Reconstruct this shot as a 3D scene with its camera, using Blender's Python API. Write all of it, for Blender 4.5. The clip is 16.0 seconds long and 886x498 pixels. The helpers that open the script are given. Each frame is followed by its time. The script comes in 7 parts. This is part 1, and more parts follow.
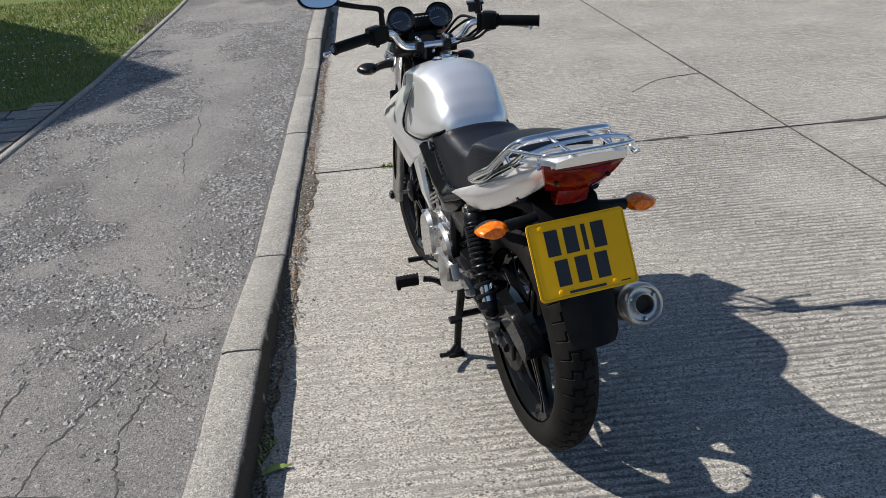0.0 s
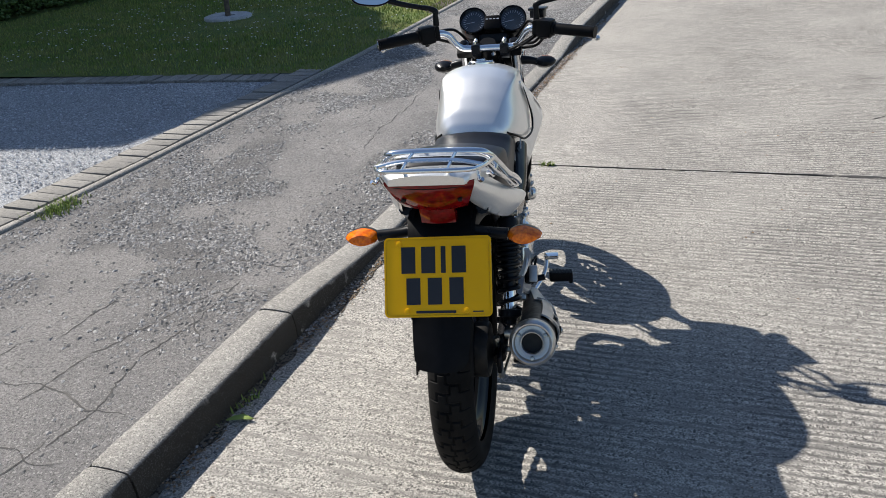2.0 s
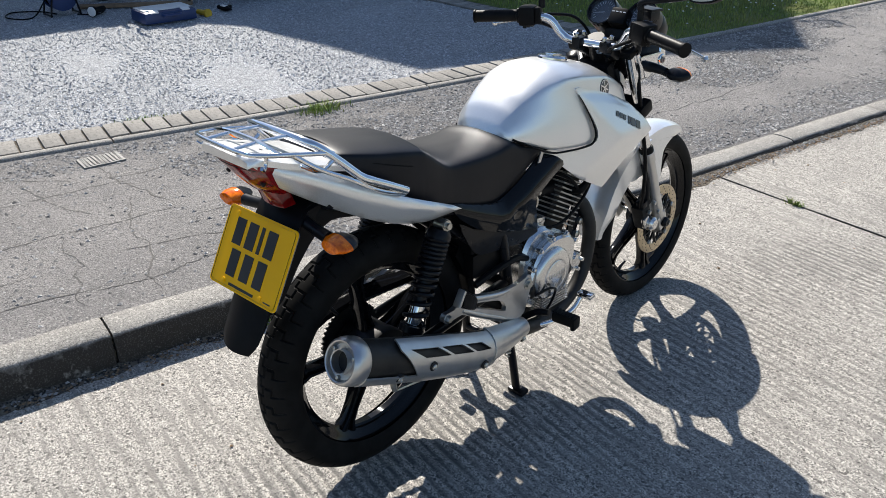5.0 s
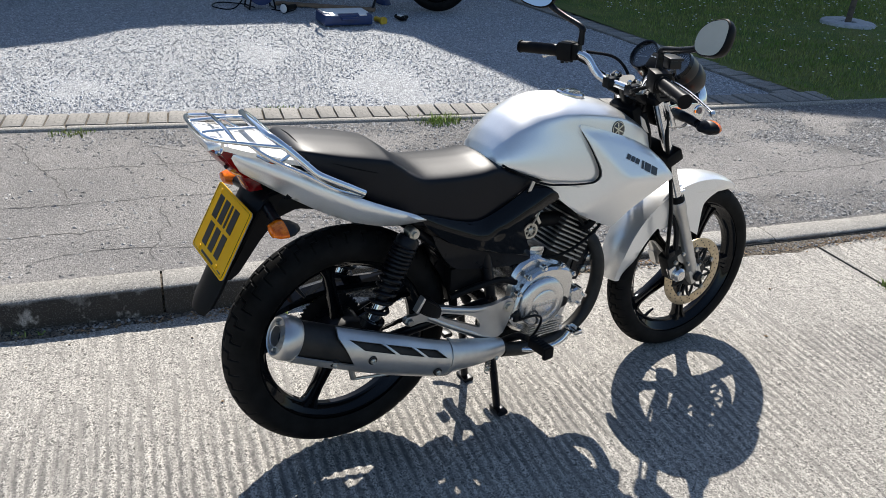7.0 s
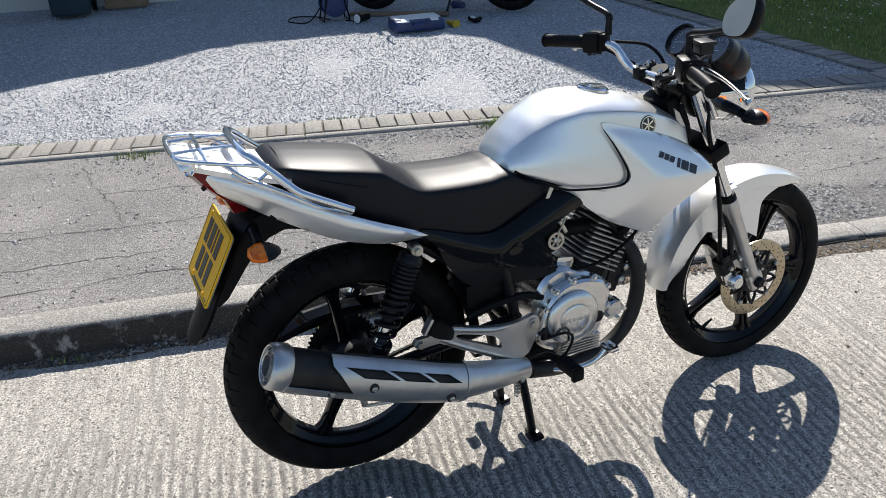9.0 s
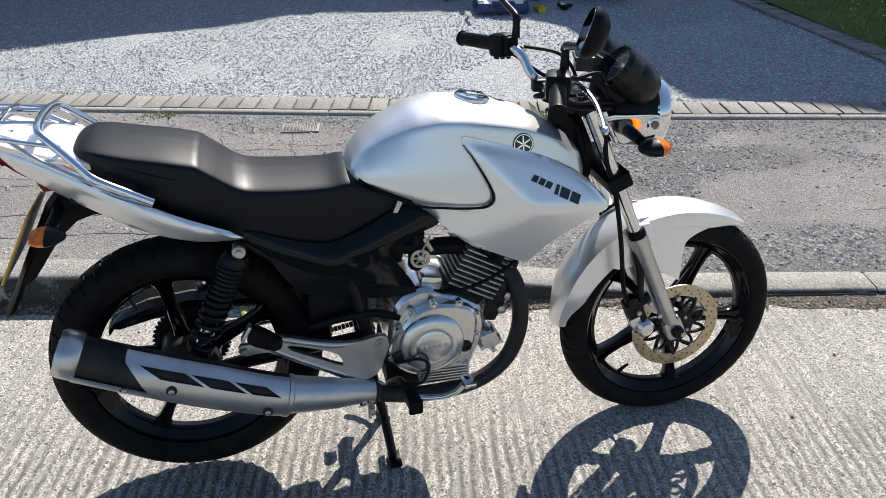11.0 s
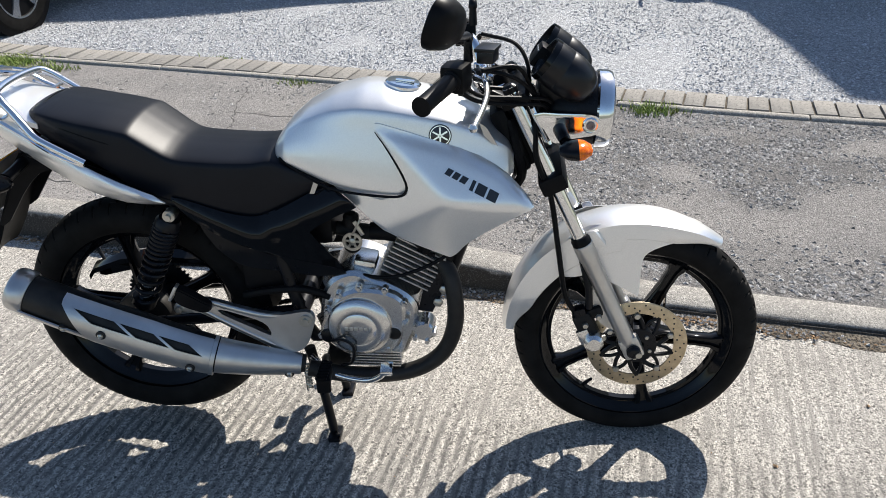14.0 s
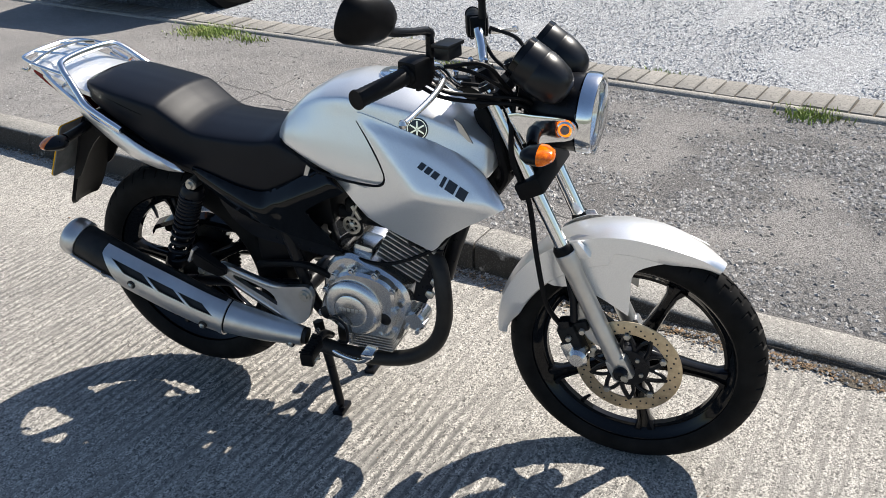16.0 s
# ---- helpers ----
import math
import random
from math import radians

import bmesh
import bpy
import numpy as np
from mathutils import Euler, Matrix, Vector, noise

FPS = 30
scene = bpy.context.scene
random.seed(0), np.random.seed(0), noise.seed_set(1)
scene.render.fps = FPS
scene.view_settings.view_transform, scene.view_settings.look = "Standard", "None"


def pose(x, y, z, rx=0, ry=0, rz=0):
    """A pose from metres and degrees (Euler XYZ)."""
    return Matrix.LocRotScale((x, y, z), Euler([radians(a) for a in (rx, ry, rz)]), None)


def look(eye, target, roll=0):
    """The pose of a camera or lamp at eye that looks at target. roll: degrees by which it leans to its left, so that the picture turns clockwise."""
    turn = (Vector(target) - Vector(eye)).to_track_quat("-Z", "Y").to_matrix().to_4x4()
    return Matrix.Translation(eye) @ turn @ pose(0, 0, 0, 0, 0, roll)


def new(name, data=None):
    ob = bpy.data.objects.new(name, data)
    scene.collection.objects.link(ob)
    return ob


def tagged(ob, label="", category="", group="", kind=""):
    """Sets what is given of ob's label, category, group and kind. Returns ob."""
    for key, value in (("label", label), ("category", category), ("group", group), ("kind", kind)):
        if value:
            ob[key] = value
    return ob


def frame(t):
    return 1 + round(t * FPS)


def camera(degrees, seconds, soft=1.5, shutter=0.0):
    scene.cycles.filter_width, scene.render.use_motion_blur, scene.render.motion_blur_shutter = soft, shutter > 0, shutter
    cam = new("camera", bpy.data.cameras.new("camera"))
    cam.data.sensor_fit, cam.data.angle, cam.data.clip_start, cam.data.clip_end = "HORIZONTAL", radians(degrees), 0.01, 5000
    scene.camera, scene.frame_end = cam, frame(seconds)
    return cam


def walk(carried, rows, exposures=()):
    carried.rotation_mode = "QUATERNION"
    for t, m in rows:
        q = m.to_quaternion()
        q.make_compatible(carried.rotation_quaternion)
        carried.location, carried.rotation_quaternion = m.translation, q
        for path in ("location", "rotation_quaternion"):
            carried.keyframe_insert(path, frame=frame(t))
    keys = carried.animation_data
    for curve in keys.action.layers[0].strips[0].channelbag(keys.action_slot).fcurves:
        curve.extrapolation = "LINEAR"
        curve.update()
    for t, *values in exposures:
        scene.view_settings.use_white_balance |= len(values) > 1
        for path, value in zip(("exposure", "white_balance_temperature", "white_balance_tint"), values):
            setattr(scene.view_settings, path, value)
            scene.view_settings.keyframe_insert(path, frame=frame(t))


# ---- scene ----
cam = camera(56.6, 16.0, soft=0.8)
METRES, EYE, TILT, LEAN, TURN = 5.245, 1.482, -0.12, 1.08, -4.5
ROWS = [
    (0.0, 0.0, 0.0, 0.0, -1.04, -25.32, 2.2),
    (0.5, 0.047, 0.0098, -0.0005, 5.91, -25.47, 1.33),
    (1.0, 0.0914, 0.017, 0.0021, 11.55, -25.46, 1.72),
    (1.5, 0.1491, 0.0192, 0.0044, 17.55, -25.39, 1.66),
    (2.0, 0.1852, 0.0385, 0.0022, 24.02, -25.23, 2.78),
    (2.5, 0.2067, 0.0809, 0.004, 27.96, -25.54, 1.98),
    (3.0, 0.2417, 0.1082, 0.0022, 34.39, -25.98, 3.1),
    (3.5, 0.2869, 0.1275, 0.004, 44.41, -27.39, 3.28),
    (4.0, 0.306, 0.1602, 0.001, 49.74, -27.9, 1.8),
    (6.5, 0.3802, 0.2886, 0.0147, 73.0, -27.56, -3.61),
    (7.0, 0.3929, 0.3056, 0.0153, 75.46, -27.26, -3.71),
    (7.5, 0.3999, 0.3155, 0.0156, 76.83, -27.19, -1.76),
    (8.0, 0.405, 0.3243, 0.0144, 78.41, -26.87, -0.42),
    (8.5, 0.3994, 0.3341, 0.0098, 80.01, -27.06, 0.66),
    (9.0, 0.3736, 0.3574, 0.008, 81.28, -27.2, 1.56),
    (9.5, 0.3555, 0.3843, 0.0064, 82.76, -27.45, 2.33),
    (10.0, 0.3522, 0.4239, 0.0063, 86.02, -27.7, 1.02),
    (12.5, 0.3336, 0.5408, 0.0069, 101.01, -29.64, 1.65),
    (13.0, 0.3162, 0.5567, 0.005, 103.28, -29.77, 2.7),
    (13.5, 0.3107, 0.5801, 0.0049, 105.87, -29.96, 3.19),
    (14.0, 0.314, 0.6156, 0.0076, 109.89, -29.99, 1.87),
    (14.5, 0.3077, 0.6362, 0.0059, 113.41, -30.12, 2.61),
    (15.0, 0.2823, 0.6492, 0.0043, 116.89, -30.21, 2.27),
    (15.5, 0.2682, 0.6709, 0.0039, 120.54, -30.43, 3.02),
    (16.0, 0.2595, 0.7085, 0.0061, 127.07, -30.36, 4.4),
]
walk(cam, [(t, pose(0, 0, EYE, TILT, LEAN, TURN) @ pose(METRES * x, METRES * y, METRES * z, 90 + pitch, roll, yaw)) for t, x, y, z, yaw, pitch, roll in ROWS],
     [(0.0, 0.29, 6550, 10), (1.0, 0.43, 6550, 10), (2.0, 0.48, 6550, 10), (3.0, 0.61, 6550, 10), (3.5, 0.64, 6550, 10), (6.5, 0.68, 6550, 10), (9.5, 0.72, 6550, 10), (12.5, 0.72, 6600, 10), (16.0, 0.72, 6680, 10)])

# ---- world, sun ----
SUN_DIR = Vector((-0.95 * 0.72, 0.31 * 0.72, 0.70)).normalized()
world = bpy.data.worlds.new("sky")
scene.world = world
world.use_nodes = True
wn = world.node_tree
sky = wn.nodes.new("ShaderNodeTexSky")
sky.sky_type = "NISHITA"
sky.sun_disc = False
sky.ozone_density = 3.0
sky.dust_density = 0.6
sky.sun_elevation = math.asin(SUN_DIR.z)
sky.sun_rotation = math.atan2(SUN_DIR.x, SUN_DIR.y)
wn.links.new(sky.outputs[0], wn.nodes["Background"].inputs[0])
wn.nodes["Background"].inputs[1].default_value = 0.088
sun_data = bpy.data.lights.new("sun", "SUN")
sun_data.energy, sun_data.angle, sun_data.color = 4.9, radians(0.55), (1.0, 0.955, 0.885)
sun = new("sun", sun_data)
sun.matrix_world = look(SUN_DIR * 30, (0, 0, 0))


# ---- materials ----
def mat(name, col, col2=None, scale=8.0, rough=0.6, metal=0.0, rough2=None, bump=0.0, bscale=60.0, coat=0.0,
        speck=None, sscale=300.0, samount=0.3, random_tint=0.0, island=False, detail=6.0, spec=0.5, streak=None, dirt_shade=None, grain=None, agg=None):
    """Two colours mixed by a coarse noise, specks by a fine one, relief by a third."""
    m = bpy.data.materials.new(name)
    m.use_nodes = True
    nt = m.node_tree
    b = nt.nodes["Principled BSDF"]
    b.inputs["Metallic"].default_value, b.inputs["Roughness"].default_value = metal, rough
    b.inputs["Coat Weight"].default_value, b.inputs["Coat Roughness"].default_value = coat, 0.06
    b.inputs["Specular IOR Level"].default_value = spec
    tc = nt.nodes.new("ShaderNodeTexCoord")

    def noise_node(s, d=detail):
        n = nt.nodes.new("ShaderNodeTexNoise")
        n.inputs["Scale"].default_value, n.inputs["Detail"].default_value = s, d
        n.inputs["Roughness"].default_value = 0.6
        nt.links.new(tc.outputs["Object"], n.inputs["Vector"])
        return n

    def ramp(src, lo, hi):
        r = nt.nodes.new("ShaderNodeMapRange")
        r.inputs["From Min"].default_value, r.inputs["From Max"].default_value = lo, hi
        nt.links.new(src, r.inputs["Value"])
        return r.outputs["Result"]

    def mix(f, a, c):
        n = nt.nodes.new("ShaderNodeMix")
        n.data_type = "RGBA"
        for sock, val in ((n.inputs[0], f), (n.inputs[6], a), (n.inputs[7], c)):
            if isinstance(val, bpy.types.NodeSocket):
                nt.links.new(val, sock)
            else:
                sock.default_value = (*val, 1) if isinstance(val, tuple) and len(val) == 3 else val
        return n.outputs[2]

    n1 = noise_node(scale)
    f1 = ramp(n1.outputs["Fac"], 0.35, 0.65)
    colour = mix(f1, col, col2 or tuple(c * 0.85 for c in col))
    if grain:
        colour = mix(ramp(noise_node(grain[1], 8.0).outputs["Fac"], grain[2], grain[3]), colour, grain[0])
    if agg:
        for dark, size, cover in agg:
            vor = nt.nodes.new("ShaderNodeTexVoronoi")
            vor.inputs["Scale"].default_value = size
            warp = nt.nodes.new("ShaderNodeVectorMath")
            warp.operation = "MULTIPLY_ADD"
            warp.inputs[1].default_value = (0.9 / size,) * 3
            nt.links.new(noise_node(size * 1.3, 2.0).outputs["Color"], warp.inputs[0])
            nt.links.new(tc.outputs["Object"], warp.inputs[2])
            nt.links.new(warp.outputs[0], vor.inputs["Vector"])
            sep = nt.nodes.new("ShaderNodeSeparateColor")
            nt.links.new(vor.outputs["Color"], sep.inputs[0])
            colour = mix(ramp(sep.outputs[0], 1 - cover, 1 - cover * 0.55), colour, dark)
    if streak:
        mp = nt.nodes.new("ShaderNodeMapping")
        mp.inputs["Scale"].default_value = (5.0, 58.0, 1.0)
        nt.links.new(tc.outputs["Object"], mp.inputs["Vector"])
        ns = noise_node(1.0, 4.0)
        nt.links.new(mp.outputs["Vector"], ns.inputs["Vector"])
        fm = nt.nodes.new("ShaderNodeMath")
        fm.operation = "MULTIPLY"
        fm.use_clamp = True
        nt.links.new(ramp(ns.outputs["Fac"], 0.46, 0.62), fm.inputs[0])
        nt.links.new(ramp(noise_node(1.1, 3.0).outputs["Fac"], 0.15, 0.62), fm.inputs[1])
        colour = mix(fm.outputs[0], colour, streak)
    # masked darkening: dirt, worn binder, and shade painted into the colour
    if dirt_shade:
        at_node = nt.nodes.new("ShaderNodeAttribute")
        at_node.attribute_name = "dirt_shade"
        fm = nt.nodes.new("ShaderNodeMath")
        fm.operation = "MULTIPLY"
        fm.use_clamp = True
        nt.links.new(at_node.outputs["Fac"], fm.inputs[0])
        nt.links.new(ramp(noise_node(dirt_shade[1], 4.0).outputs["Fac"], 0.30, 0.52), fm.inputs[1])
        colour = mix(fm.outputs[0], colour, dirt_shade[0])
    if speck:
        n2 = noise_node(sscale, 2.0)
        f2 = ramp(n2.outputs["Fac"], 0.68 - samount * 0.3, 0.74 - samount * 0.3)
        colour = mix(f2, colour, speck)
    if random_tint:
        if island:
            g = nt.nodes.new("ShaderNodeNewGeometry")
            rnd = g.outputs["Random Per Island"]
        else:
            g = nt.nodes.new("ShaderNodeObjectInfo")
            rnd = g.outputs["Random"]
        h = nt.nodes.new("ShaderNodeHueSaturation")
        nt.links.new(ramp(rnd, -0.0, 1.0), h.inputs["Value"])
        r = h.inputs["Value"].links[0].from_node
        r.inputs["To Min"].default_value, r.inputs["To Max"].default_value = 1 - random_tint, 1 + random_tint
        nt.links.new(colour, h.inputs["Color"])
        colour = h.outputs["Color"]
    nt.links.new(colour, b.inputs["Base Color"])
    if rough2 is not None:
        r = nt.nodes.new("ShaderNodeMapRange")
        r.inputs["From Min"].default_value, r.inputs["From Max"].default_value = 0.35, 0.65
        r.inputs["To Min"].default_value, r.inputs["To Max"].default_value = rough, rough2
        nt.links.new(noise_node(scale * 2.3).outputs["Fac"], r.inputs["Value"])
        nt.links.new(r.outputs["Result"], b.inputs["Roughness"])
    if bump:
        bp = nt.nodes.new("ShaderNodeBump")
        bp.inputs["Strength"].default_value = 1.0
        bp.inputs["Distance"].default_value = bump
        nt.links.new(noise_node(bscale, 5.0).outputs["Fac"], bp.inputs["Height"])
        nt.links.new(bp.outputs["Normal"], b.inputs["Normal"])
    return m


def glass(name, col, rough=0.02):
    m = bpy.data.materials.new(name)
    m.use_nodes = True
    b = m.node_tree.nodes["Principled BSDF"]
    b.inputs["Base Color"].default_value = (*col, 1)
    b.inputs["Transmission Weight"].default_value = 1.0
    b.inputs["Roughness"].default_value, b.inputs["IOR"].default_value = rough, 1.45
    return m


M_CONC = mat("road_concrete", (0.575, 0.54, 0.483), (0.455, 0.428, 0.386), 1.3, 0.92, grain=((0.21, 0.198, 0.18), 150.0, 0.46, 0.64), agg=(((0.18, 0.171, 0.157), 270.0, 0.40), ((0.64, 0.605, 0.545), 250.0, 0.16), ((0.12, 0.113, 0.104), 150.0, 0.07)), speck=(0.07, 0.066, 0.062), sscale=120, samount=0.16, bump=0.004, bscale=200, spec=0.2, streak=(0.255, 0.242, 0.22), dirt_shade=((0.115, 0.11, 0.105), 26.0))
M_JOINT = mat("joint_tar", (0.025, 0.024, 0.024), (0.06, 0.055, 0.05), 12, 0.75, bump=0.003, bscale=60)
M_KERB = mat("kerb_concrete", (0.41, 0.39, 0.355), (0.29, 0.275, 0.25), 5, 0.9, grain=((0.24, 0.228, 0.21), 90.0, 0.455, 0.66), agg=(((0.22, 0.209, 0.19), 230.0, 0.24), ((0.47, 0.447, 0.405), 200.0, 0.14)), speck=(0.12, 0.115, 0.105), sscale=260, samount=0.38, bump=0.004, bscale=200, random_tint=0.08, spec=0.25, dirt_shade=((0.048, 0.042, 0.036), 11.0))
M_ASPH = mat("pavement_asphalt", (0.335, 0.317, 0.30), (0.215, 0.206, 0.20), 1.7, 0.9, grain=((0.14, 0.135, 0.13), 110.0, 0.46, 0.68), agg=(((0.125, 0.121, 0.117), 230.0, 0.24), ((0.37, 0.352, 0.335), 200.0, 0.10)), speck=(0.38, 0.36, 0.34), sscale=230, samount=0.22, bump=0.009, bscale=170, spec=0.25, dirt_shade=((0.05, 0.05, 0.052), 90.0))
M_CHIP = mat("pavement_chips", (0.36, 0.348, 0.333), (0.19, 0.187, 0.183), 30, 0.85, random_tint=0.55, island=True, spec=0.3)
M_GRAVEL = mat("gravel_bed", (0.45, 0.46, 0.473), (0.31, 0.318, 0.327), 40, 0.9, agg=(((0.24, 0.247, 0.26), 130.0, 0.30), ((0.58, 0.59, 0.61), 110.0, 0.25)), speck=(0.10, 0.105, 0.115), sscale=190, samount=0.36, bump=0.010, bscale=110, spec=0.25)
M_STONE = mat("gravel_stones", (0.52, 0.53, 0.548), (0.37, 0.38, 0.397), 25, 0.8, random_tint=0.40, island=True, spec=0.3)
M_BRICK = mat("edging_brick", (0.31, 0.293, 0.265), (0.23, 0.22, 0.203), 14, 0.92, speck=(0.15, 0.14, 0.13), sscale=120, samount=0.35, bump=0.004, bscale=90, random_tint=0.14, spec=0.25)
M_SOIL = mat("soil", (0.105, 0.088, 0.07), (0.21, 0.18, 0.14), 22, 0.95, speck=(0.04, 0.034, 0.028), sscale=130, samount=0.6, bump=0.012, bscale=60, spec=0.2)
M_LAWN = mat("lawn_turf", (0.10, 0.15, 0.04), (0.18, 0.19, 0.06), 2.2, 0.95, bump=0.02, bscale=70, spec=0.2)
M_BLADE = mat("grass_blades", (0.17, 0.25, 0.05), (0.29, 0.30, 0.09), 3.0, 0.7, random_tint=0.35, island=True, spec=0.3)
M_WEED = mat("weed_leaves", (0.17, 0.26, 0.05), (0.29, 0.32, 0.10), 9.0, 0.6, random_tint=0.4, island=True, spec=0.3)
M_LITTER = mat("dry_litter", (0.35, 0.22, 0.12), (0.19, 0.14, 0.095), 25, 0.9, random_tint=0.4, island=True, spec=0.2)
M_EARTH = mat("far_ground", (0.14, 0.14, 0.11), (0.10, 0.11, 0.07), 0.3, 0.95)

M_SILVER = mat("silver_paint", (0.90, 0.898, 0.885), (0.80, 0.798, 0.79), 420, 0.33, metal=0.72, coat=0.5)
M_CHROME = mat("chrome", (0.82, 0.83, 0.84), (0.74, 0.75, 0.76), 30, 0.06, metal=1.0, rough2=0.14)
M_ALLOY = mat("cast_alloy", (0.70, 0.695, 0.68), (0.67, 0.665, 0.65), 8, 0.26, metal=0.96)
M_SATIN = mat("satin_silver", (0.60, 0.595, 0.58), (0.50, 0.495, 0.485), 12, 0.33, metal=0.92, rough2=0.42)
M_STEEL = mat("disc_steel", (0.60, 0.50, 0.35), (0.46, 0.38, 0.27), 60, 0.32, metal=1.0, rough2=0.48)
M_BLACKG = mat("gloss_black", (0.004, 0.0043, 0.005), (0.006, 0.0064, 0.0075), 6, 0.04, spec=0.24, rough2=0.07)
M_BLACKS = mat("satin_black", (0.005, 0.0055, 0.007), (0.008, 0.0085, 0.011), 14, 0.26, rough2=0.38, spec=0.2)
M_POD = mat("pod_black", (0.004, 0.0045, 0.006), (0.006, 0.0065, 0.009), 14, 0.34, spec=0.35)
M_PLAST = mat("black_plastic", (0.005, 0.005, 0.0055), (0.008, 0.008, 0.009), 20, 0.42, spec=0.09, bump=0.00005, bscale=700)
M_RUBBER = mat("tyre_rubber", (0.0075, 0.0073, 0.007), (0.014, 0.0134, 0.013), 18, 0.62, spec=0.07, bump=0.0001, bscale=350)
M_SEAT = mat("seat_vinyl", (0.0022, 0.0032, 0.0065), (0.0034, 0.0046, 0.0085), 20, 0.44, spec=0.24, bump=0.00005, bscale=900)
M_FIN = mat("fin_alloy", (0.50, 0.49, 0.47), (0.36, 0.355, 0.34), 30, 0.42, metal=0.8, rough2=0.55)
M_ENGBLK = mat("engine_dark", (0.009, 0.009, 0.009), (0.022, 0.0215, 0.021), 25, 0.5, metal=0.1, rough2=0.65, spec=0.2)
M_PIPE = mat("pipe_black", (0.012, 0.012, 0.012), (0.025, 0.023, 0.021), 20, 0.45, metal=0.2, rough2=0.58, spec=0.35)
M_PLATE = mat("plate_yellow", (0.95, 0.50, 0.0), (0.92, 0.475, 0.0), 10, 0.35, spec=0.25)
M_INK = mat("plate_black", (0.012, 0.012, 0.016), None, 10, 0.4)
M_AMBER = mat("amber_lens", (0.98, 0.23, 0.004), (0.62, 0.085, 0.0), 95, 0.09, spec=0.5)
M_RED = mat("red_lens", (0.24, 0.005, 0.006), (0.10, 0.002, 0.003), 55, 0.10, coat=0.0, spec=0.4)
M_MIRROR = mat("mirror_glass", (0.85, 0.87, 0.88), (0.85, 0.87, 0.88), 5, 0.015, metal=1.0)
M_DIAL = mat("dial_face", (0.03, 0.035, 0.045), (0.05, 0.055, 0.07), 20, 0.35)
M_MARK = mat("dial_marks", (0.62, 0.64, 0.68), None, 20, 0.5)
M_GLASS = glass("clear_lens", (0.97, 0.98, 0.98))
M_REFL = mat("lamp_reflector", (0.85, 0.86, 0.87), None, 20, 0.1, metal=1.0)
M_DECAL = mat("decal_black", (0.01, 0.01, 0.013), None, 10, 0.3, coat=0.4)
M_BRASS = mat("bolt_zinc", (0.55, 0.54, 0.50), (0.42, 0.41, 0.37), 40, 0.35, metal=0.95)
M_BLUE = mat("case_blue", (0.010, 0.034, 0.13), (0.007, 0.026, 0.10), 12, 0.4)
M_WHITE = mat("white_plastic", (0.78, 0.78, 0.76), (0.70, 0.70, 0.69), 10, 0.4)
M_YEL = mat("yellow_plastic", (0.65, 0.42, 0.03), (0.5, 0.32, 0.02), 12, 0.5)
M_BARK = mat("bark", (0.14, 0.11, 0.085), (0.08, 0.065, 0.05), 30, 0.9, bump=0.006, bscale=50)
M_LEAF = mat("tree_leaves", (0.06, 0.11, 0.025), (0.09, 0.14, 0.035), 4, 0.6, random_tint=0.35, island=True)
# pale so that the mostly unseen walls bounce light onto the shaded gravel
M_WALL = mat("house_render", (0.72, 0.69, 0.62), (0.62, 0.59, 0.53), 1.5, 0.9, bump=0.003, bscale=60)
M_ROOF = mat("roof_tile", (0.15, 0.10, 0.08), (0.10, 0.075, 0.065), 6, 0.85, bump=0.01, bscale=12)
M_WOOD = mat("rough_wood", (0.30, 0.20, 0.12), (0.20, 0.13, 0.08), 14, 0.8, bump=0.002, bscale=40)
M_BIN = mat("bin_plastic", (0.012, 0.035, 0.045), (0.016, 0.045, 0.055), 6, 0.5)
M_CARPT = mat("car_black", (0.012, 0.012, 0.014), None, 8, 0.12, coat=1.0)
M_DRAIN = mat("cover_steel", (0.27, 0.262, 0.245), (0.18, 0.174, 0.165), 30, 0.7, metal=0.2)


# ---- mesh helpers ----
def holder(parent):
    """The part to hang a piece on: never deeper than thing, part, sub-part."""
    while parent and parent.parent and parent.parent.parent:
        parent = parent.parent
    return parent


def part(name, bm, material, parent=None, label="", sharp=38, recalc=True):
    """Links a bmesh as one mesh object under a thing or a part."""
    if recalc:
        bmesh.ops.recalc_face_normals(bm, faces=bm.faces[:])
    me = bpy.data.meshes.new(name)
    bm.to_mesh(me)
    bm.free()
    me.materials.append(material)
    for p in me.polygons:
        p.use_smooth = True
    me.set_sharp_from_angle(angle=radians(sharp))
    ob = new(name, me)
    if parent:
        ob.parent = holder(parent)
    if label:
        tagged(ob, label)
    return ob


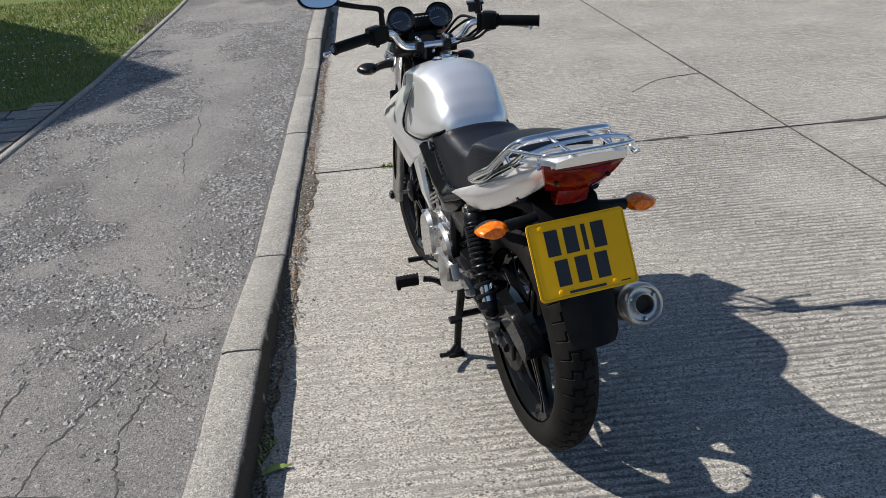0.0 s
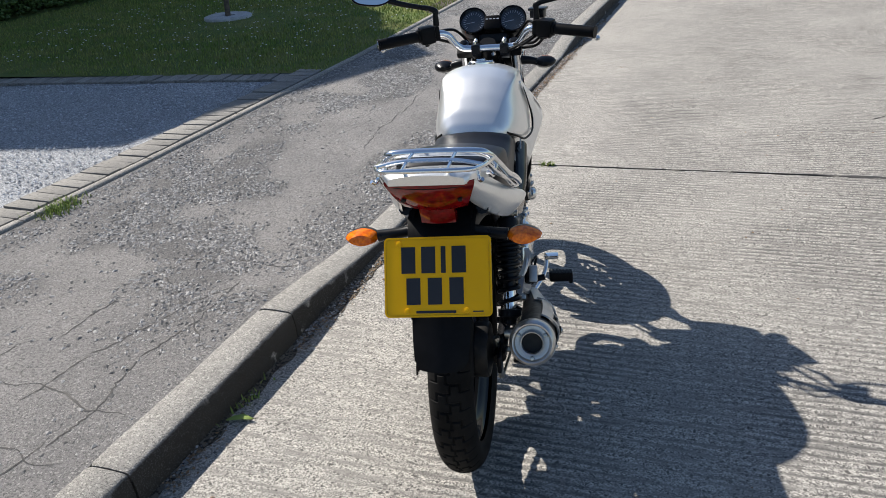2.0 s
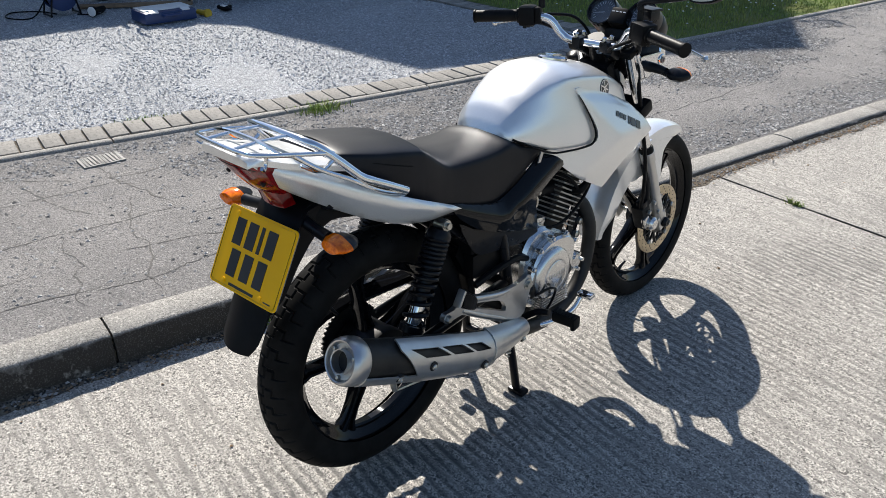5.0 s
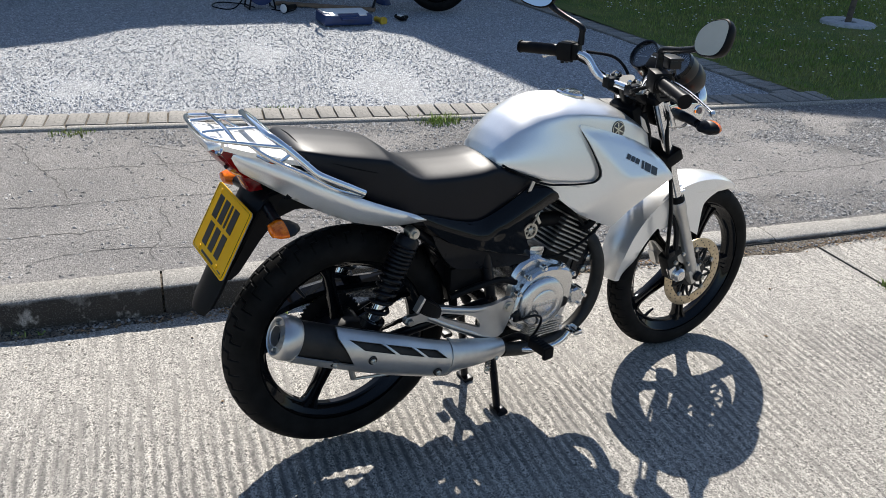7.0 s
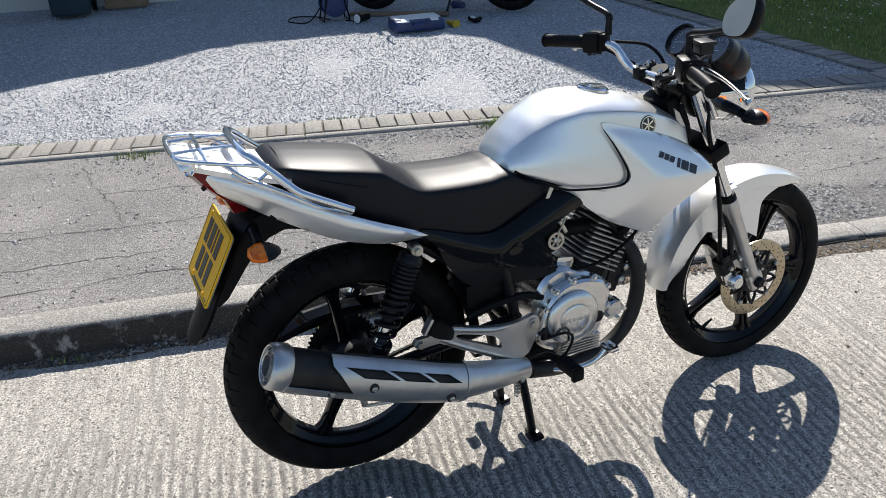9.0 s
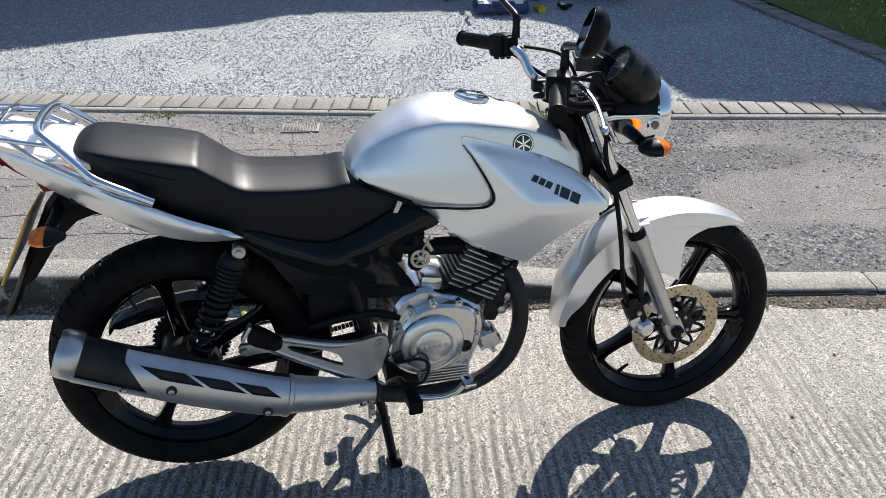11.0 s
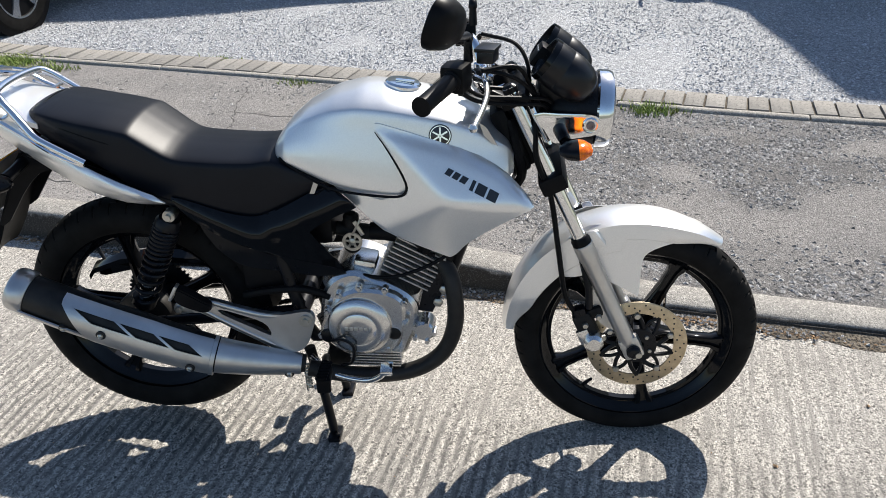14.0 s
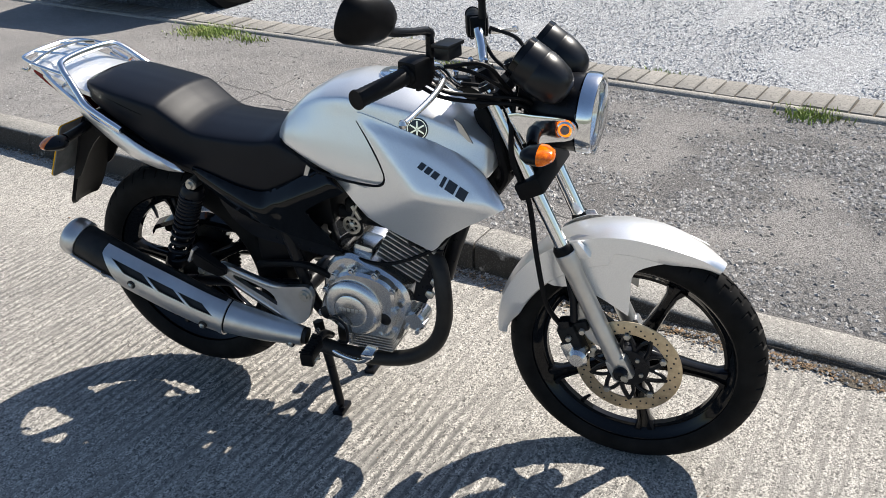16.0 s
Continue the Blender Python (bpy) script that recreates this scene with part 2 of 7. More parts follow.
def pieces(name, bm, material, parent, label="", sharp=38):
    """Links each separate piece of a bmesh as an object of its own; pieces that touch stay together."""
    bm.verts.ensure_lookup_table()
    bmesh.ops.recalc_face_normals(bm, faces=bm.faces[:])
    seen, groups = set(), []
    for v in bm.verts:
        if v in seen:
            continue
        stack, isl = [v], []
        seen.add(v)
        while stack:
            a = stack.pop()
            isl.append(a)
            for e in a.link_edges:
                b = e.other_vert(a)
                if b not in seen:
                    seen.add(b)
                    stack.append(b)
        lo = [min(a.co[i] for a in isl) for i in range(3)]
        hi = [max(a.co[i] for a in isl) for i in range(3)]
        groups.append([isl, lo, hi])
    merged = True
    while merged:
        merged = False
        for i in range(len(groups)):
            for j in range(i + 1, len(groups)):
                g, h = groups[i], groups[j]
                if all(g[1][k] <= h[2][k] and h[1][k] <= g[2][k] for k in range(3)):
                    g[0] += h[0]
                    g[1] = [min(a, b) for a, b in zip(g[1], h[1])]
                    g[2] = [max(a, b) for a, b in zip(g[2], h[2])]
                    groups.pop(j)
                    merged = True
                    break
            if merged:
                break
    out = []
    for isl, lo, hi in groups:
        index = {v: i for i, v in enumerate(isl)}
        faces = [[index[v] for v in f.verts] for f in bm.faces if f.verts[0] in index]
        me = bpy.data.meshes.new(name)
        me.from_pydata([v.co for v in isl], [], faces)
        me.materials.append(material)
        for p in me.polygons:
            p.use_smooth = True
        me.set_sharp_from_angle(angle=radians(sharp))
        ob = new(name, me)
        ob.parent = holder(parent)
        if label:
            tagged(ob, label)
        out.append(ob)
    bm.free()
    return out


def V(*a):
    return Vector(a)


def spline(pts, n=6, closed=False):
    """Catmull-Rom through the points."""
    pts = [Vector(p) for p in pts]
    if len(pts) < 3:
        return pts
    out = []
    k = len(pts)
    for i in range(k if closed else k - 1):
        if closed:
            a, b, c, d = (pts[(i + j) % k] for j in (-1, 0, 1, 2))
        else:
            b, c = pts[i], pts[i + 1]
            a = pts[i - 1] if i else b * 2 - c
            d = pts[i + 2] if i + 2 < k else c * 2 - b
        for s in range(n):
            t = s / n
            out.append(0.5 * (2 * b + (c - a) * t + (2 * a - 5 * b + 4 * c - d) * t * t + (3 * b - a - 3 * c + d) * t ** 3))
    if not closed:
        out.append(pts[-1])
    return out


def tube(bm, pts, r, seg=12, smooth=6, closed=False, flat=1.0):
    """A round bar along the points; r a number or one per given point."""
    raw = [Vector(p) for p in pts]
    path = spline(raw, smooth, closed) if smooth else raw
    k = len(path)
    if isinstance(r, (int, float)):
        rad = [r] * k
    else:
        rad = [float(np.interp(i / max(1, k - 1) * (len(r) - 1), range(len(r)), r)) for i in range(k)]
    rings, up = [], None
    for i, p in enumerate(path):
        d = (path[(i + 1) % k] - path[i - 1]) if closed else (path[min(i + 1, k - 1)] - path[max(i - 1, 0)])
        d = d.normalized()
        if up is None:
            up = d.orthogonal().normalized()
        up = (up - d * up.dot(d)).normalized()
        side = d.cross(up)
        rings.append([bm.verts.new(p + (up * math.cos(a) + side * math.sin(a) * flat) * rad[i]) for a in (2 * math.pi * j / seg for j in range(seg))])
    for i in range(k if closed else k - 1):
        q, w = rings[i], rings[(i + 1) % k]
        for j in range(seg):
            bm.faces.new((q[j], q[(j + 1) % seg], w[(j + 1) % seg], w[j]))
    if not closed:
        bm.faces.new(rings[0][::-1])
        bm.faces.new(rings[-1])
    return bm


def loft(bm, rings, caps=True, closed_ring=True):
    vs = [[bm.verts.new(p) for p in r] for r in rings]
    m = len(vs[0])
    for a, b in zip(vs, vs[1:]):
        for j in range(m if closed_ring else m - 1):
            bm.faces.new((a[j], a[(j + 1) % m], b[(j + 1) % m], b[j]))
    if caps and closed_ring:
        bm.faces.new(vs[0][::-1])
        bm.faces.new(vs[-1])
    return bm


def axis_frame(p, d):
    """A frame at p whose z runs along d."""
    q = Vector(d).normalized().to_track_quat("Z", "Y")
    return Matrix.Translation(p) @ q.to_matrix().to_4x4()


XAX = Matrix.Rotation(radians(90), 4, "Y")


def lathe(bm, prof, m, seg=32, closed=False):
    """Turns a profile of (along, radius) round the z axis of m."""
    rings = []
    for a, r in prof:
        if r < 1e-5:
            rings.append([bm.verts.new(m @ V(0, 0, a))])
        else:
            rings.append([bm.verts.new(m @ V(r * math.cos(2 * math.pi * j / seg), r * math.sin(2 * math.pi * j / seg), a)) for j in range(seg)])
    pairs = list(zip(rings, rings[1:])) + ([(rings[-1], rings[0])] if closed else [])
    for a, b in pairs:
        for j in range(seg):
            k = (j + 1) % seg
            if len(a) == 1 and len(b) == 1:
                continue
            if len(a) == 1:
                bm.faces.new((a[0], b[j], b[k]))
            elif len(b) == 1:
                bm.faces.new((a[j], b[0], a[k]))
            else:
                bm.faces.new((a[j], b[j], b[k], a[k]))
    if not closed:
        for r in (rings[0], rings[-1]):
            if len(r) > 1:
                bm.faces.new(r)
    return bm


def box(bm, m, sx, sy, sz, bevel=0.0, taper=1.0):
    """A box centred on m, its top scaled by taper, with bevelled edges."""
    vs = [bm.verts.new(m @ V(x * sx / 2 * (taper if z > 0 else 1), y * sy / 2 * (taper if z > 0 else 1), z * sz / 2)) for x in (-1, 1) for y in (-1, 1) for z in (-1, 1)]
    fs = [bm.faces.new([vs[i] for i in q]) for q in ((0, 1, 3, 2), (4, 6, 7, 5), (0, 4, 5, 1), (2, 3, 7, 6), (0, 2, 6, 4), (1, 5, 7, 3))]
    if bevel:
        es = list({e for f in fs for e in f.edges})
        bmesh.ops.bevel(bm, geom=es, offset=bevel, segments=2, affect="EDGES", profile=0.6)
    return bm


def at(x, y, z, rx=0, ry=0, rz=0):
    return pose(x, y, z, rx, ry, rz)


def shell(bm, outline, xf, thick=0.004, cell=0.014, n=4, holes=()):
    """A curved sheet: an outline in (y, z), pushed out to x = xf(y, z), with thickness."""
    from mathutils import geometry
    loops = []
    for o in (outline, *holes):
        loops.append([p.to_2d() for p in spline([(y, z, 0) for y, z in o], n, closed=True)] if n > 1 else [Vector(p) for p in o])
    pts, edges = [], []
    for lp in loops:
        b = len(pts)
        pts += lp
        edges += [(b + i, b + (i + 1) % len(lp)) for i in range(len(lp))]
    lo = [min(p[i] for p in loops[0]) for i in (0, 1)]
    hi = [max(p[i] for p in loops[0]) for i in (0, 1)]
    rim = list(pts)
    y = lo[0] + cell / 2
    row = 0
    while y < hi[0]:
        z = lo[1] + cell / 2 * (1 + row % 2)
        while z < hi[1]:
            p = Vector((y, z))
            if min((p - q).length_squared for q in rim) > (cell * 0.45) ** 2:
                pts.append(p)
            z += cell
        y += cell * 0.87
        row += 1
    v2, _, fc, *_ = geometry.delaunay_2d_cdt(pts, edges, [], 2 if holes else 1, 1e-6)
    if holes:
        def inside(p, lp):
            c = False
            for i in range(len(lp)):
                a, b = lp[i - 1], lp[i]
                if (a.y > p.y) != (b.y > p.y) and p.x < (b.x - a.x) * (p.y - a.y) / (b.y - a.y) + a.x:
                    c = not c
            return c
        keep = []
        for f in fc:
            c = sum((v2[i] for i in f), Vector((0, 0))) / len(f)
            if inside(c, loops[0]) and not any(inside(c, h) for h in loops[1:]):
                keep.append(f)
        fc = keep
    vs = [bm.verts.new((xf(p.x, p.y), p.x, p.y)) for p in v2]
    fs = [bm.faces.new([vs[i] for i in f]) for f in fc]
    bmesh.ops.delete(bm, geom=[v for v in vs if not v.link_faces], context="VERTS")
    ring = [e for f in fs for e in f.edges if len(e.link_faces) == 1]
    bmesh.ops.recalc_face_normals(bm, faces=fs)
    made = bmesh.ops.extrude_face_region(bm, geom=fs)["geom"]
    mid = sum((f.calc_center_median().x for f in fs if f.is_valid), 0.0)
    step = -thick if mid > 0 else thick
    for g in made:
        if isinstance(g, bmesh.types.BMVert):
            g.co.x += step
    return bm


def arch(w, zl, zt, n=2.6, k=20):
    """Half a rounded section from the right foot over the top to the left foot, as (x, z)."""
    out = []
    for i in range(k + 1):
        a = math.pi * i / k
        c, s = math.cos(a), math.sin(a)
        out.append((w * math.copysign(abs(c) ** (2 / n), c), zl + (zt - zl) * abs(s) ** (2 / n)))
    return out


def body(bm, stations, n=2.6, k=22, sub=4):
    """A hull along y from stations (y, top, foot, half width)."""
    path = []
    for i in range(len(stations) - 1):
        a, b, c, d = (np.array(stations[min(max(j, 0), len(stations) - 1)]) for j in (i - 1, i, i + 1, i + 2))
        for s in range(sub):
            t = s / sub
            path.append(0.5 * (2 * b + (c - a) * t + (2 * a - 5 * b + 4 * c - d) * t * t + (3 * b - a - 3 * c + d) * t ** 3))
    path.append(np.array(stations[-1]))
    return loft(bm, [[V(x, y, z) for x, z in arch(w, zl, zt, n, k)] for y, zt, zl, w in path])


def bolt(bm, p, d, r=0.008, h=0.006):
    return lathe(bm, [(0, r), (h * 0.7, r), (h, r * 0.8), (h, 0.0)], axis_frame(p, d), 6)


def nb():
    return bmesh.new()


# ---- the ground ----
def sheet(name, xs, ys, zf, material, parent=None, label="", xf=None):
    """A grid of xs by ys with heights zf(x, y); xf bends its columns."""
    verts, nx = [], len(xs)
    for y in ys:
        for x in xs:
            px = xf(x, y) if xf else x
            verts.append((px, y, zf(px, y)))
    faces = [(j * nx + i, j * nx + i + 1, (j + 1) * nx + i + 1, (j + 1) * nx + i) for j in range(len(ys) - 1) for i in range(nx - 1)]
    me = bpy.data.meshes.new(name)
    me.from_pydata(verts, [], faces)
    me.materials.append(material)
    for p in me.polygons:
        p.use_smooth = True
    ob = new(name, me)
    if parent:
        ob.parent = parent
    return tagged(ob, label) if label else ob


def span(a, b, step):
    return np.linspace(a, b, max(2, int(round((b - a) / step)) + 1)).tolist()


def smooth01(v, a, b):
    t = min(1.0, max(0.0, (v - a) / (b - a)))
    return t * t * (3 - 2 * t)


def kerb_top(y):
    return float(np.interp(y, [2.28, 3.13, 6.75, 7.6], [0.11, 0.03, 0.03, 0.11]))


KERB_X, KERB_W = -0.445, 0.122


def edge_x(y):
    """The back edge of the pavement."""
    return float(np.interp(y, [-6, 0.3, 3.5, 6.5, 10, 16], [-2.62, -2.345, -2.165, -2.11, -2.17, -2.45]))


def pave_z(x, y):
    u = min(1.0, max(0.0, (KERB_X - KERB_W - x) / 1.55))
    v = noise.noise(V(x * 1.1, y * 1.1, 3.1)) * 0.010 + noise.noise(V(x * 4, y * 4, 7.7)) * 0.004
    return kerb_top(y) * (1 - u) + 0.075 * u - 0.006 + v * smooth01(u, 0, 0.12) * (1 - smooth01(u, 0.9, 1))


def road_z(x, y, dirt_shade=False):
    """Tamped ridges across the road, fading out in the smooth channel beside the kerb; the flag returns instead how far
    dirt and painted shade darken the groove.
    """
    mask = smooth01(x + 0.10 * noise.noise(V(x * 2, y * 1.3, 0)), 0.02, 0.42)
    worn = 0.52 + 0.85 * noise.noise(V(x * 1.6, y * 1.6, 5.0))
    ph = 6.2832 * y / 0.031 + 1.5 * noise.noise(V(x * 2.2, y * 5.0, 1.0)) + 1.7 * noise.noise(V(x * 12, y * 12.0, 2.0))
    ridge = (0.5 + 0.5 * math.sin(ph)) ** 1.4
    if dirt_shade:
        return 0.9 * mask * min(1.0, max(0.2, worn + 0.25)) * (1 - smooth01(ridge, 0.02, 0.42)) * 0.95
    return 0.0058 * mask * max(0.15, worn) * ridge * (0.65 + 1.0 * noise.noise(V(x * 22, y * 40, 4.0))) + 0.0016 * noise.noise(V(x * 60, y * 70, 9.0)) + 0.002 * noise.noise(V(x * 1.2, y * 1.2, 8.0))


ground = sheet("ground", [-400, -40, -10, 0, 10, 40, 400], [-400, -40, -10, 0, 10, 40, 400], lambda x, y: -0.06, M_EARTH)
tagged(ground, "dull grassy ground that runs out to the horizon", "ground", kind="structure")

road = tagged(new("road"), "pale ribbed concrete road laid in slabs beside the kerb", "road", kind="structure")


def joint_y(x):
    return 4.205 + 0.035 * x


def slab(xs, y0, y1, step):
    rows = span(0, 1, step / (y1 - y0))
    verts, nx = [], len(xs)
    for t in rows:
        for x in xs:
            y = y0 + (y1 - y0) * t + 0.035 * x
            verts.append((x, y, road_z(x, y)))
    top = len(verts)
    faces = [(j * nx + i, j * nx + i + 1, (j + 1) * nx + i + 1, (j + 1) * nx + i) for j in range(len(rows) - 1) for i in range(nx - 1)]
    rim = list(range(nx)) + [j * nx + nx - 1 for j in range(1, len(rows))] + [(len(rows) - 1) * nx + i for i in range(nx - 2, -1, -1)] + [j * nx for j in range(len(rows) - 2, 0, -1)]
    for i in rim:
        x, y, z = verts[i]
        verts.append((x, y, -0.05))
    for i in range(len(rim)):
        k = (i + 1) % len(rim)
        faces.append((rim[k], rim[i], top + i, top + k))
    me = bpy.data.meshes.new("concrete_slab")
    me.from_pydata(verts, [], faces)
    me.materials.append(M_CONC)
    for p in me.polygons:
        p.use_smooth = True
    me.set_sharp_from_angle(angle=radians(50))
    # one mask for the grooves' dirt and for the shade painted in them
    dirt = me.attributes.new("dirt_shade", "FLOAT", "POINT")
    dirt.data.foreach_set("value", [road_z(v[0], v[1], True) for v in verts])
    ob = new("concrete_slab", me)
    ob.parent = road
    return ob


COLS = span(-0.44, 2.285, 0.045)
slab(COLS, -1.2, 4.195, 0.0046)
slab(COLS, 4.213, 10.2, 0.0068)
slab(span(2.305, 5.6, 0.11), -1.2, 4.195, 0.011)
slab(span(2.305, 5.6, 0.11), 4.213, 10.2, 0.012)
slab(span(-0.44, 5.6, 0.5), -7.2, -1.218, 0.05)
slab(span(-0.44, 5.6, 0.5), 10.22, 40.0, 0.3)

# tar in the joints, squeezed up unevenly
bm = nb()


def tar(bm, pts, w, z0=0.003):
    rings = []
    for i, (x, y) in enumerate(pts):
        d = Vector(pts[min(i + 1, len(pts) - 1)]) - Vector(pts[max(i - 1, 0)])
        nrm = V(-d.y, d.x, 0).normalized()
        ww = max(0.0022, w * smooth01(noise.noise(V(x * 1.1, y * 1.1, 7.3)), -0.22, 0.12) * (0.75 + 0.9 * noise.noise(V(x * 5, y * 5, 2.2)) + 0.3 * noise.noise(V(x * 25, y * 25, 1))))
        c = V(x, y, 0) + nrm * 0.006 * noise.noise(V(x * 8, y * 8, 6))
        rings.append([c - nrm * ww + V(0, 0, -0.02), c - nrm * ww + V(0, 0, z0), c + V(0, 0, z0 + 0.003), c + nrm * ww + V(0, 0, z0), c + nrm * ww + V(0, 0, -0.02)])
    return loft(bm, rings)


tar(bm, [(x, joint_y(x)) for x in span(-0.43, 0.95, 0.02)], 0.006, 0.0)
tar(bm, [(x, joint_y(x)) for x in span(0.95, 5.5, 0.02)], 0.026)
tar(bm, [(2.295, y) for y in span(-1.2, 10.2, 0.02)], 0.015, 0.001)
tar(bm, [(2.295 - 0.62 * s + 0.02 * math.sin(9 * s), 5.6 - 0.35 * s * s) for s in span(0, 1, 0.03)], 0.004, 0.002)
part("joint_tar", bm, M_JOINT, road, "cracked black tar in the slab joints", sharp=60)
# kerb of separate stones
kerb = tagged(new("kerb"), "weathered concrete kerb dropped low for a driveway", "kerb", kind="structure")
joints = [-4.65 + 0.866 * i for i in range(-2, 22)]
random.seed(4)
for a, b in zip(joints, joints[1:]):
    bm = nb()
    rings = []
    for t in [0.0, 0.015] + [0.03 + 0.94 * i / 26 for i in range(27)] + [0.985, 1.0]:
        y = a + 0.004 + (b - a - 0.008) * t
        inset = 0.005 if t in (0.0, 1.0) else 0.0
        h = kerb_top(y) - inset * 0.6 + 0.0025 * noise.noise(V(y * 3, 2.0, 0))
        f, k = KERB_X + 0.022 - inset, KERB_X - KERB_W + inset
        w = 0.0025 * noise.noise(V(y * 6, 0, 0)) + 0.0022 * noise.noise(V(y * 31, 5.0, 0))
        chip = 0.010 * max(0.0, noise.noise(V(y * 11, 9.0, 0)) - 0.18) + 0.002 * noise.noise(V(y * 45, 1.0, 3.0))
        rings.append([V(f, y, -0.05), V(f + w, y, 0.0), V(KERB_X + 0.016 + w, y, max(h * 0.45, 0.003)), V(KERB_X + 0.009 + w - chip * 0.3, y, max(h - 0.015 - chip, 0.006)), V(KERB_X + 0.004 + w - chip, y, h - 0.005 - chip * 0.6), V(KERB_X - 0.007 - chip, y, h - 0.001),
                      V(KERB_X - 0.06, y, h + 0.001 + 0.0012 * noise.noise(V(y * 20, 3.0, 1.0))), V(k + 0.012, y, h), V(k, y, h - 0.005 + 0.002 * noise.noise(V(y * 25, 4.0, 0))), V(k, y, -0.05)])
    loft(bm, rings)
    s = part("kerb_stone", bm, M_KERB, kerb, sharp=50)
    # road-side face darkened in colour, for its grime and its shade alike
    grime_shade = s.data.attributes.new("dirt_shade", "FLOAT", "POINT")
    grime_shade.data.foreach_set("value", [3.6 if v.co.x > KERB_X + 0.012 else 1.5 if v.co.x > KERB_X + 0.0065 else 0.0 for v in s.data.vertices])
    s.location = (random.uniform(-0.003, 0.003), 0, random.uniform(-0.002, 0.002))
bm = nb()
loft(bm, [[V(KERB_X - 0.11, y, -0.05), V(KERB_X - 0.11, y, kerb_top(y) - 0.014), V(KERB_X - 0.01, y, kerb_top(y) - 0.014), V(KERB_X + 0.005, y, -0.05)] for y in span(-6, 13, 0.2)])
part("kerb_bed", bm, M_SOIL, kerb)

# dirt in the gutter
bm = nb()
rings = []
for y in span(-3, 9.5, 0.025):
    w = 0.026 + 0.026 * smooth01(y, 2.1, 2.5) * (1 - 0.5 * smooth01(y, 4.2, 5)) + 0.045 * noise.noise(V(0, y * 1.4, 0)) + 0.03 * noise.noise(V(0, y * 9, 4)) + 0.012 * noise.noise(V(0, y * 40, 4))
    w = max(0.004, w)
    x0 = KERB_X + 0.012
    rings.append([V(x0, y, -0.01), V(x0, y, 0.010), V(x0 + w * 0.5, y, 0.0065), V(x0 + 0.01 + w, y, 0.0012), V(x0 + 0.01 + w, y, -0.01)])
loft(bm, rings)
tagged(part("gutter_dirt", bm, M_SOIL, sharp=60), "dark damp dirt caught in the gutter", "dirt", kind="stuff")

# pavement
pavement = sheet("pavement", span(0, 1, 0.02), span(-6, 13, 0.045), pave_z, M_ASPH,
                 xf=lambda u, y: (KERB_X - KERB_W + 0.004) + (edge_x(y) - (KERB_X - KERB_W) - 0.012) * u)
tagged(pavement, "worn grey asphalt pavement with cracks and loose chips", "pavement", kind="structure")



def worn_patch(x, y):
    """Where the surface has worn down to loose chips."""
    u = (KERB_X - KERB_W - x) / 1.55
    d = smooth01(noise.noise(V(x * 1.5, y * 0.8, 2.0)) + 0.55 * noise.noise(V(x * 4, y * 3, 9.0)), -0.08, 0.28)
    d *= smooth01(y, 1.7, 2.6) * 0.97
    return max(d, 0.75 * smooth01(u, 0.86, 0.97) * smooth01(y, 0.2, 2.5), 0.8 * (1 - smooth01(u, 0.02, 0.3)) * smooth01(y, 2.2, 3.2))


# here the mask only brings out dark binder between the loose chips
dirt = pavement.data.attributes.new("dirt_shade", "FLOAT", "POINT")
dirt.data.foreach_set("value", [0.6 * worn_patch(v.co.x, v.co.y) for v in pavement.data.vertices])

# cracks in the asphalt
random.seed(11)
bm = nb()


def crack(x0, y0, x1, y1, w=0.004, wob=0.045, n=26):
    d = V(x1 - x0, y1 - y0, 0)
    nrm = V(-d.y, d.x, 0).normalized()
    seed = random.uniform(0, 50)
    prev = None
    for i in range(n + 1):
        t = i / n
        p = V(x0, y0, 0) + d * t + nrm * wob * (noise.noise(V(t * 5, seed, 0)) + 0.5 * noise.noise(V(t * 17, seed, 3)))
        ww = w * (0.6 + 0.7 * noise.noise(V(t * 14, seed, 8))) * min(1, 6 * t + 0.2, 6 * (1 - t) + 0.2)
        ww = max(ww, 0.0008)
        cur = [bm.verts.new(V(*(p + nrm * s * ww).to_2d(), pave_z(*(p + nrm * s * ww).to_2d()) + 0.0015)) for s in (-1, 1)]
        if prev:
            bm.faces.new((prev[0], prev[1], cur[1], cur[0]))
        prev = cur


for c in ((-0.62, 1.62, -1.5, 1.78), (-0.6, 2.0, -1.15, 2.5), (-1.15, 2.5, -1.1, 2.95), (-0.9, 0.2, -1.0, 1.3), (-0.72, 0.3, -0.8, 1.5), (-0.62, 0.4, -2.1, 0.3), (-1.5, -0.3, -1.35, 0.8), (-0.62, -0.4, -1.4, -0.7),
          (-1.8, 1.5, -1.7, 2.4), (-1.05, 4.2, -1.2, 5.6), (-0.7, 6.3, -2.0, 6.0), (-0.62, 0.08, -1.7, -0.12), (-0.65, 1.38, -1.25, 1.46), (-1.3, 1.9, -2.1, 1.75), (-0.62, 2.7, -1.3, 2.62)):
    crack(*c)
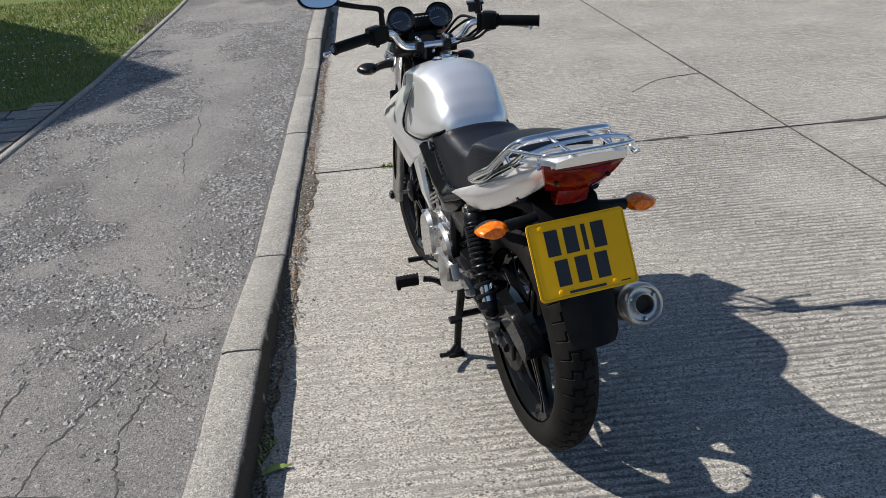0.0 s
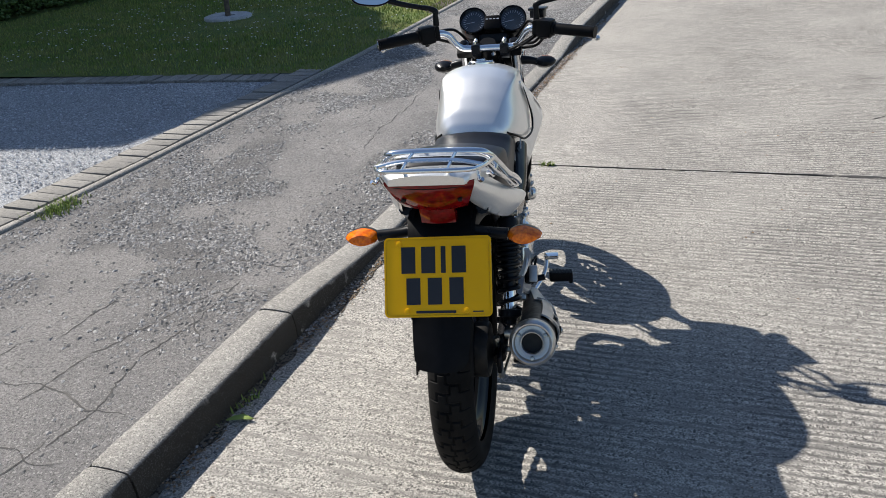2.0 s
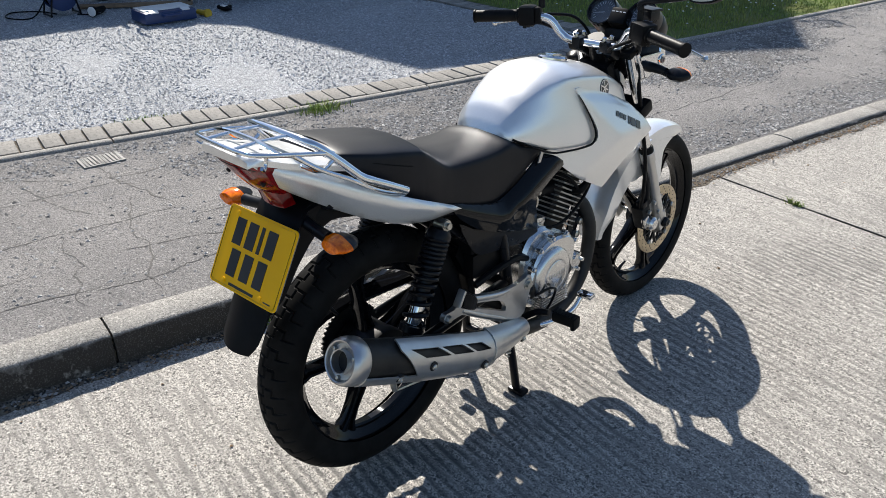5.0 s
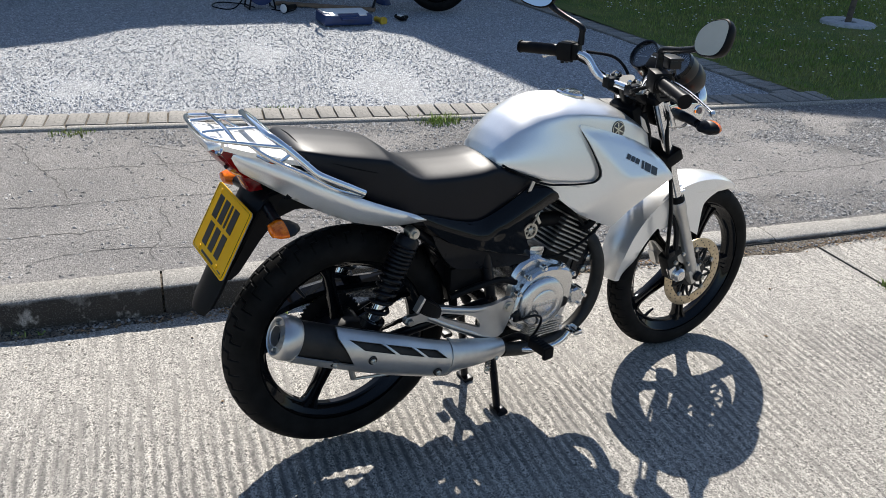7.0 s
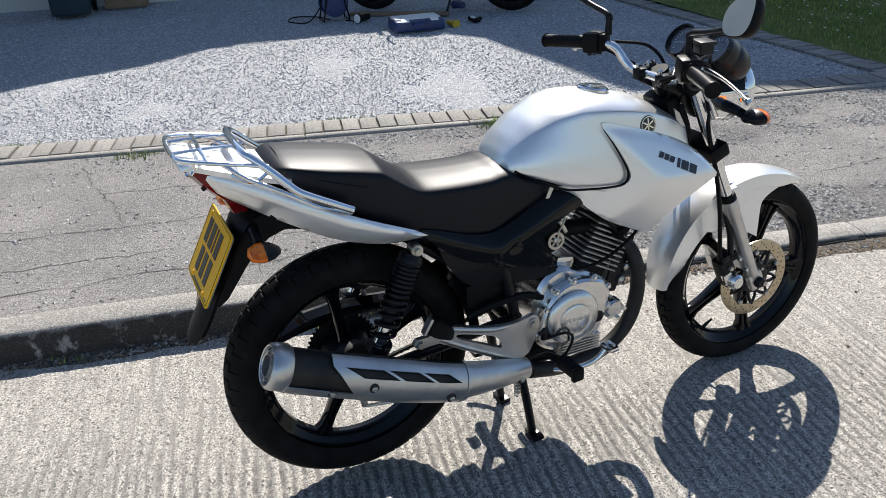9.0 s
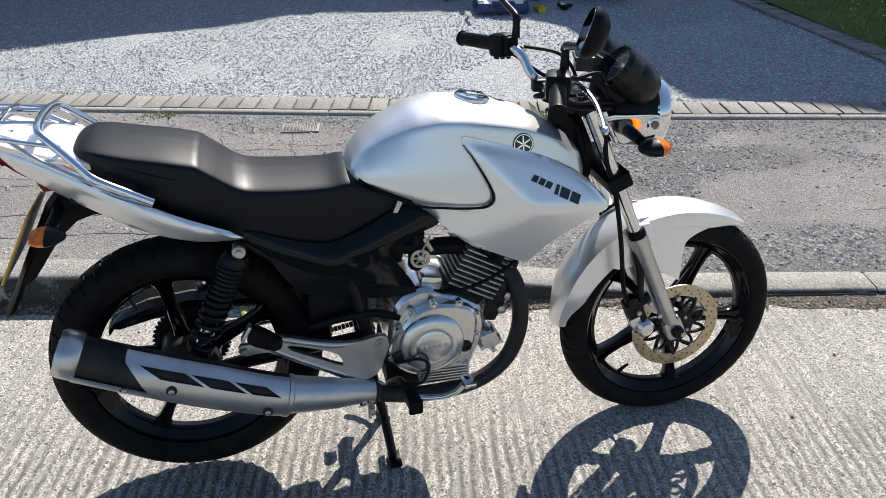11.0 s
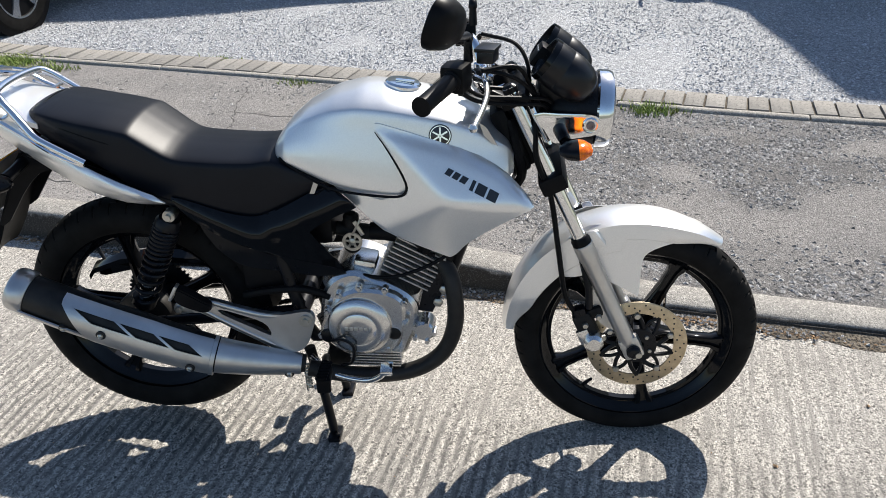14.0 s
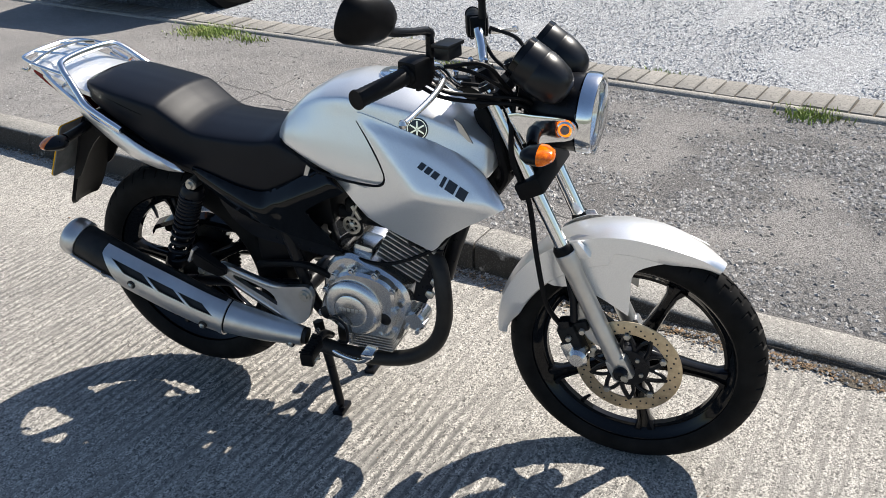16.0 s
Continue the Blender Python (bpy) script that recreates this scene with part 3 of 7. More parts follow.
for line in (((-1.26, 0.5), (-1.26, 0.82), (-1.26, 1.16), (-1.28, 1.47), (-1.3, 1.9)), ((-2.17, 0.79), (-1.83, 0.89), (-1.55, 1.01), (-1.3, 1.08)), ((-1.93, 1.42), (-1.57, 1.51), (-1.41, 1.6)), ((-1.18, 1.94), (-1.17, 2.27)),
             ((-1.01, 1.6), (-0.98, 1.89), (-0.9, 2.11), (-0.79, 2.44)), ((-0.75, 1.45), (-0.73, 1.63), (-0.79, 1.9), (-0.74, 2.18), (-0.79, 2.5)), ((-2.3, 1.11), (-2.17, 1.34), (-1.99, 1.41), (-1.83, 1.62)), ((-1.72, 0.9), (-1.69, 1.4), (-1.72, 1.8))):
    for (ax, ay), (bx, by) in zip(line, line[1:]):
        crack(ax, ay, bx, by, 0.0042, 0.018, 18)
part("cracks", bm, M_JOINT, pavement, "dark cracks in the asphalt", recalc=False)
pavement.children[0]["kind"] = "stuff"

# concrete edging strip at the back of the pavement and the brick course behind it
edging = tagged(new("edging"), "narrow concrete edging strip behind the pavement", "edging", kind="structure")
for i in range(20):
    a, b = -5.4 + 0.915 * i, -5.4 + 0.915 * (i + 1)
    bm = nb()
    loft(bm, [[V(edge_x(y) + 0.0, y, -0.05), V(edge_x(y) + 0.0, y, 0.076 - e), V(edge_x(y) - 0.008, y, 0.084 - e), V(edge_x(y) - 0.042, y, 0.085 - e), V(edge_x(y) - 0.05, y, 0.078 - e), V(edge_x(y) - 0.05, y, -0.05)]
              for y, e in ((a + 0.004, 0.003), (a + 0.015, 0), ((a + b) / 2, 0), (b - 0.015, 0), (b - 0.004, 0.003))])
    part("edging_stone", bm, M_KERB, edging, sharp=50)

brick_course = tagged(new("brick_course"), "course of grey-brown bricks set on edge round the gravel", "brick edging", kind="structure")
bm = nb()
box(bm, at(0, 0, 0), 0.208, 0.094, 0.06, 0.006)
brick_ob = part("brick", bm, M_BRICK, brick_course, sharp=50)
brick_me = brick_ob.data
random.seed(5)
first = True
for i in range(112):
    y = -4.2 + 0.103 * i
    if y > 5.98:
        break
    ob = brick_ob if first else new("brick", brick_me)
    first = False
    ob.parent = brick_course
    slope = math.degrees(math.atan((edge_x(y + 0.1) - edge_x(y - 0.1)) / 0.2))
    ob.matrix_basis = at(edge_x(y) - 0.07 - 0.106, y, 0.052 + random.uniform(-0.004, 0.004), random.uniform(-1.2, 1.2), random.uniform(-1, 1), -slope + random.uniform(-1, 1))
for i in range(46):
    x = -2.46 - 0.103 * i
    ob = new("brick", brick_me)
    ob.parent = brick_course
    ob.matrix_basis = at(x, 5.74 + 0.125 * (x + 2.5) * 1.0, 0.042 + random.uniform(-0.004, 0.004), random.uniform(-1, 1), random.uniform(-1, 1), 97 + random.uniform(-1, 1))
bm = nb()
loft(bm, [[V(edge_x(y) - 0.03, y, -0.05), V(edge_x(y) - 0.03, y, 0.07), V(edge_x(y) - 0.29, y, 0.068), V(edge_x(y) - 0.29, y, -0.05)] for y in span(-5, 12, 0.25)])
part("soil_bed", bm, M_SOIL, brick_course)


def border_y(x):
    return 5.72 + 0.125 * (x + 2.5)


# gravel drive and lawn
gravel = sheet("gravel_drive", span(0, 1, 0.03), span(-6, 5.75, 0.12), lambda x, y: 0.052 + 0.012 * noise.noise(V(x * 1.5, y * 1.5, 0)) + 0.006 * noise.noise(V(x * 9, y * 9, 4)), M_GRAVEL,
               xf=lambda u, y: edge_x(y) - 0.285 - 9.5 * u)
tagged(gravel, "pale grey gravel drive, half in the shade of a house", "gravel", kind="structure")
for v in gravel.data.vertices:
    v.co.y = min(v.co.y, border_y(v.co.x) - 0.1)
lawn = sheet("lawn", span(0, 1, 0.03), span(0, 1, 0.03), lambda x, y: 0.075 + 0.02 * noise.noise(V(x * 0.8, y * 0.8, 0)), M_LAWN,
             xf=lambda u, y: u)
for v in lawn.data.vertices:
    u, w = v.co.x, v.co.y
    y = 5.72 + 8.0 * w
    x = edge_x(y) - 0.055 - 9.7 * u
    yy = border_y(x) + 0.1 + 8.0 * w
    v.co = V(edge_x(yy) - 0.055 - 9.7 * u, yy, 0.07 + 0.02 * noise.noise(V(x * 0.8, yy * 0.8, 0)))
tagged(lawn, "mown green lawn with daisies beside the drive", "lawn", kind="structure")


# ---- the motorcycle ----
bike = tagged(new("motorcycle"), "silver and black motorcycle parked on its centre stand by the kerb", "motorcycle")
bike.matrix_world = Matrix.Translation((0.3674, 1.8435, 0.0)) @ pose(0, 0, 0, 0, 0, 10.96) @ pose(0, 0, 0, 0, -1.0, 0)
RA, FA = V(-0.003, 0.008, 0.336), V(0.008, 1.242, 0.295)


def both(f):
    for s in (1, -1):
        f(s)


def tyre(bm, c, r, w, pitches):
    """A tyre with a block tread cut into its crown."""
    per, m = 16, 60
    seg = pitches * per
    rc = r - w * 0.47
    rings = []
    for i in range(seg):
        th = 2 * math.pi * i / seg
        row = []
        for j in range(m + 1):
            an = radians(-128 + 256 * j / m)
            deg = abs(math.degrees(an))
            x, rr = w / 2 * math.sin(an), rc + (r - rc) * math.cos(an)
            ph = i / per + (0.5 if an < 0 else 0.0)
            fr = ph % 1.0
            mid = 5 if (2 * i / per) % 2 < 1 else -5
            g = 0.0
            if abs(math.degrees(an) - mid) < 2.4 or (deg < 7 and (2 * i / per) % 1 < 0.12):
                g = 1.0
            if (fr < 0.07 and 5 < deg < 31) or (abs(deg - 30) < 2.4 and fr < 0.5) or (0.43 < fr < 0.50 and 30 < deg < 60):
                g = 1.0
            d = (0.0042 if deg < 40 else 0.0026) * g
            k = 1 - d / max(1e-6, math.hypot(x, rr - rc))
            x, rr = x * k, rc + (rr - rc) * k
            row.append(bm.verts.new(c + V(x, rr * math.cos(th), rr * math.sin(th))))
        rings.append(row)
    for i in range(seg):
        a, b = rings[i], rings[(i + 1) % seg]
        for j in range(m):
            bm.faces.new((a[j], b[j], b[j + 1], a[j + 1]))
    return bm


def cast_wheel(name, c, w, phase, hub_r, hub_w):
    bm = nb()
    m = Matrix.Translation(c) @ XAX
    h = w / 2
    lathe(bm, [(-h, 0.242), (-h, 0.233), (-h + 0.008, 0.226), (-h + 0.012, 0.218), (-h + 0.02, 0.212), (-0.008, 0.205), (0.008, 0.205), (h - 0.02, 0.212), (h - 0.012, 0.218), (h - 0.008, 0.226), (h, 0.233), (h, 0.242), (h - 0.01, 0.235), (-h + 0.01, 0.235)], m, 96, closed=True)
    wheel = part(name, bm, M_BLACKG, bike, "gloss black five-spoke cast wheel")
    bm = nb()
    for i in range(5):
        a = radians(phase + 72 * i)
        e, t = V(0, math.cos(a), math.sin(a)), V(0, -math.sin(a), math.cos(a))
        rings = []
        for s, hw, ht in ((0.035, 0.026, 0.024), (0.08, 0.017, 0.020), (0.15, 0.013, 0.016), (0.19, 0.015, 0.016), (0.214, 0.026, 0.020)):
            o = c + e * s
            X = V(1, 0, 0)
            rings.append([o + t * hw * p + X * ht * q for p, q in ((-1, -0.7), (-0.8, -1), (-0.35, -1), (-0.3, -0.55), (0.3, -0.55), (0.35, -1), (0.8, -1), (1, -0.7), (1, 0.7), (0.8, 1), (0.35, 1), (0.3, 0.55), (-0.3, 0.55), (-0.35, 1), (-0.8, 1), (-1, 0.7))])
        part("spoke", loft(nb(), rings), M_BLACKG, wheel)
    lathe(bm, [(-hub_w, 0.0), (-hub_w, hub_r * 0.6), (-hub_w * 0.8, hub_r), (hub_w * 0.8, hub_r), (hub_w, hub_r * 0.6), (hub_w, 0.0)], m, 40)
    part("hub", bm, M_BLACKS, wheel)
    return wheel


def valve(bm, c, ang):
    a = radians(ang)
    e = V(0, math.cos(a), math.sin(a))
    return tube(bm, [c + e * 0.207, c + e * 0.19 + V(0.004, 0, 0), c + e * 0.172 + V(0.012, 0, 0)], [0.006, 0.005, 0.0035], 8, 3)


# front wheel
front_wheel = cast_wheel("front_wheel", FA, 0.058, 65, 0.042, 0.045)
part("tyre", tyre(nb(), FA, 0.297, 0.080, 46), M_RUBBER, front_wheel, "black road tyre with a block tread", sharp=30)
part("valve", valve(nb(), FA, 236), M_BLACKS, front_wheel)
bm = nb()
DX = 0.068
md = Matrix.Translation((DX, FA.y, FA.z)) @ XAX
lathe(bm, [(-0.002, 0.120), (-0.0015, 0.121), (0.0015, 0.121), (0.002, 0.120), (0.002, 0.089), (-0.002, 0.089)], md, 72, closed=True)
disc = part("brake_disc", bm, M_STEEL, front_wheel, "drilled steel brake disc browned on its rim")
bm = nb()
for i in range(54):
    a = 2 * math.pi * i / 54
    rr = 0.097 + 0.008 * (i % 3)
    lathe(bm, [(-0.0026, 0.0), (-0.0026, 0.0024), (0.0026, 0.0024), (0.0026, 0.0)], md @ Matrix.Translation((rr * math.cos(a), rr * math.sin(a), 0)), 8)
part("drilled_holes", bm, M_INK, disc, sharp=30)
bm = nb()
for i in range(10):
    a, b = 2 * math.pi * i / 10, 2 * math.pi * (i + 0.62) / 10
    P = lambda r, t: V(DX - 0.001, FA.y + r * math.cos(t), FA.z + r * math.sin(t))
    part("carrier_arm", tube(nb(), [P(0.045, a), P(0.066, (a + b) / 2), P(0.092, b)], 0.0055, 6, 4), M_BLACKS, disc)
    part("carrier_arm", tube(nb(), [P(0.092, b), P(0.07, b + 0.15), P(0.045, b + 0.25)], 0.0045, 6, 4), M_BLACKS, disc)
lathe(bm, [(-0.012, 0.048), (0.006, 0.048), (0.008, 0.04), (0.008, 0.018), (-0.012, 0.018)], md, 40, closed=True)
part("disc_carrier", bm, M_BLACKS, disc, "black disc carrier")
bm = nb()
for i in range(5):
    a = 2 * math.pi * (i + 0.3) / 5
    bolt(bm, (DX + 0.003, FA.y + 0.084 * math.cos(a), FA.z + 0.084 * math.sin(a)), (1, 0, 0), 0.0085, 0.007)
    a += 0.5
    bolt(bm, (DX + 0.006, FA.y + 0.034 * math.cos(a), FA.z + 0.034 * math.sin(a)), (1, 0, 0), 0.006, 0.006)
pieces("disc_bolt", bm, M_BRASS, disc)

# fork: the stanchions lean back
FT, FB = V(0, 0.925, 0.945), V(0, 1.227, 0.297)
fdir = (FB - FT).normalized()
fork_l = (FB - FT).length


def fork(s):
    X = V(0.083 * s, 0, 0)
    st = part("fork_stanchion", lathe(nb(), [(0, 0), (0, 0.0155), (0.42, 0.0155), (0.42, 0)], axis_frame(FT + X, fdir), 24), M_CHROME, bike, "chrome fork tube")
    part("fork_cap", lathe(nb(), [(-0.006, 0), (-0.005, 0.010), (0.002, 0.0165), (0.012, 0.0165), (0.012, 0)], axis_frame(FT + X, fdir), 20), M_BLACKS, st, "black fork cap")
    bm = nb()
    lathe(bm, [(0.40, 0.0), (0.40, 0.0195), (0.405, 0.0235), (0.44, 0.0235), (0.452, 0.021), (0.60, 0.0205), (fork_l - 0.03, 0.0205), (fork_l + 0.012, 0.018), (fork_l + 0.02, 0.012), (fork_l + 0.02, 0)], axis_frame(FT + X, fdir), 28)
    box(bm, Matrix.Translation(FB + X + V(0, 0.0, 0.004)) @ at(0, 0, 0, 25), 0.034, 0.05, 0.06, 0.01)
    leg = part("fork_slider", bm, M_SATIN, bike, "silver painted fork leg")
    part("dust_seal", lathe(nb(), [(0.385, 0.0), (0.385, 0.019), (0.392, 0.0225), (0.404, 0.0225), (0.404, 0)], axis_frame(FT + X, fdir), 24), M_PLAST, leg)
    bm = nb()
    lathe(bm, [(0, 0.0), (0, 0.017), (0.012, 0.017), (0.018, 0.012), (0.018, 0.0)], axis_frame(V(0.097 * s, FB.y + 0.004, FB.z), (s, 0, 0)), 20)
    part("axle_cap", bm, M_BLACKS, leg)


both(fork)
bm = nb()
lathe(bm, [(-0.11, 0), (-0.11, 0.0075), (0.11, 0.0075), (0.11, 0)], Matrix.Translation(FA) @ XAX, 16)
part("front_axle", bm, M_BRASS, bike)
bm = nb()
for d, w, hgt in ((0.03, 0.215, 0.024), (0.235, 0.225, 0.040)):
    p = FT + fdir * d
    box(bm, Matrix.Translation(p) @ at(0, 0.0, 0, math.degrees(math.atan2(fdir.y, -fdir.z))), w, 0.06, hgt, 0.009)
lathe(bm, [(0.0, 0.026), (0.22, 0.026)], axis_frame(FT + V(0, -0.035, 0.005), fdir), 20)
pieces("fork_yoke", bm, M_PLAST, bike, "black fork yokes and steering head")
bm = nb()
tube(bm, [V(0.075, 0.985, 0.93), V(0.1, 0.985, 0.80), V(0.098, 1.02, 0.70), V(0.112, 1.04, 0.58), V(0.108, 1.06, 0.46), V(0.09, 1.085, 0.40), V(0.085, 1.105, 0.37)], 0.0062, 8)
part("brake_hose", bm, M_PLAST, bike, "black rubber brake hose")
bm = nb()
tube(bm, [V(-0.07, 0.98, 0.9), V(-0.10, 1.0, 0.75), V(-0.105, 1.06, 0.6), V(-0.105, 1.12, 0.48), V(-0.09, 1.19, 0.36), V(-0.06, 1.235, 0.31)], 0.005, 8)
part("speedometer_cable", bm, M_PLAST, bike)
# caliper
bm = nb()
box(bm, at(0.078, 1.118, 0.352, 24), 0.048, 0.046, 0.094, 0.012)
box(bm, at(0.074, 1.128, 0.392, 24), 0.034, 0.05, 0.026, 0.006)
cal = part("brake_caliper", bm, M_ENGBLK, bike, "dark cast front brake caliper")
bm = nb()
lathe(bm, [(-0.01, 0.0), (-0.01, 0.024), (0.018, 0.0235), (0.026, 0.016), (0.026, 0)], axis_frame((0.096, 1.134, 0.325), (1, 0, 0)), 24)
box(bm, at(0.098, 1.112, 0.336, 24), 0.016, 0.030, 0.040, 0.006)
part("piston_housing", bm, M_ALLOY, cal, "bright alloy piston housing")
part("caliper_bracket", shell(nb(), [(1.128, 0.455), (1.150, 0.430), (1.185, 0.370), (1.205, 0.335), (1.165, 0.350), (1.140, 0.375), (1.122, 0.42)], lambda y, z: 0.079, 0.006, 0.012, 2), M_SATIN, cal, "silver caliper bracket")
bm = nb()
for p in ((0.102, 1.142, 0.395), (0.104, 1.112, 0.372), (0.104, 1.17, 0.356)):
    bolt(bm, p, (1, 0, 0), 0.0075, 0.009)
pieces("caliper_bolt", bm, M_BRASS, cal)
bm = nb()
box(bm, at(0.085, 1.10, 0.395, 15), 0.03, 0.028, 0.03, 0.006)
tube(bm, [V(0.09, 1.12, 0.41), V(0.085, 1.115, 0.47), V(0.075, 1.10, 0.53)], 0.009, 8)
part("hose_bracket", bm, M_BLACKS, cal)

# front mudguard: an arch over the tyre, with side skirts at the fork
bm = nb()
rings = []
for i in range(37):
    t = i / 36
    a = radians(176 - 121 * t)
    rr = float(np.interp(176 - 121 * t, [55, 65, 75, 87, 98, 115, 135, 155, 176], [0.3225, 0.3255, 0.327, 0.331, 0.3355, 0.341, 0.342, 0.337, 0.328]))
    hw = 0.052 + 0.006 * math.sin(math.pi * t)
    hw *= 0.72 + 0.28 * smooth01(t, 0, 0.16)
    if t > 0.74:
        hw *= 1 - 0.60 * ((t - 0.74) / 0.26) ** 2
    ring = []
    dep = 0.036 + 0.03 * math.sin(math.pi * t) * (t < 0.62)
    dep *= (0.45 + 0.55 * smooth01(t, 0, 0.14)) * (1 - 0.75 * smooth01(t, 0.80, 1))
    for sgn, inner in ((1, 0), (1, 1)):
        pts = []
        for k in range(13):
            u = -1 + 2 * k / 12
            x = hw * math.copysign(min(1, abs(u) * 1.45), u) if abs(u) < 0.69 else hw * math.copysign(1, u)
            drop = 0.010 * (min(1, abs(u) / 0.69)) ** 2 + (dep * (abs(u) - 0.69) / 0.31 if abs(u) > 0.69 else 0)
            r2 = rr - drop - (0.003 if inner else 0)
            xx = x * (1 - (0.003 / hw if inner else 0))
            pts.append(FA + V(xx, r2 * math.cos(a), r2 * math.sin(a)))
        ring += pts if not inner else pts[::-1]
    rings.append(ring)
loft(bm, rings)
guard = part("front_mudguard", bm, M_SILVER, bike, "silver front mudguard", sharp=45)


def skirt(s):
    out = [(1.050, 0.482), (1.050, 0.52), (1.057, 0.572), (1.115, 0.610), (1.179, 0.611), (1.229, 0.611), (1.290, 0.604), (1.345, 0.592), (1.385, 0.577), (1.372, 0.568), (1.318, 0.570), (1.279, 0.560), (1.250, 0.545), (1.239, 0.527), (1.237, 0.493),
           (1.236, 0.436), (1.230, 0.432), (1.185, 0.459), (1.124, 0.485), (1.086, 0.479)]

    def xf(y, z):
        w = float(np.interp(y, [1.05, 1.14, 1.25, 1.30, 1.345, 1.39], [0.0600, 0.0635, 0.0625, 0.0585, 0.0500, 0.0360]))
        crest = float(np.interp(y, [1.05, 1.13, 1.25, 1.39], [0.575, 0.592, 0.588, 0.575]))
        return s * (w - 0.55 * max(0.0, z - crest) + 0.0175 * max(0, 0.56 - z))
    part("mudguard_skirt", shell(nb(), out, xf, 0.003, 0.013, 2), M_SILVER, guard, sharp=45)


both(skirt)
bm = nb()
for s in (1, -1):
    box(bm, Matrix.Translation((0.074 * s, 1.118, 0.588)) @ at(0, 0, 0, 12, 18 * s), 0.024, 0.060, 0.044, 0.004, 0.35)
pieces("mudguard_bracket", bm, M_SILVER, guard)

# headlamp with chrome ring and bracket
HC = V(0, 1.058, 0.872)
hax = axis_frame(HC, (0, 1, -0.06))
bm = lathe(nb(), [(-0.075, 0.0), (-0.065, 0.04), (-0.04, 0.068), (0.0, 0.079), (0.052, 0.082)], hax, 48)
lamp = part("headlamp", bm, M_BLACKS, bike, "round headlamp in a black shell")
part("chrome_ring", lathe(nb(), [(0.052, 0.083), (0.056, 0.0865), (0.078, 0.0865), (0.086, 0.083), (0.086, 0.0765), (0.056, 0.077)], hax, 56, closed=True), M_CHROME, lamp, "wide chrome rim")
part("reflector", lathe(nb(), [(0.022, 0.0), (0.027, 0.03), (0.042, 0.052), (0.070, 0.0755), (0.068, 0.0765), (0.037, 0.054), (0.020, 0.03), (0.018, 0)], hax, 40), M_REFL, lamp)
part("lens", lathe(nb(), [(0.083, 0.0762), (0.092, 0.063), (0.097, 0.038), (0.099, 0.0), (0.096, 0.0), (0.094, 0.038), (0.089, 0.061), (0.080, 0.0745)], hax, 40, closed=True), M_GLASS, lamp, "clear domed glass")
bm = nb()
box(bm, at(0, 1.130, 0.786, 10), 0.045, 0.02, 0.012, 0.004)
part("lamp_tab", bm, M_CHROME, lamp)


def ear(s):
    out = [(0.978, 0.891), (1.030, 0.8915), (1.095, 0.889), (1.112, 0.882), (1.1205, 0.866), (1.116, 0.851), (1.100, 0.842), (1.061, 0.836), (1.046, 0.831), (1.034, 0.826), (1.017, 0.829), (1.001, 0.856)]
    e = part("headlamp_bracket", shell(nb(), out, lambda y, z: s * (0.0985 + 0.0022 * math.exp(-((z - 0.885) / 0.004) ** 2) - 0.03 * max(0.0, 0.845 - z)), 0.005, 0.009, 2), M_CHROME, bike, "chromed headlamp bracket", sharp=60)
    part("bracket_bolt", lathe(nb(), [(0, 0), (0, 0.0175), (0.0025, 0.0175), (0.004, 0.0145), (0.0035, 0.0125), (0.0035, 0)], axis_frame((0.0985 * s, 1.097, 0.866), (s, 0, 0)), 28), M_CHROME, e, "round chrome bracket bolt")
    part("bolt_centre", lathe(nb(), [(0.003, 0.0095), (0.0065, 0.0085), (0.0065, 0.005), (0.0045, 0.004), (0.0045, 0.0)], axis_frame((0.0985 * s, 1.097, 0.866), (s, 0, 0)), 20), M_DRAIN, e)
    bm = nb()
    tube(bm, [V(0.088 * s, 0.974, 0.90), V(0.092 * s, 0.990, 0.865), V(0.092 * s, 1.008, 0.828)], 0.008, 10, 4, flat=0.6)
    part("bracket_clamp", bm, M_CHROME, e)
    # indicator
    bm = nb()
    tube(bm, [V(0.096 * s, 1.034, 0.856), V(0.125 * s, 1.038, 0.853), V(0.148 * s, 1.045, 0.846), V(0.165 * s, 1.053, 0.840)], [0.0155, 0.0135, 0.012, 0.012], 12, 4)
    lathe(bm, [(-0.032, 0.0), (-0.030, 0.010), (-0.015, 0.021), (0.008, 0.025), (0.008, 0)], axis_frame((0.178 * s, 1.06, 0.84), (0, 1, 0.05)), 24)
    for v in bm.verts:
        if abs(v.co.x) > 0.152:
            v.co = V(s * (0.176 + (abs(v.co.x) - 0.178) * 1.5), v.co.y, 0.84 + (v.co.z - 0.84) * 0.8)
    ind = part("front_indicator", bm, M_BLACKS, bike, "black indicator with an amber lens")
    bm = lathe(nb(), [(0.008, 0), (0.008, 0.0245), (0.02, 0.0225), (0.034, 0.013), (0.038, 0)], axis_frame((0.178 * s, 1.06, 0.84), (0, 1, 0.05)), 24)
    for v in bm.verts:
        v.co = V(s * (0.176 + (abs(v.co.x) - 0.178) * 1.5), v.co.y, 0.84 + (v.co.z - 0.84) * 0.8)
    part("lens", bm, M_AMBER, ind, "amber lens")


both(ear)

# instruments
gd = V(0, -0.80, 0.60).normalized()


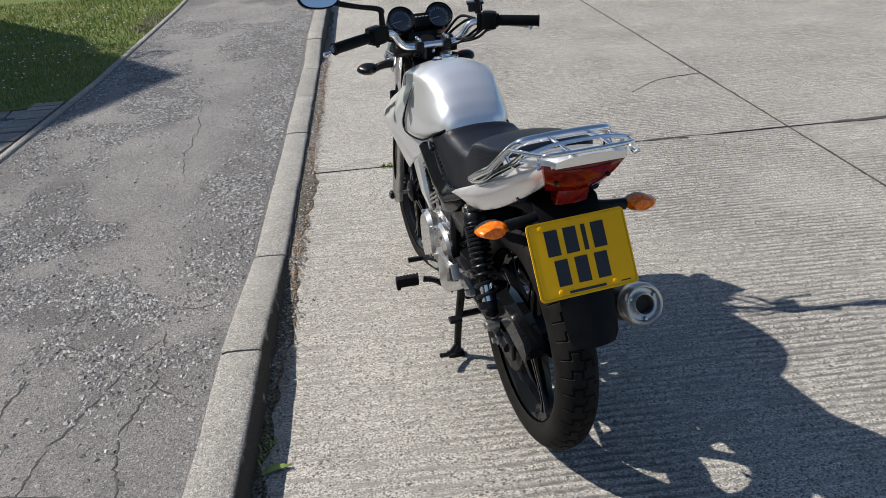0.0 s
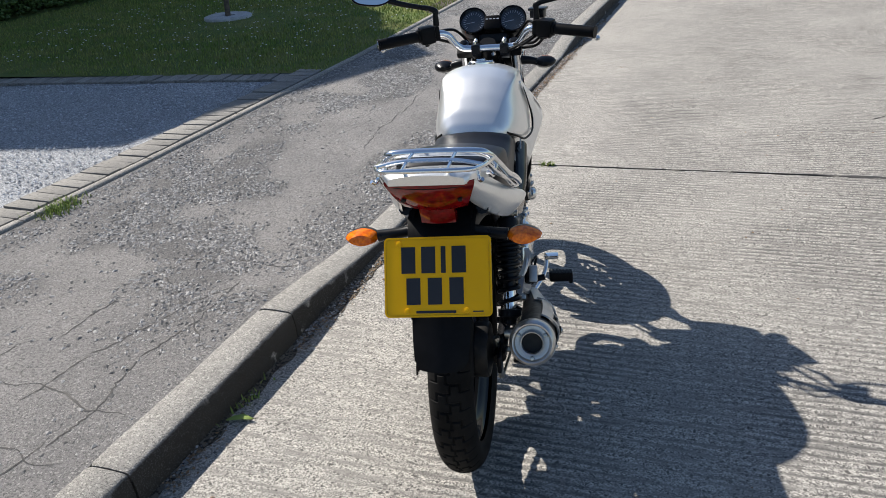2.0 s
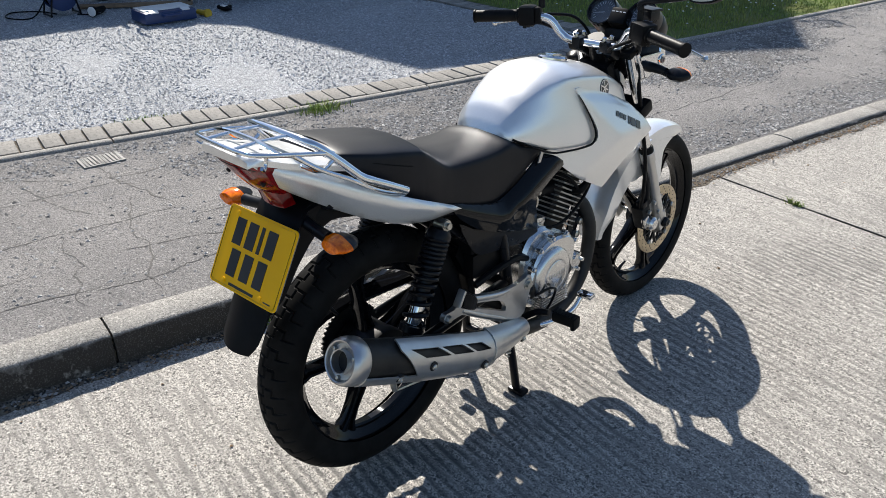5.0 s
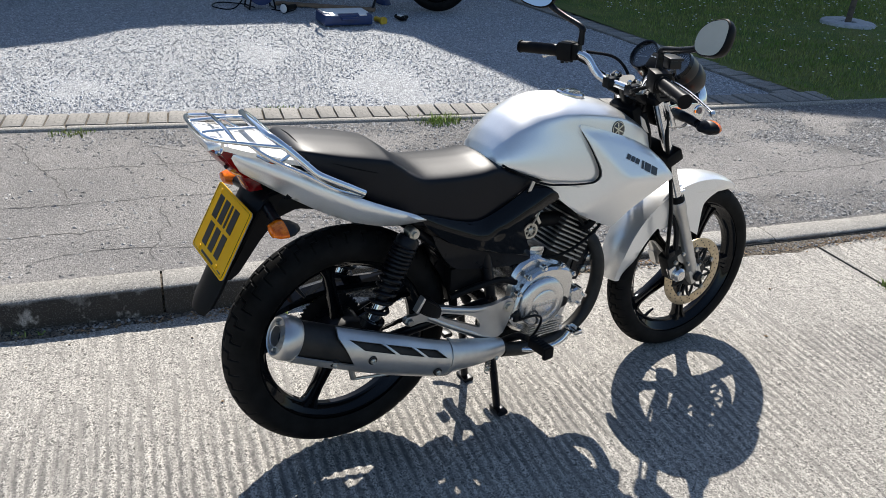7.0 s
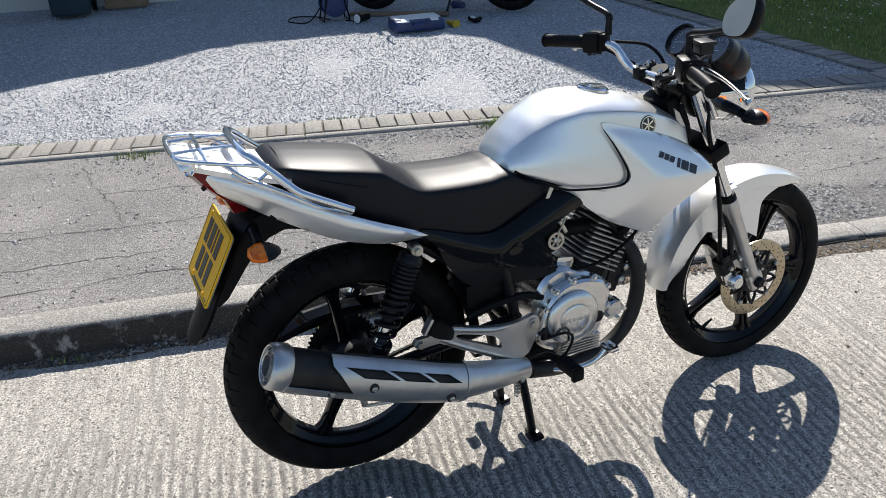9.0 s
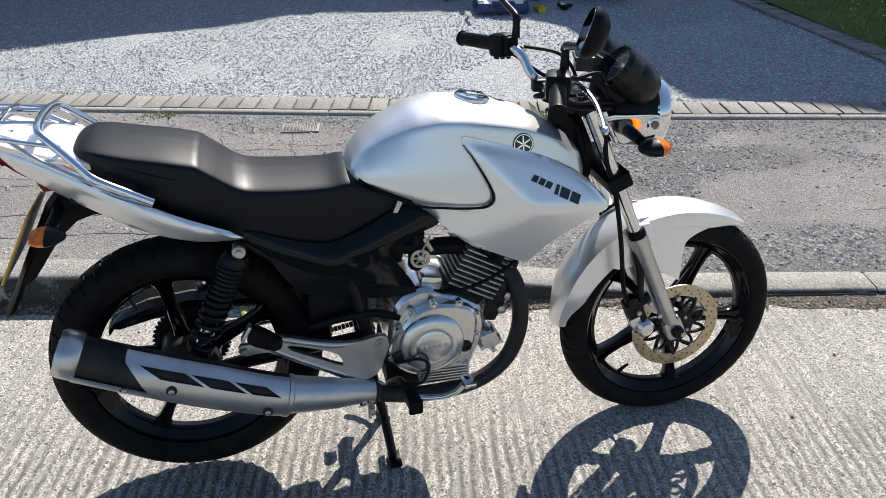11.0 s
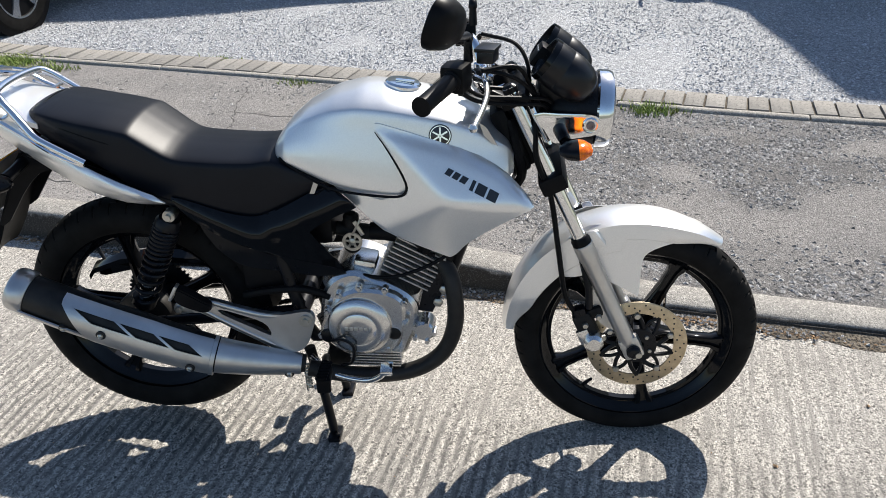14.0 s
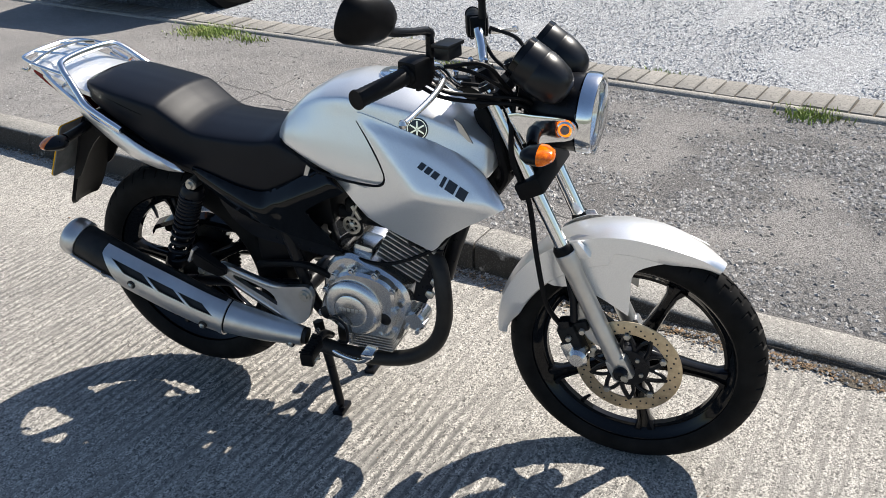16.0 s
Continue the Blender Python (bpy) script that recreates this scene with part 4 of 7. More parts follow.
def pod(s):
    c = V(0.010 + 0.066 * s, 1.004, 1.000)
    m = axis_frame(c, gd) @ Matrix.Scale(0.87, 4)
    g = part("instrument", lathe(nb(), [(-0.133, 0.0), (-0.130, 0.022), (-0.120, 0.038), (-0.10, 0.049), (-0.07, 0.0545), (-0.045, 0.0548), (-0.043, 0.0538), (-0.040, 0.0538), (-0.038, 0.0545), (0.0, 0.053), (0.008, 0.052), (0.008, 0.048), (-0.012, 0.045), (-0.012, 0)], m, 44), M_POD, bike, "round instrument in a black pod")
    part("dial", lathe(nb(), [(-0.0115, 0), (-0.0115, 0.0445), (-0.010, 0.0445), (-0.010, 0)], m, 40), M_DIAL, g, "dark dial with pale marks")
    bm = nb()
    for i in range(19):
        a = radians(-130 + 260 * i / 18)
        box(bm, m @ Matrix.Rotation(a, 4, "Z") @ Matrix.Translation((0, 0.036, -0.0092)), 0.0016, 0.007 if i % 2 else 0.011, 0.001)
    box(bm, m @ Matrix.Rotation(radians(100), 4, "Z") @ Matrix.Translation((0, 0.014, -0.0085)), 0.002, 0.036, 0.001)
    part("dial_marks", bm, M_MARK, g)
    part("glass", lathe(nb(), [(0.000, 0), (0.000, 0.0468), (0.0018, 0.0468), (0.0018, 0)], m, 40), M_GLASS, g).visible_shadow = False
    part("bezel", lathe(nb(), [(0.003, 0.0485), (0.010, 0.0485), (0.0105, 0.0530), (-0.004, 0.0545), (-0.004, 0.0535), (0.002, 0.0522)], m, 44, closed=True), M_BLACKG, g)


both(pod)
bm = nb()
box(bm, at(0.01, 1.000, 0.985, -36), 0.055, 0.05, 0.05, 0.008)
cons = part("warning_lamp_panel", bm, M_PLAST, bike)
bm = nb()
for i in range(4):
    box(bm, at(-0.008 + 0.012 * i, 0.988, 1.0065, -36), 0.008, 0.006, 0.003)
pieces("tell_tale", bm, M_MARK, cons)
bm = nb()
box(bm, at(0.01, 1.02, 0.92, -10), 0.10, 0.07, 0.07, 0.012)
part("instrument_bracket", bm, M_BLACKS, bike)

# handlebar
bm = nb()
tube(bm, [V(-0.333, 0.752, 0.987), V(-0.25, 0.785, 0.992), V(-0.165, 0.822, 0.997), V(-0.125, 0.842, 0.99), V(-0.098, 0.858, 0.955), V(-0.07, 0.868, 0.938), V(0, 0.870, 0.936), V(0.08, 0.868, 0.938), V(0.108, 0.858, 0.955), V(0.135, 0.845, 0.99), V(0.175, 0.83, 0.997), V(0.26, 0.797, 0.992), V(0.338, 0.767, 0.987)], 0.0112, 16, 8)
hbar = part("handlebar", bm, M_CHROME, bike, "bent chrome handlebar")


def grip(s):
    e = V(0.343 if s > 0 else -0.330, 0.769 if s > 0 else 0.751, 0.986)
    i = V(0.215 if s > 0 else -0.205, 0.815 if s > 0 else 0.806, 0.996)
    d = e - i
    L0 = d.length
    prof = [(0, 0), (0, 0.021), (0.006, 0.021), (0.008, 0.0165)]
    for k in range(1, 22):
        a = 0.008 + (L0 - 0.014) * k / 22
        prof.append((a, 0.0168 + (0.0007 if k % 2 else 0)))
    prof += [(L0 - 0.005, 0.0165), (L0 - 0.004, 0.0195), (L0, 0.019), (L0, 0)]
    part("grip", lathe(nb(), prof, axis_frame(i, d), 24), M_PLAST, hbar, "black rubber grip", sharp=50)
    bm = nb()
    m = axis_frame(i - d.normalized() * 0.024, d)
    box(bm, m, 0.052, 0.056, 0.05, 0.012)
    box(bm, m @ Matrix.Translation((0.0, 0.0, -0.03)), 0.036, 0.046, 0.02, 0.006)
    sw = part("switch_housing", bm, M_PLAST, hbar, "black switch housing")
    bm = nb()
    for k in range(3):
        box(bm, m @ Matrix.Translation((0.012 * (k - 1), -0.03, 0.008 * (k - 1))), 0.009, 0.008, 0.01, 0.002)
    pieces("switch", bm, M_ENGBLK, sw)
    # lever
    bm = nb()
    root = i - d.normalized() * 0.045 + V(0, 0.03, -0.01)
    tube(bm, [root, root + V(0.02 * s, 0.020, -0.004), root + V(0.075 * s, 0.024, -0.016), root + V(0.145 * s, 0.012, -0.032), root + V(0.175 * s, 0.004, -0.039)], [0.010, 0.008, 0.0062, 0.0055, 0.0055], 10, 6, flat=0.75)
    lathe(bm, [(-0.009, 0), (-0.007, 0.006), (0, 0.009), (0.007, 0.006), (0.009, 0)], Matrix.Translation(root + V(0.178 * s, 0.003, -0.0395)), 14)
    part("lever", bm, M_ALLOY, hbar, "bright metal lever")
    # mirror
    bm = nb()
    mb = i - d.normalized() * 0.055 + V(0, 0.012, 0.02)
    tube(bm, [mb, mb + V(0, 0.0, 0.045)], [0.010, 0.008], 12, 0)
    mc = V(0.354 if s > 0 else -0.348, 0.812, 1.137 if s > 0 else 1.142)
    me_ = mc + V(-0.052 * s, 0.016, -0.034)
    m0 = mb + V(0, 0, 0.046)
    tube(bm, [m0 + V(0, 0, -0.006), m0, m0.lerp(me_, 0.12) + V(0, 0, 0.004), m0.lerp(me_, 0.5), me_, mc + V(-0.03 * s, 0.020, -0.012)], [0.0105, 0.0100, 0.0085, 0.0078, 0.0095, 0.013], 12, 3)
    stalk = part("mirror_stalk", bm, M_BLACKS, hbar)
    nrm = V(-0.36 * s, -1, 0.34).normalized()
    mm = axis_frame(mc, nrm)
    side = 1 if (mm.to_3x3() @ V(1, 0, 0)).x * s > 0 else -1
    mm = mm @ Matrix.Rotation(radians(13 * side), 4, "Z") if (mm.to_3x3() @ V(0, 1, 0)).z > 0 else mm @ Matrix.Rotation(radians(-13 * side), 4, "Z")
    rg = []
    for dep, k in ((-0.034, 0.15), (-0.031, 0.55), (-0.02, 0.85), (-0.006, 0.99), (0.004, 1.0), (0.006, 0.96)):
        rg.append([mm @ V(math.copysign(abs(math.cos(a)) ** 0.75, math.cos(a)) * 0.068 * k, math.copysign(abs(math.sin(a)) ** 0.78, math.sin(a)) * (0.0455 + 0.008 * math.cos(a) * side) * k, dep) for a in (2 * math.pi * j / 40 for j in range(40))])
    mir = part("mirror", loft(nb(), rg), M_PLAST, hbar, "rounded black mirror")
    rg = [[mm @ V(math.copysign(abs(math.cos(a)) ** 0.75, math.cos(a)) * 0.0635, math.copysign(abs(math.sin(a)) ** 0.78, math.sin(a)) * (0.0415 + 0.0075 * math.cos(a) * side), dep) for a in (2 * math.pi * j / 40 for j in range(40))] for dep in (0.0045, 0.0068)]
    part("mirror_glass", loft(nb(), rg), M_MIRROR, mir, "mirror glass")


both(grip)
bm = nb()
for s in (1, -1):
    for dy in (-0.017, 0.017):
        lathe(bm, [(0, 0), (0, 0.0065), (0.008, 0.0065), (0.012, 0.003), (0.012, 0)], axis_frame((0.010 + 0.046 * s, 0.869 + dy, 0.953), (0, 0.1, 1)), 12)
pieces("clamp_bolt", bm, M_CHROME, hbar)
bm = nb()
for s in (1, -1):
    box(bm, at(0.010 + 0.046 * s, 0.869, 0.936), 0.028, 0.046, 0.030, 0.006)
    box(bm, at(0.010 + 0.046 * s, 0.895, 0.915, -25), 0.03, 0.05, 0.03, 0.006)
pieces("bar_clamp", bm, M_BLACKS, hbar)
bm = nb()
lathe(bm, [(0, 0), (0, 0.022), (0.012, 0.022), (0.016, 0.017), (0.016, 0)], axis_frame((0.008, 0.905, 0.915), (0, -0.45, 0.9)), 24)
part("steering_nut", bm, M_CHROME, hbar)
bm = nb()
box(bm, at(0.167, 0.884, 1.033, 0, 0, -14), 0.046, 0.034, 0.024, 0.004)
box(bm, at(0.167, 0.884, 1.048, 0, 0, -14), 0.055, 0.041, 0.008, 0.0025)
part("brake_reservoir", bm, M_POD, hbar, "black brake fluid reservoir")
bm = nb()
for p in ([V(0.16, 0.87, 1.0), V(0.13, 0.94, 1.0), V(0.09, 0.97, 0.95), V(0.075, 0.985, 0.92)],
          [V(0.18, 0.85, 0.985), V(0.12, 0.80, 0.955), V(0.06, 0.93, 0.93), V(0.03, 0.94, 0.86)],
          [V(0.17, 0.84, 0.98), V(0.09, 0.83, 0.94), V(0.04, 0.90, 0.90), V(0.03, 0.88, 0.8)],
          [V(-0.15, 0.86, 1.0), V(-0.11, 0.94, 0.985), V(-0.07, 0.97, 0.93), V(-0.04, 0.96, 0.85)],
          [V(-0.17, 0.83, 0.985), V(-0.10, 0.88, 0.95), V(-0.06, 0.95, 0.90), V(-0.03, 0.92, 0.8)],
          [V(0.175, 0.835, 0.972), V(0.150, 0.875, 0.945), V(0.112, 0.945, 0.930), V(0.075, 1.005, 0.915), V(0.04, 1.03, 0.88)],
          [V(0.185, 0.825, 0.968), V(0.160, 0.865, 0.938), V(0.118, 0.935, 0.918), V(0.080, 0.995, 0.905), V(0.04, 1.02, 0.87)],
          [V(0.150, 0.870, 1.000), V(0.140, 0.925, 0.985), V(0.105, 0.965, 0.950), V(0.06, 0.99, 0.90)],
          [V(0.03, 0.88, 0.82), V(0.10, 0.90, 0.74), V(0.115, 0.86, 0.64), V(0.09, 0.80, 0.60)]):
    tube(bm, p, 0.0045, 8)
pieces("control_cable", bm, M_PLAST, hbar, "black control cables")

# tank
TANK = [(0.398, 0.800, 0.785, 0.050), (0.410, 0.822, 0.782, 0.084), (0.435, 0.853, 0.775, 0.104), (0.478, 0.888, 0.757, 0.119), (0.543, 0.922, 0.728, 0.131), (0.605, 0.935, 0.708, 0.138), (0.667, 0.932, 0.69, 0.140),
        (0.742, 0.917, 0.69, 0.138), (0.80, 0.901, 0.70, 0.133), (0.85, 0.876, 0.71, 0.126), (0.895, 0.848, 0.72, 0.116), (0.925, 0.822, 0.735, 0.104), (0.938, 0.795, 0.755, 0.085)]


def tank_side(zt, zl, w, rear):
    """Half a section of the tank: a domed top, a soft shoulder and a flat flank, rounder to the rear."""
    h = zt - zl
    sec = [(0.0, 0.0), (0.36, 0.020), (0.62, 0.070), (0.765, 0.120), (0.800, 0.150), (0.822, 0.200), (0.855, 0.31), (0.905, 0.45), (0.965, 0.63), (1.0, 0.82), (0.99, 1.0)]
    out = []
    for x, d in sec:
        rx = (1 - (1 - d) ** 2.5) ** 0.4 if 0 < d < 1 else x
        out.append((w * (x + (rx - x) * rear * 0.7), zt - d * h, 0))
    return spline(out, 4)


def tank_at(y):
    ys = [t[0] for t in TANK]
    return tuple(float(np.interp(y, ys, [t[i] for t in TANK])) for i in (1, 2, 3)) + (1 - smooth01(y, 0.42, 0.60),)


rings = []
for y in [q.x for q in spline([(t[0], 0, 0) for t in TANK], 5)]:
    half = tank_side(*tank_at(y))
    rings.append([V(q.x, y, q.y) for q in half] + [V(-q.x, y, q.y) for q in half[:0:-1]])
bm = loft(nb(), rings)
for k in range(2):
    bmesh.ops.smooth_vert(bm, verts=[v for v in bm.verts if 0.405 < v.co.y < 0.93], factor=0.5, use_axis_x=True, use_axis_y=False, use_axis_z=True)
tank = part("fuel_tank", bm, M_SILVER, bike, "silver metallic fuel tank")
bm = nb()
cm = axis_frame((0.0, 0.692, 0.926), (0, 0.16, 1))
lathe(bm, [(-0.004, 0.0), (-0.004, 0.040), (0.004, 0.040), (0.008, 0.036), (0.009, 0.025), (0.010, 0.0)], cm, 40)
cap = part("filler_cap", bm, M_CHROME, tank, "chromed filler cap")
bm = nb()
box(bm, cm @ Matrix.Translation((0, -0.004, 0.0115)), 0.026, 0.042, 0.005, 0.002)
part("lock_cover", bm, M_CHROME, cap)


def tank_x(y, z):
    """Half width of the tank's flank."""
    half = tank_side(*tank_at(y))
    zs, xs = [q.y for q in half][::-1], [q.x for q in half][::-1]
    return float(np.interp(z, zs, xs))


def plane_x(a, b, c):
    """x over (y, z) of the plane through three points given as (y, z, x)."""
    m = np.array([[q[0], q[1], 1.0] for q in (a, b, c)])
    return np.linalg.solve(m, np.array([q[2] for q in (a, b, c)]))


SA, SP, ST, SD, SE = (0.641, 0.876, 0.120), (0.800, 0.716, 0.176), (0.982, 0.704, 0.160), (0.649, 0.633, 0.136), (0.800, 0.560, 0.122)
FACETS = [plane_x(SA, SP, ST), plane_x(SA, SP, SD), plane_x(SP, SD, SE), plane_x(SP, SE, ST)]


def shroud_x(y, z):
    """The scoop's flank: flat facets that meet in a blunt point."""
    v = [c[0] * y + c[1] * z + c[2] for c in FACETS]
    k = 0.0035
    low = min(v)
    soft = low - k * math.log(sum(math.exp(-(q - low) / k) for q in v)) + k * 0.7
    edge = float(np.interp(y, [0.641, 0.73, 0.82, 0.90, 0.95, 0.982], [0.876, 0.853, 0.822, 0.784, 0.742, 0.704]))
    soft -= 30.0 * max(0.0, 0.022 - (edge - z)) ** 2 * smooth01(y, 0.62, 0.70)
    return max(soft, tank_x(y, z) + 0.004 if y < 0.85 and z > 0.74 else 0.09)


def shroud(s):
    out = [(0.535, 0.729), (0.60, 0.722), (0.665, 0.717), (0.697, 0.719), (0.712, 0.738), (0.703, 0.770), (0.672, 0.825), (0.646, 0.862), (0.641, 0.874), (0.655, 0.876),
           (0.73, 0.853), (0.82, 0.822), (0.90, 0.784), (0.95, 0.742), (0.980, 0.705), (0.972, 0.695), (0.90, 0.650), (0.84, 0.605), (0.818, 0.578), (0.800, 0.561), (0.785, 0.564), (0.724, 0.594), (0.649, 0.634), (0.585, 0.688)]
    bm = shell(nb(), out, lambda y, z: s * shroud_x(y, z), 0.004, 0.011, 2)
    sh = part("tank_shroud", bm, M_SILVER, bike, "silver tank side scoop", sharp=50)
    # dark seam between tank and scoop
    seam = [(0.42, 0.788), (0.47, 0.762), (0.535, 0.733), (0.60, 0.7255), (0.665, 0.7205), (0.695, 0.7225), (0.708, 0.739), (0.700, 0.768), (0.669, 0.823), (0.643, 0.861)]
    part("seam", tube(nb(), [V(s * (tank_x(y, z) + 0.002 + 0.006 * smooth01(y, 0.5, 0.6)), y, z) for y, z in seam], [0.003] * 7 + [0.0025, 0.0016, 0.001], 8, 5), M_PLAST, sh)
    # round badge and side lettering as plain shapes
    bx = lambda y, z: s * (tank_x(y, z) + 0.0)
    c = V(bx(0.781, 0.848), 0.781, 0.848)
    e = 0.012
    nn = V(s, -(tank_x(0.781 + e, 0.848) - tank_x(0.781 - e, 0.848)) / (2 * e), -(tank_x(0.781, 0.848 + e) - tank_x(0.781, 0.848 - e)) / (2 * e)).normalized()
    part("badge", lathe(nb(), [(-0.012, 0), (-0.012, 0.0245), (0.0012, 0.0245), (0.0018, 0.023), (0.0018, 0)], axis_frame(c, nn), 32), M_DECAL, tank, "round black badge")
    bm = nb()
    lathe(bm, [(0.0015, 0.0222), (0.0024, 0.0222), (0.0024, 0.0203), (0.0015, 0.0203)], axis_frame(c, nn), 32, closed=True)
    for k in range(3):
        box(bm, axis_frame(c, nn) @ Matrix.Rotation(radians(60 * k), 4, "Z") @ Matrix.Translation((0, 0, 0.0018)), 0.0034, 0.036, 0.0012)
    part("badge_ring", bm, M_CHROME, tank)
    bm = nb()
    for a, w, hgt in ((0.0, 0.013, 0.011), (0.017, 0.013, 0.011), (0.034, 0.014, 0.011), (0.058, 0.008, 0.019), (0.071, 0.022, 0.019), (0.098, 0.022, 0.019)):
        prev = None
        for q in range(4):
            d = a + w * q / 3
            yy, zz = 0.800 + 0.90 * d, 0.788 - 0.46 * d + (0.002 if hgt > 0.015 else 0)
            if prev:
                vs = [V(s * (shroud_x(Y, Z) + 0.0012), Y, Z) for Y, Z in (prev, (yy, zz), (yy - 0.009, zz - hgt), (prev[0] - 0.009, prev[1] - hgt))]
                loft(bm, [vs, [v + V(s * 0.0006, 0, 0) for v in vs]])
            prev = (yy, zz)
    bmesh.ops.remove_doubles(bm, verts=bm.verts[:], dist=1e-5)
    pieces("side_bar", bm, M_DECAL, sh, "plain dark bars", sharp=60)


both(shroud)
for s in (1, -1):
    part("tank_trim", shell(nb(), [(0.863, 0.876), (0.880, 0.863), (0.903, 0.823), (0.892, 0.828), (0.874, 0.846)], lambda y, z: s * 0.108, 0.004, 0.012, 1), M_SATIN, tank, "narrow bright trim")

# seat: two levels, black vinyl
SEAT = [(-0.152, 0.886, 0.868, 0.05), (-0.142, 0.898, 0.86, 0.082), (-0.115, 0.905, 0.848, 0.108), (-0.06, 0.898, 0.82, 0.121), (0.02, 0.884, 0.775, 0.127), (0.070, 0.873, 0.737, 0.127), (0.088, 0.868, 0.729, 0.1265), (0.100, 0.860, 0.723, 0.126), (0.120, 0.8455, 0.713, 0.1245), (0.145, 0.827, 0.70, 0.122), (0.168, 0.8125, 0.691, 0.1205),
        (0.200, 0.803, 0.678, 0.119), (0.285, 0.797, 0.658, 0.118), (0.355, 0.796, 0.653, 0.115), (0.40, 0.801, 0.668, 0.113), (0.44, 0.786, 0.690, 0.113), (0.49, 0.762, 0.716, 0.112), (0.535, 0.742, 0.727, 0.105)]


def seat_ring(y, zt, zl, w):
    """A crowned top, a tight edge and a flank that spreads slightly to its foot."""
    h = zt - zl
    k = min(1.0, h / 0.09)
    half = spline([(0.0, 0.0, 0), (0.40 * w, 0.003 * k, 0), (0.72 * w, 0.0095 * k, 0), (0.885 * w, 0.0160 * k, 0), (0.935 * w, 0.0225 * k, 0), (0.958 * w, 0.034 * k, 0), (0.975 * w, 0.36 * h + 0.022 * k, 0), (0.96 * w, 0.86 * h, 0), (0.945 * w, h, 0)], 4)
    return [V(q.x, y, zt - q.y) for q in half] + [V(-q.x, y, zt - q.y) for q in half[:0:-1]]


rows = []
for i in range(len(SEAT) - 1):
    a, b, c, d = (np.array(SEAT[min(max(j, 0), len(SEAT) - 1)]) for j in (i - 1, i, i + 1, i + 2))
    rows += [0.5 * (2 * b + (c - a) * t + (2 * a - 5 * b + 4 * c - d) * t * t + (3 * b - a - 3 * c + d) * t ** 3) for t in (0, 0.25, 0.5, 0.75)]
bm = loft(nb(), [seat_ring(*q) for q in rows + [np.array(SEAT[-1])]])
seat = part("seat", bm, M_SEAT, bike, "black vinyl two-level dual seat", sharp=60)
bm = nb()
for s in (1, -1):
    tube(bm, [V(s * 0.1015, -0.118, 0.884), V(s * 0.1150, -0.06, 0.865), V(s * 0.1215, 0.0, 0.845), V(s * 0.1230, 0.05, 0.829)], 0.0016, 6, 5)
tube(bm, [V(-0.1015, -0.118, 0.884), V(-0.078, -0.117, 0.8955), V(-0.043, -0.117, 0.9022), V(0, -0.117, 0.9052), V(0.043, -0.117, 0.9022), V(0.078, -0.117, 0.8955), V(0.1015, -0.118, 0.884)], 0.0016, 6, 5)
part("stitching", bm, M_PLAST, seat)

# black side covers: an upper band that looks up and a lower face that looks down, meeting in a crease
CREASE = ([0.165, 0.180, 0.253, 0.332, 0.362, 0.381, 0.432, 0.482, 0.531, 0.556, 0.59], [0.696, 0.688, 0.652, 0.619, 0.615, 0.622, 0.645, 0.668, 0.690, 0.702, 0.712])


def cover(s):
    out = [(0.168, 0.703), (0.219, 0.688), (0.276, 0.668), (0.323, 0.657), (0.352, 0.655), (0.384, 0.664), (0.434, 0.687), (0.485, 0.714), (0.505, 0.724), (0.530, 0.727), (0.560, 0.716), (0.590, 0.686),
           (0.553, 0.668), (0.515, 0.648), (0.482, 0.626), (0.484, 0.615), (0.494, 0.593), (0.516, 0.555), (0.540, 0.512), (0.536, 0.508), (0.481, 0.529), (0.421, 0.548), (0.326, 0.581), (0.257, 0.612), (0.198, 0.658), (0.176, 0.684)]

    def xf(y, z):
        d = z - float(np.interp(y, *CREASE))
        ridge = float(np.interp(y, [0.165, 0.25, 0.34, 0.45, 0.59], [0.124, 0.132, 0.139, 0.141, 0.136]))
        k = 0.0022
        up, low = 0.56 * d + 0.16 * max(0.0, d - 0.02), -0.25 * d
        fall = k * math.log(math.exp(up / k) + math.exp(low / k)) - k * 0.69
        dent = 0.005 * math.exp(-((y - 0.40) / 0.016) ** 2 - ((z - 0.613) / 0.012) ** 2)
        return s * (ridge - fall - dent)
    cv = part("side_cover", shell(nb(), out, xf, 0.005, 0.010, 2), M_BLACKG, bike, "gloss black side cover", sharp=60)
    low = [(0.215, 0.632), (0.264, 0.603), (0.352, 0.567), (0.442, 0.537), (0.538, 0.505), (0.530, 0.492), (0.476, 0.485), (0.414, 0.495), (0.339, 0.506), (0.291, 0.521), (0.247, 0.568)]
    part("cover_underside", shell(nb(), low, lambda y, z: s * (0.108 - 0.25 * max(0.0, 0.56 - z)), 0.004, 0.016, 2), M_BLACKS, cv, "satin black lower edge of the cover")
    part("cover_strap", shell(nb(), [(0.488, 0.716), (0.498, 0.7155), (0.510, 0.741), (0.500, 0.746)], lambda y, z: s * 0.1245, 0.003, 0.012, 1), M_SATIN, cv, "small bright strap")


both(cover)

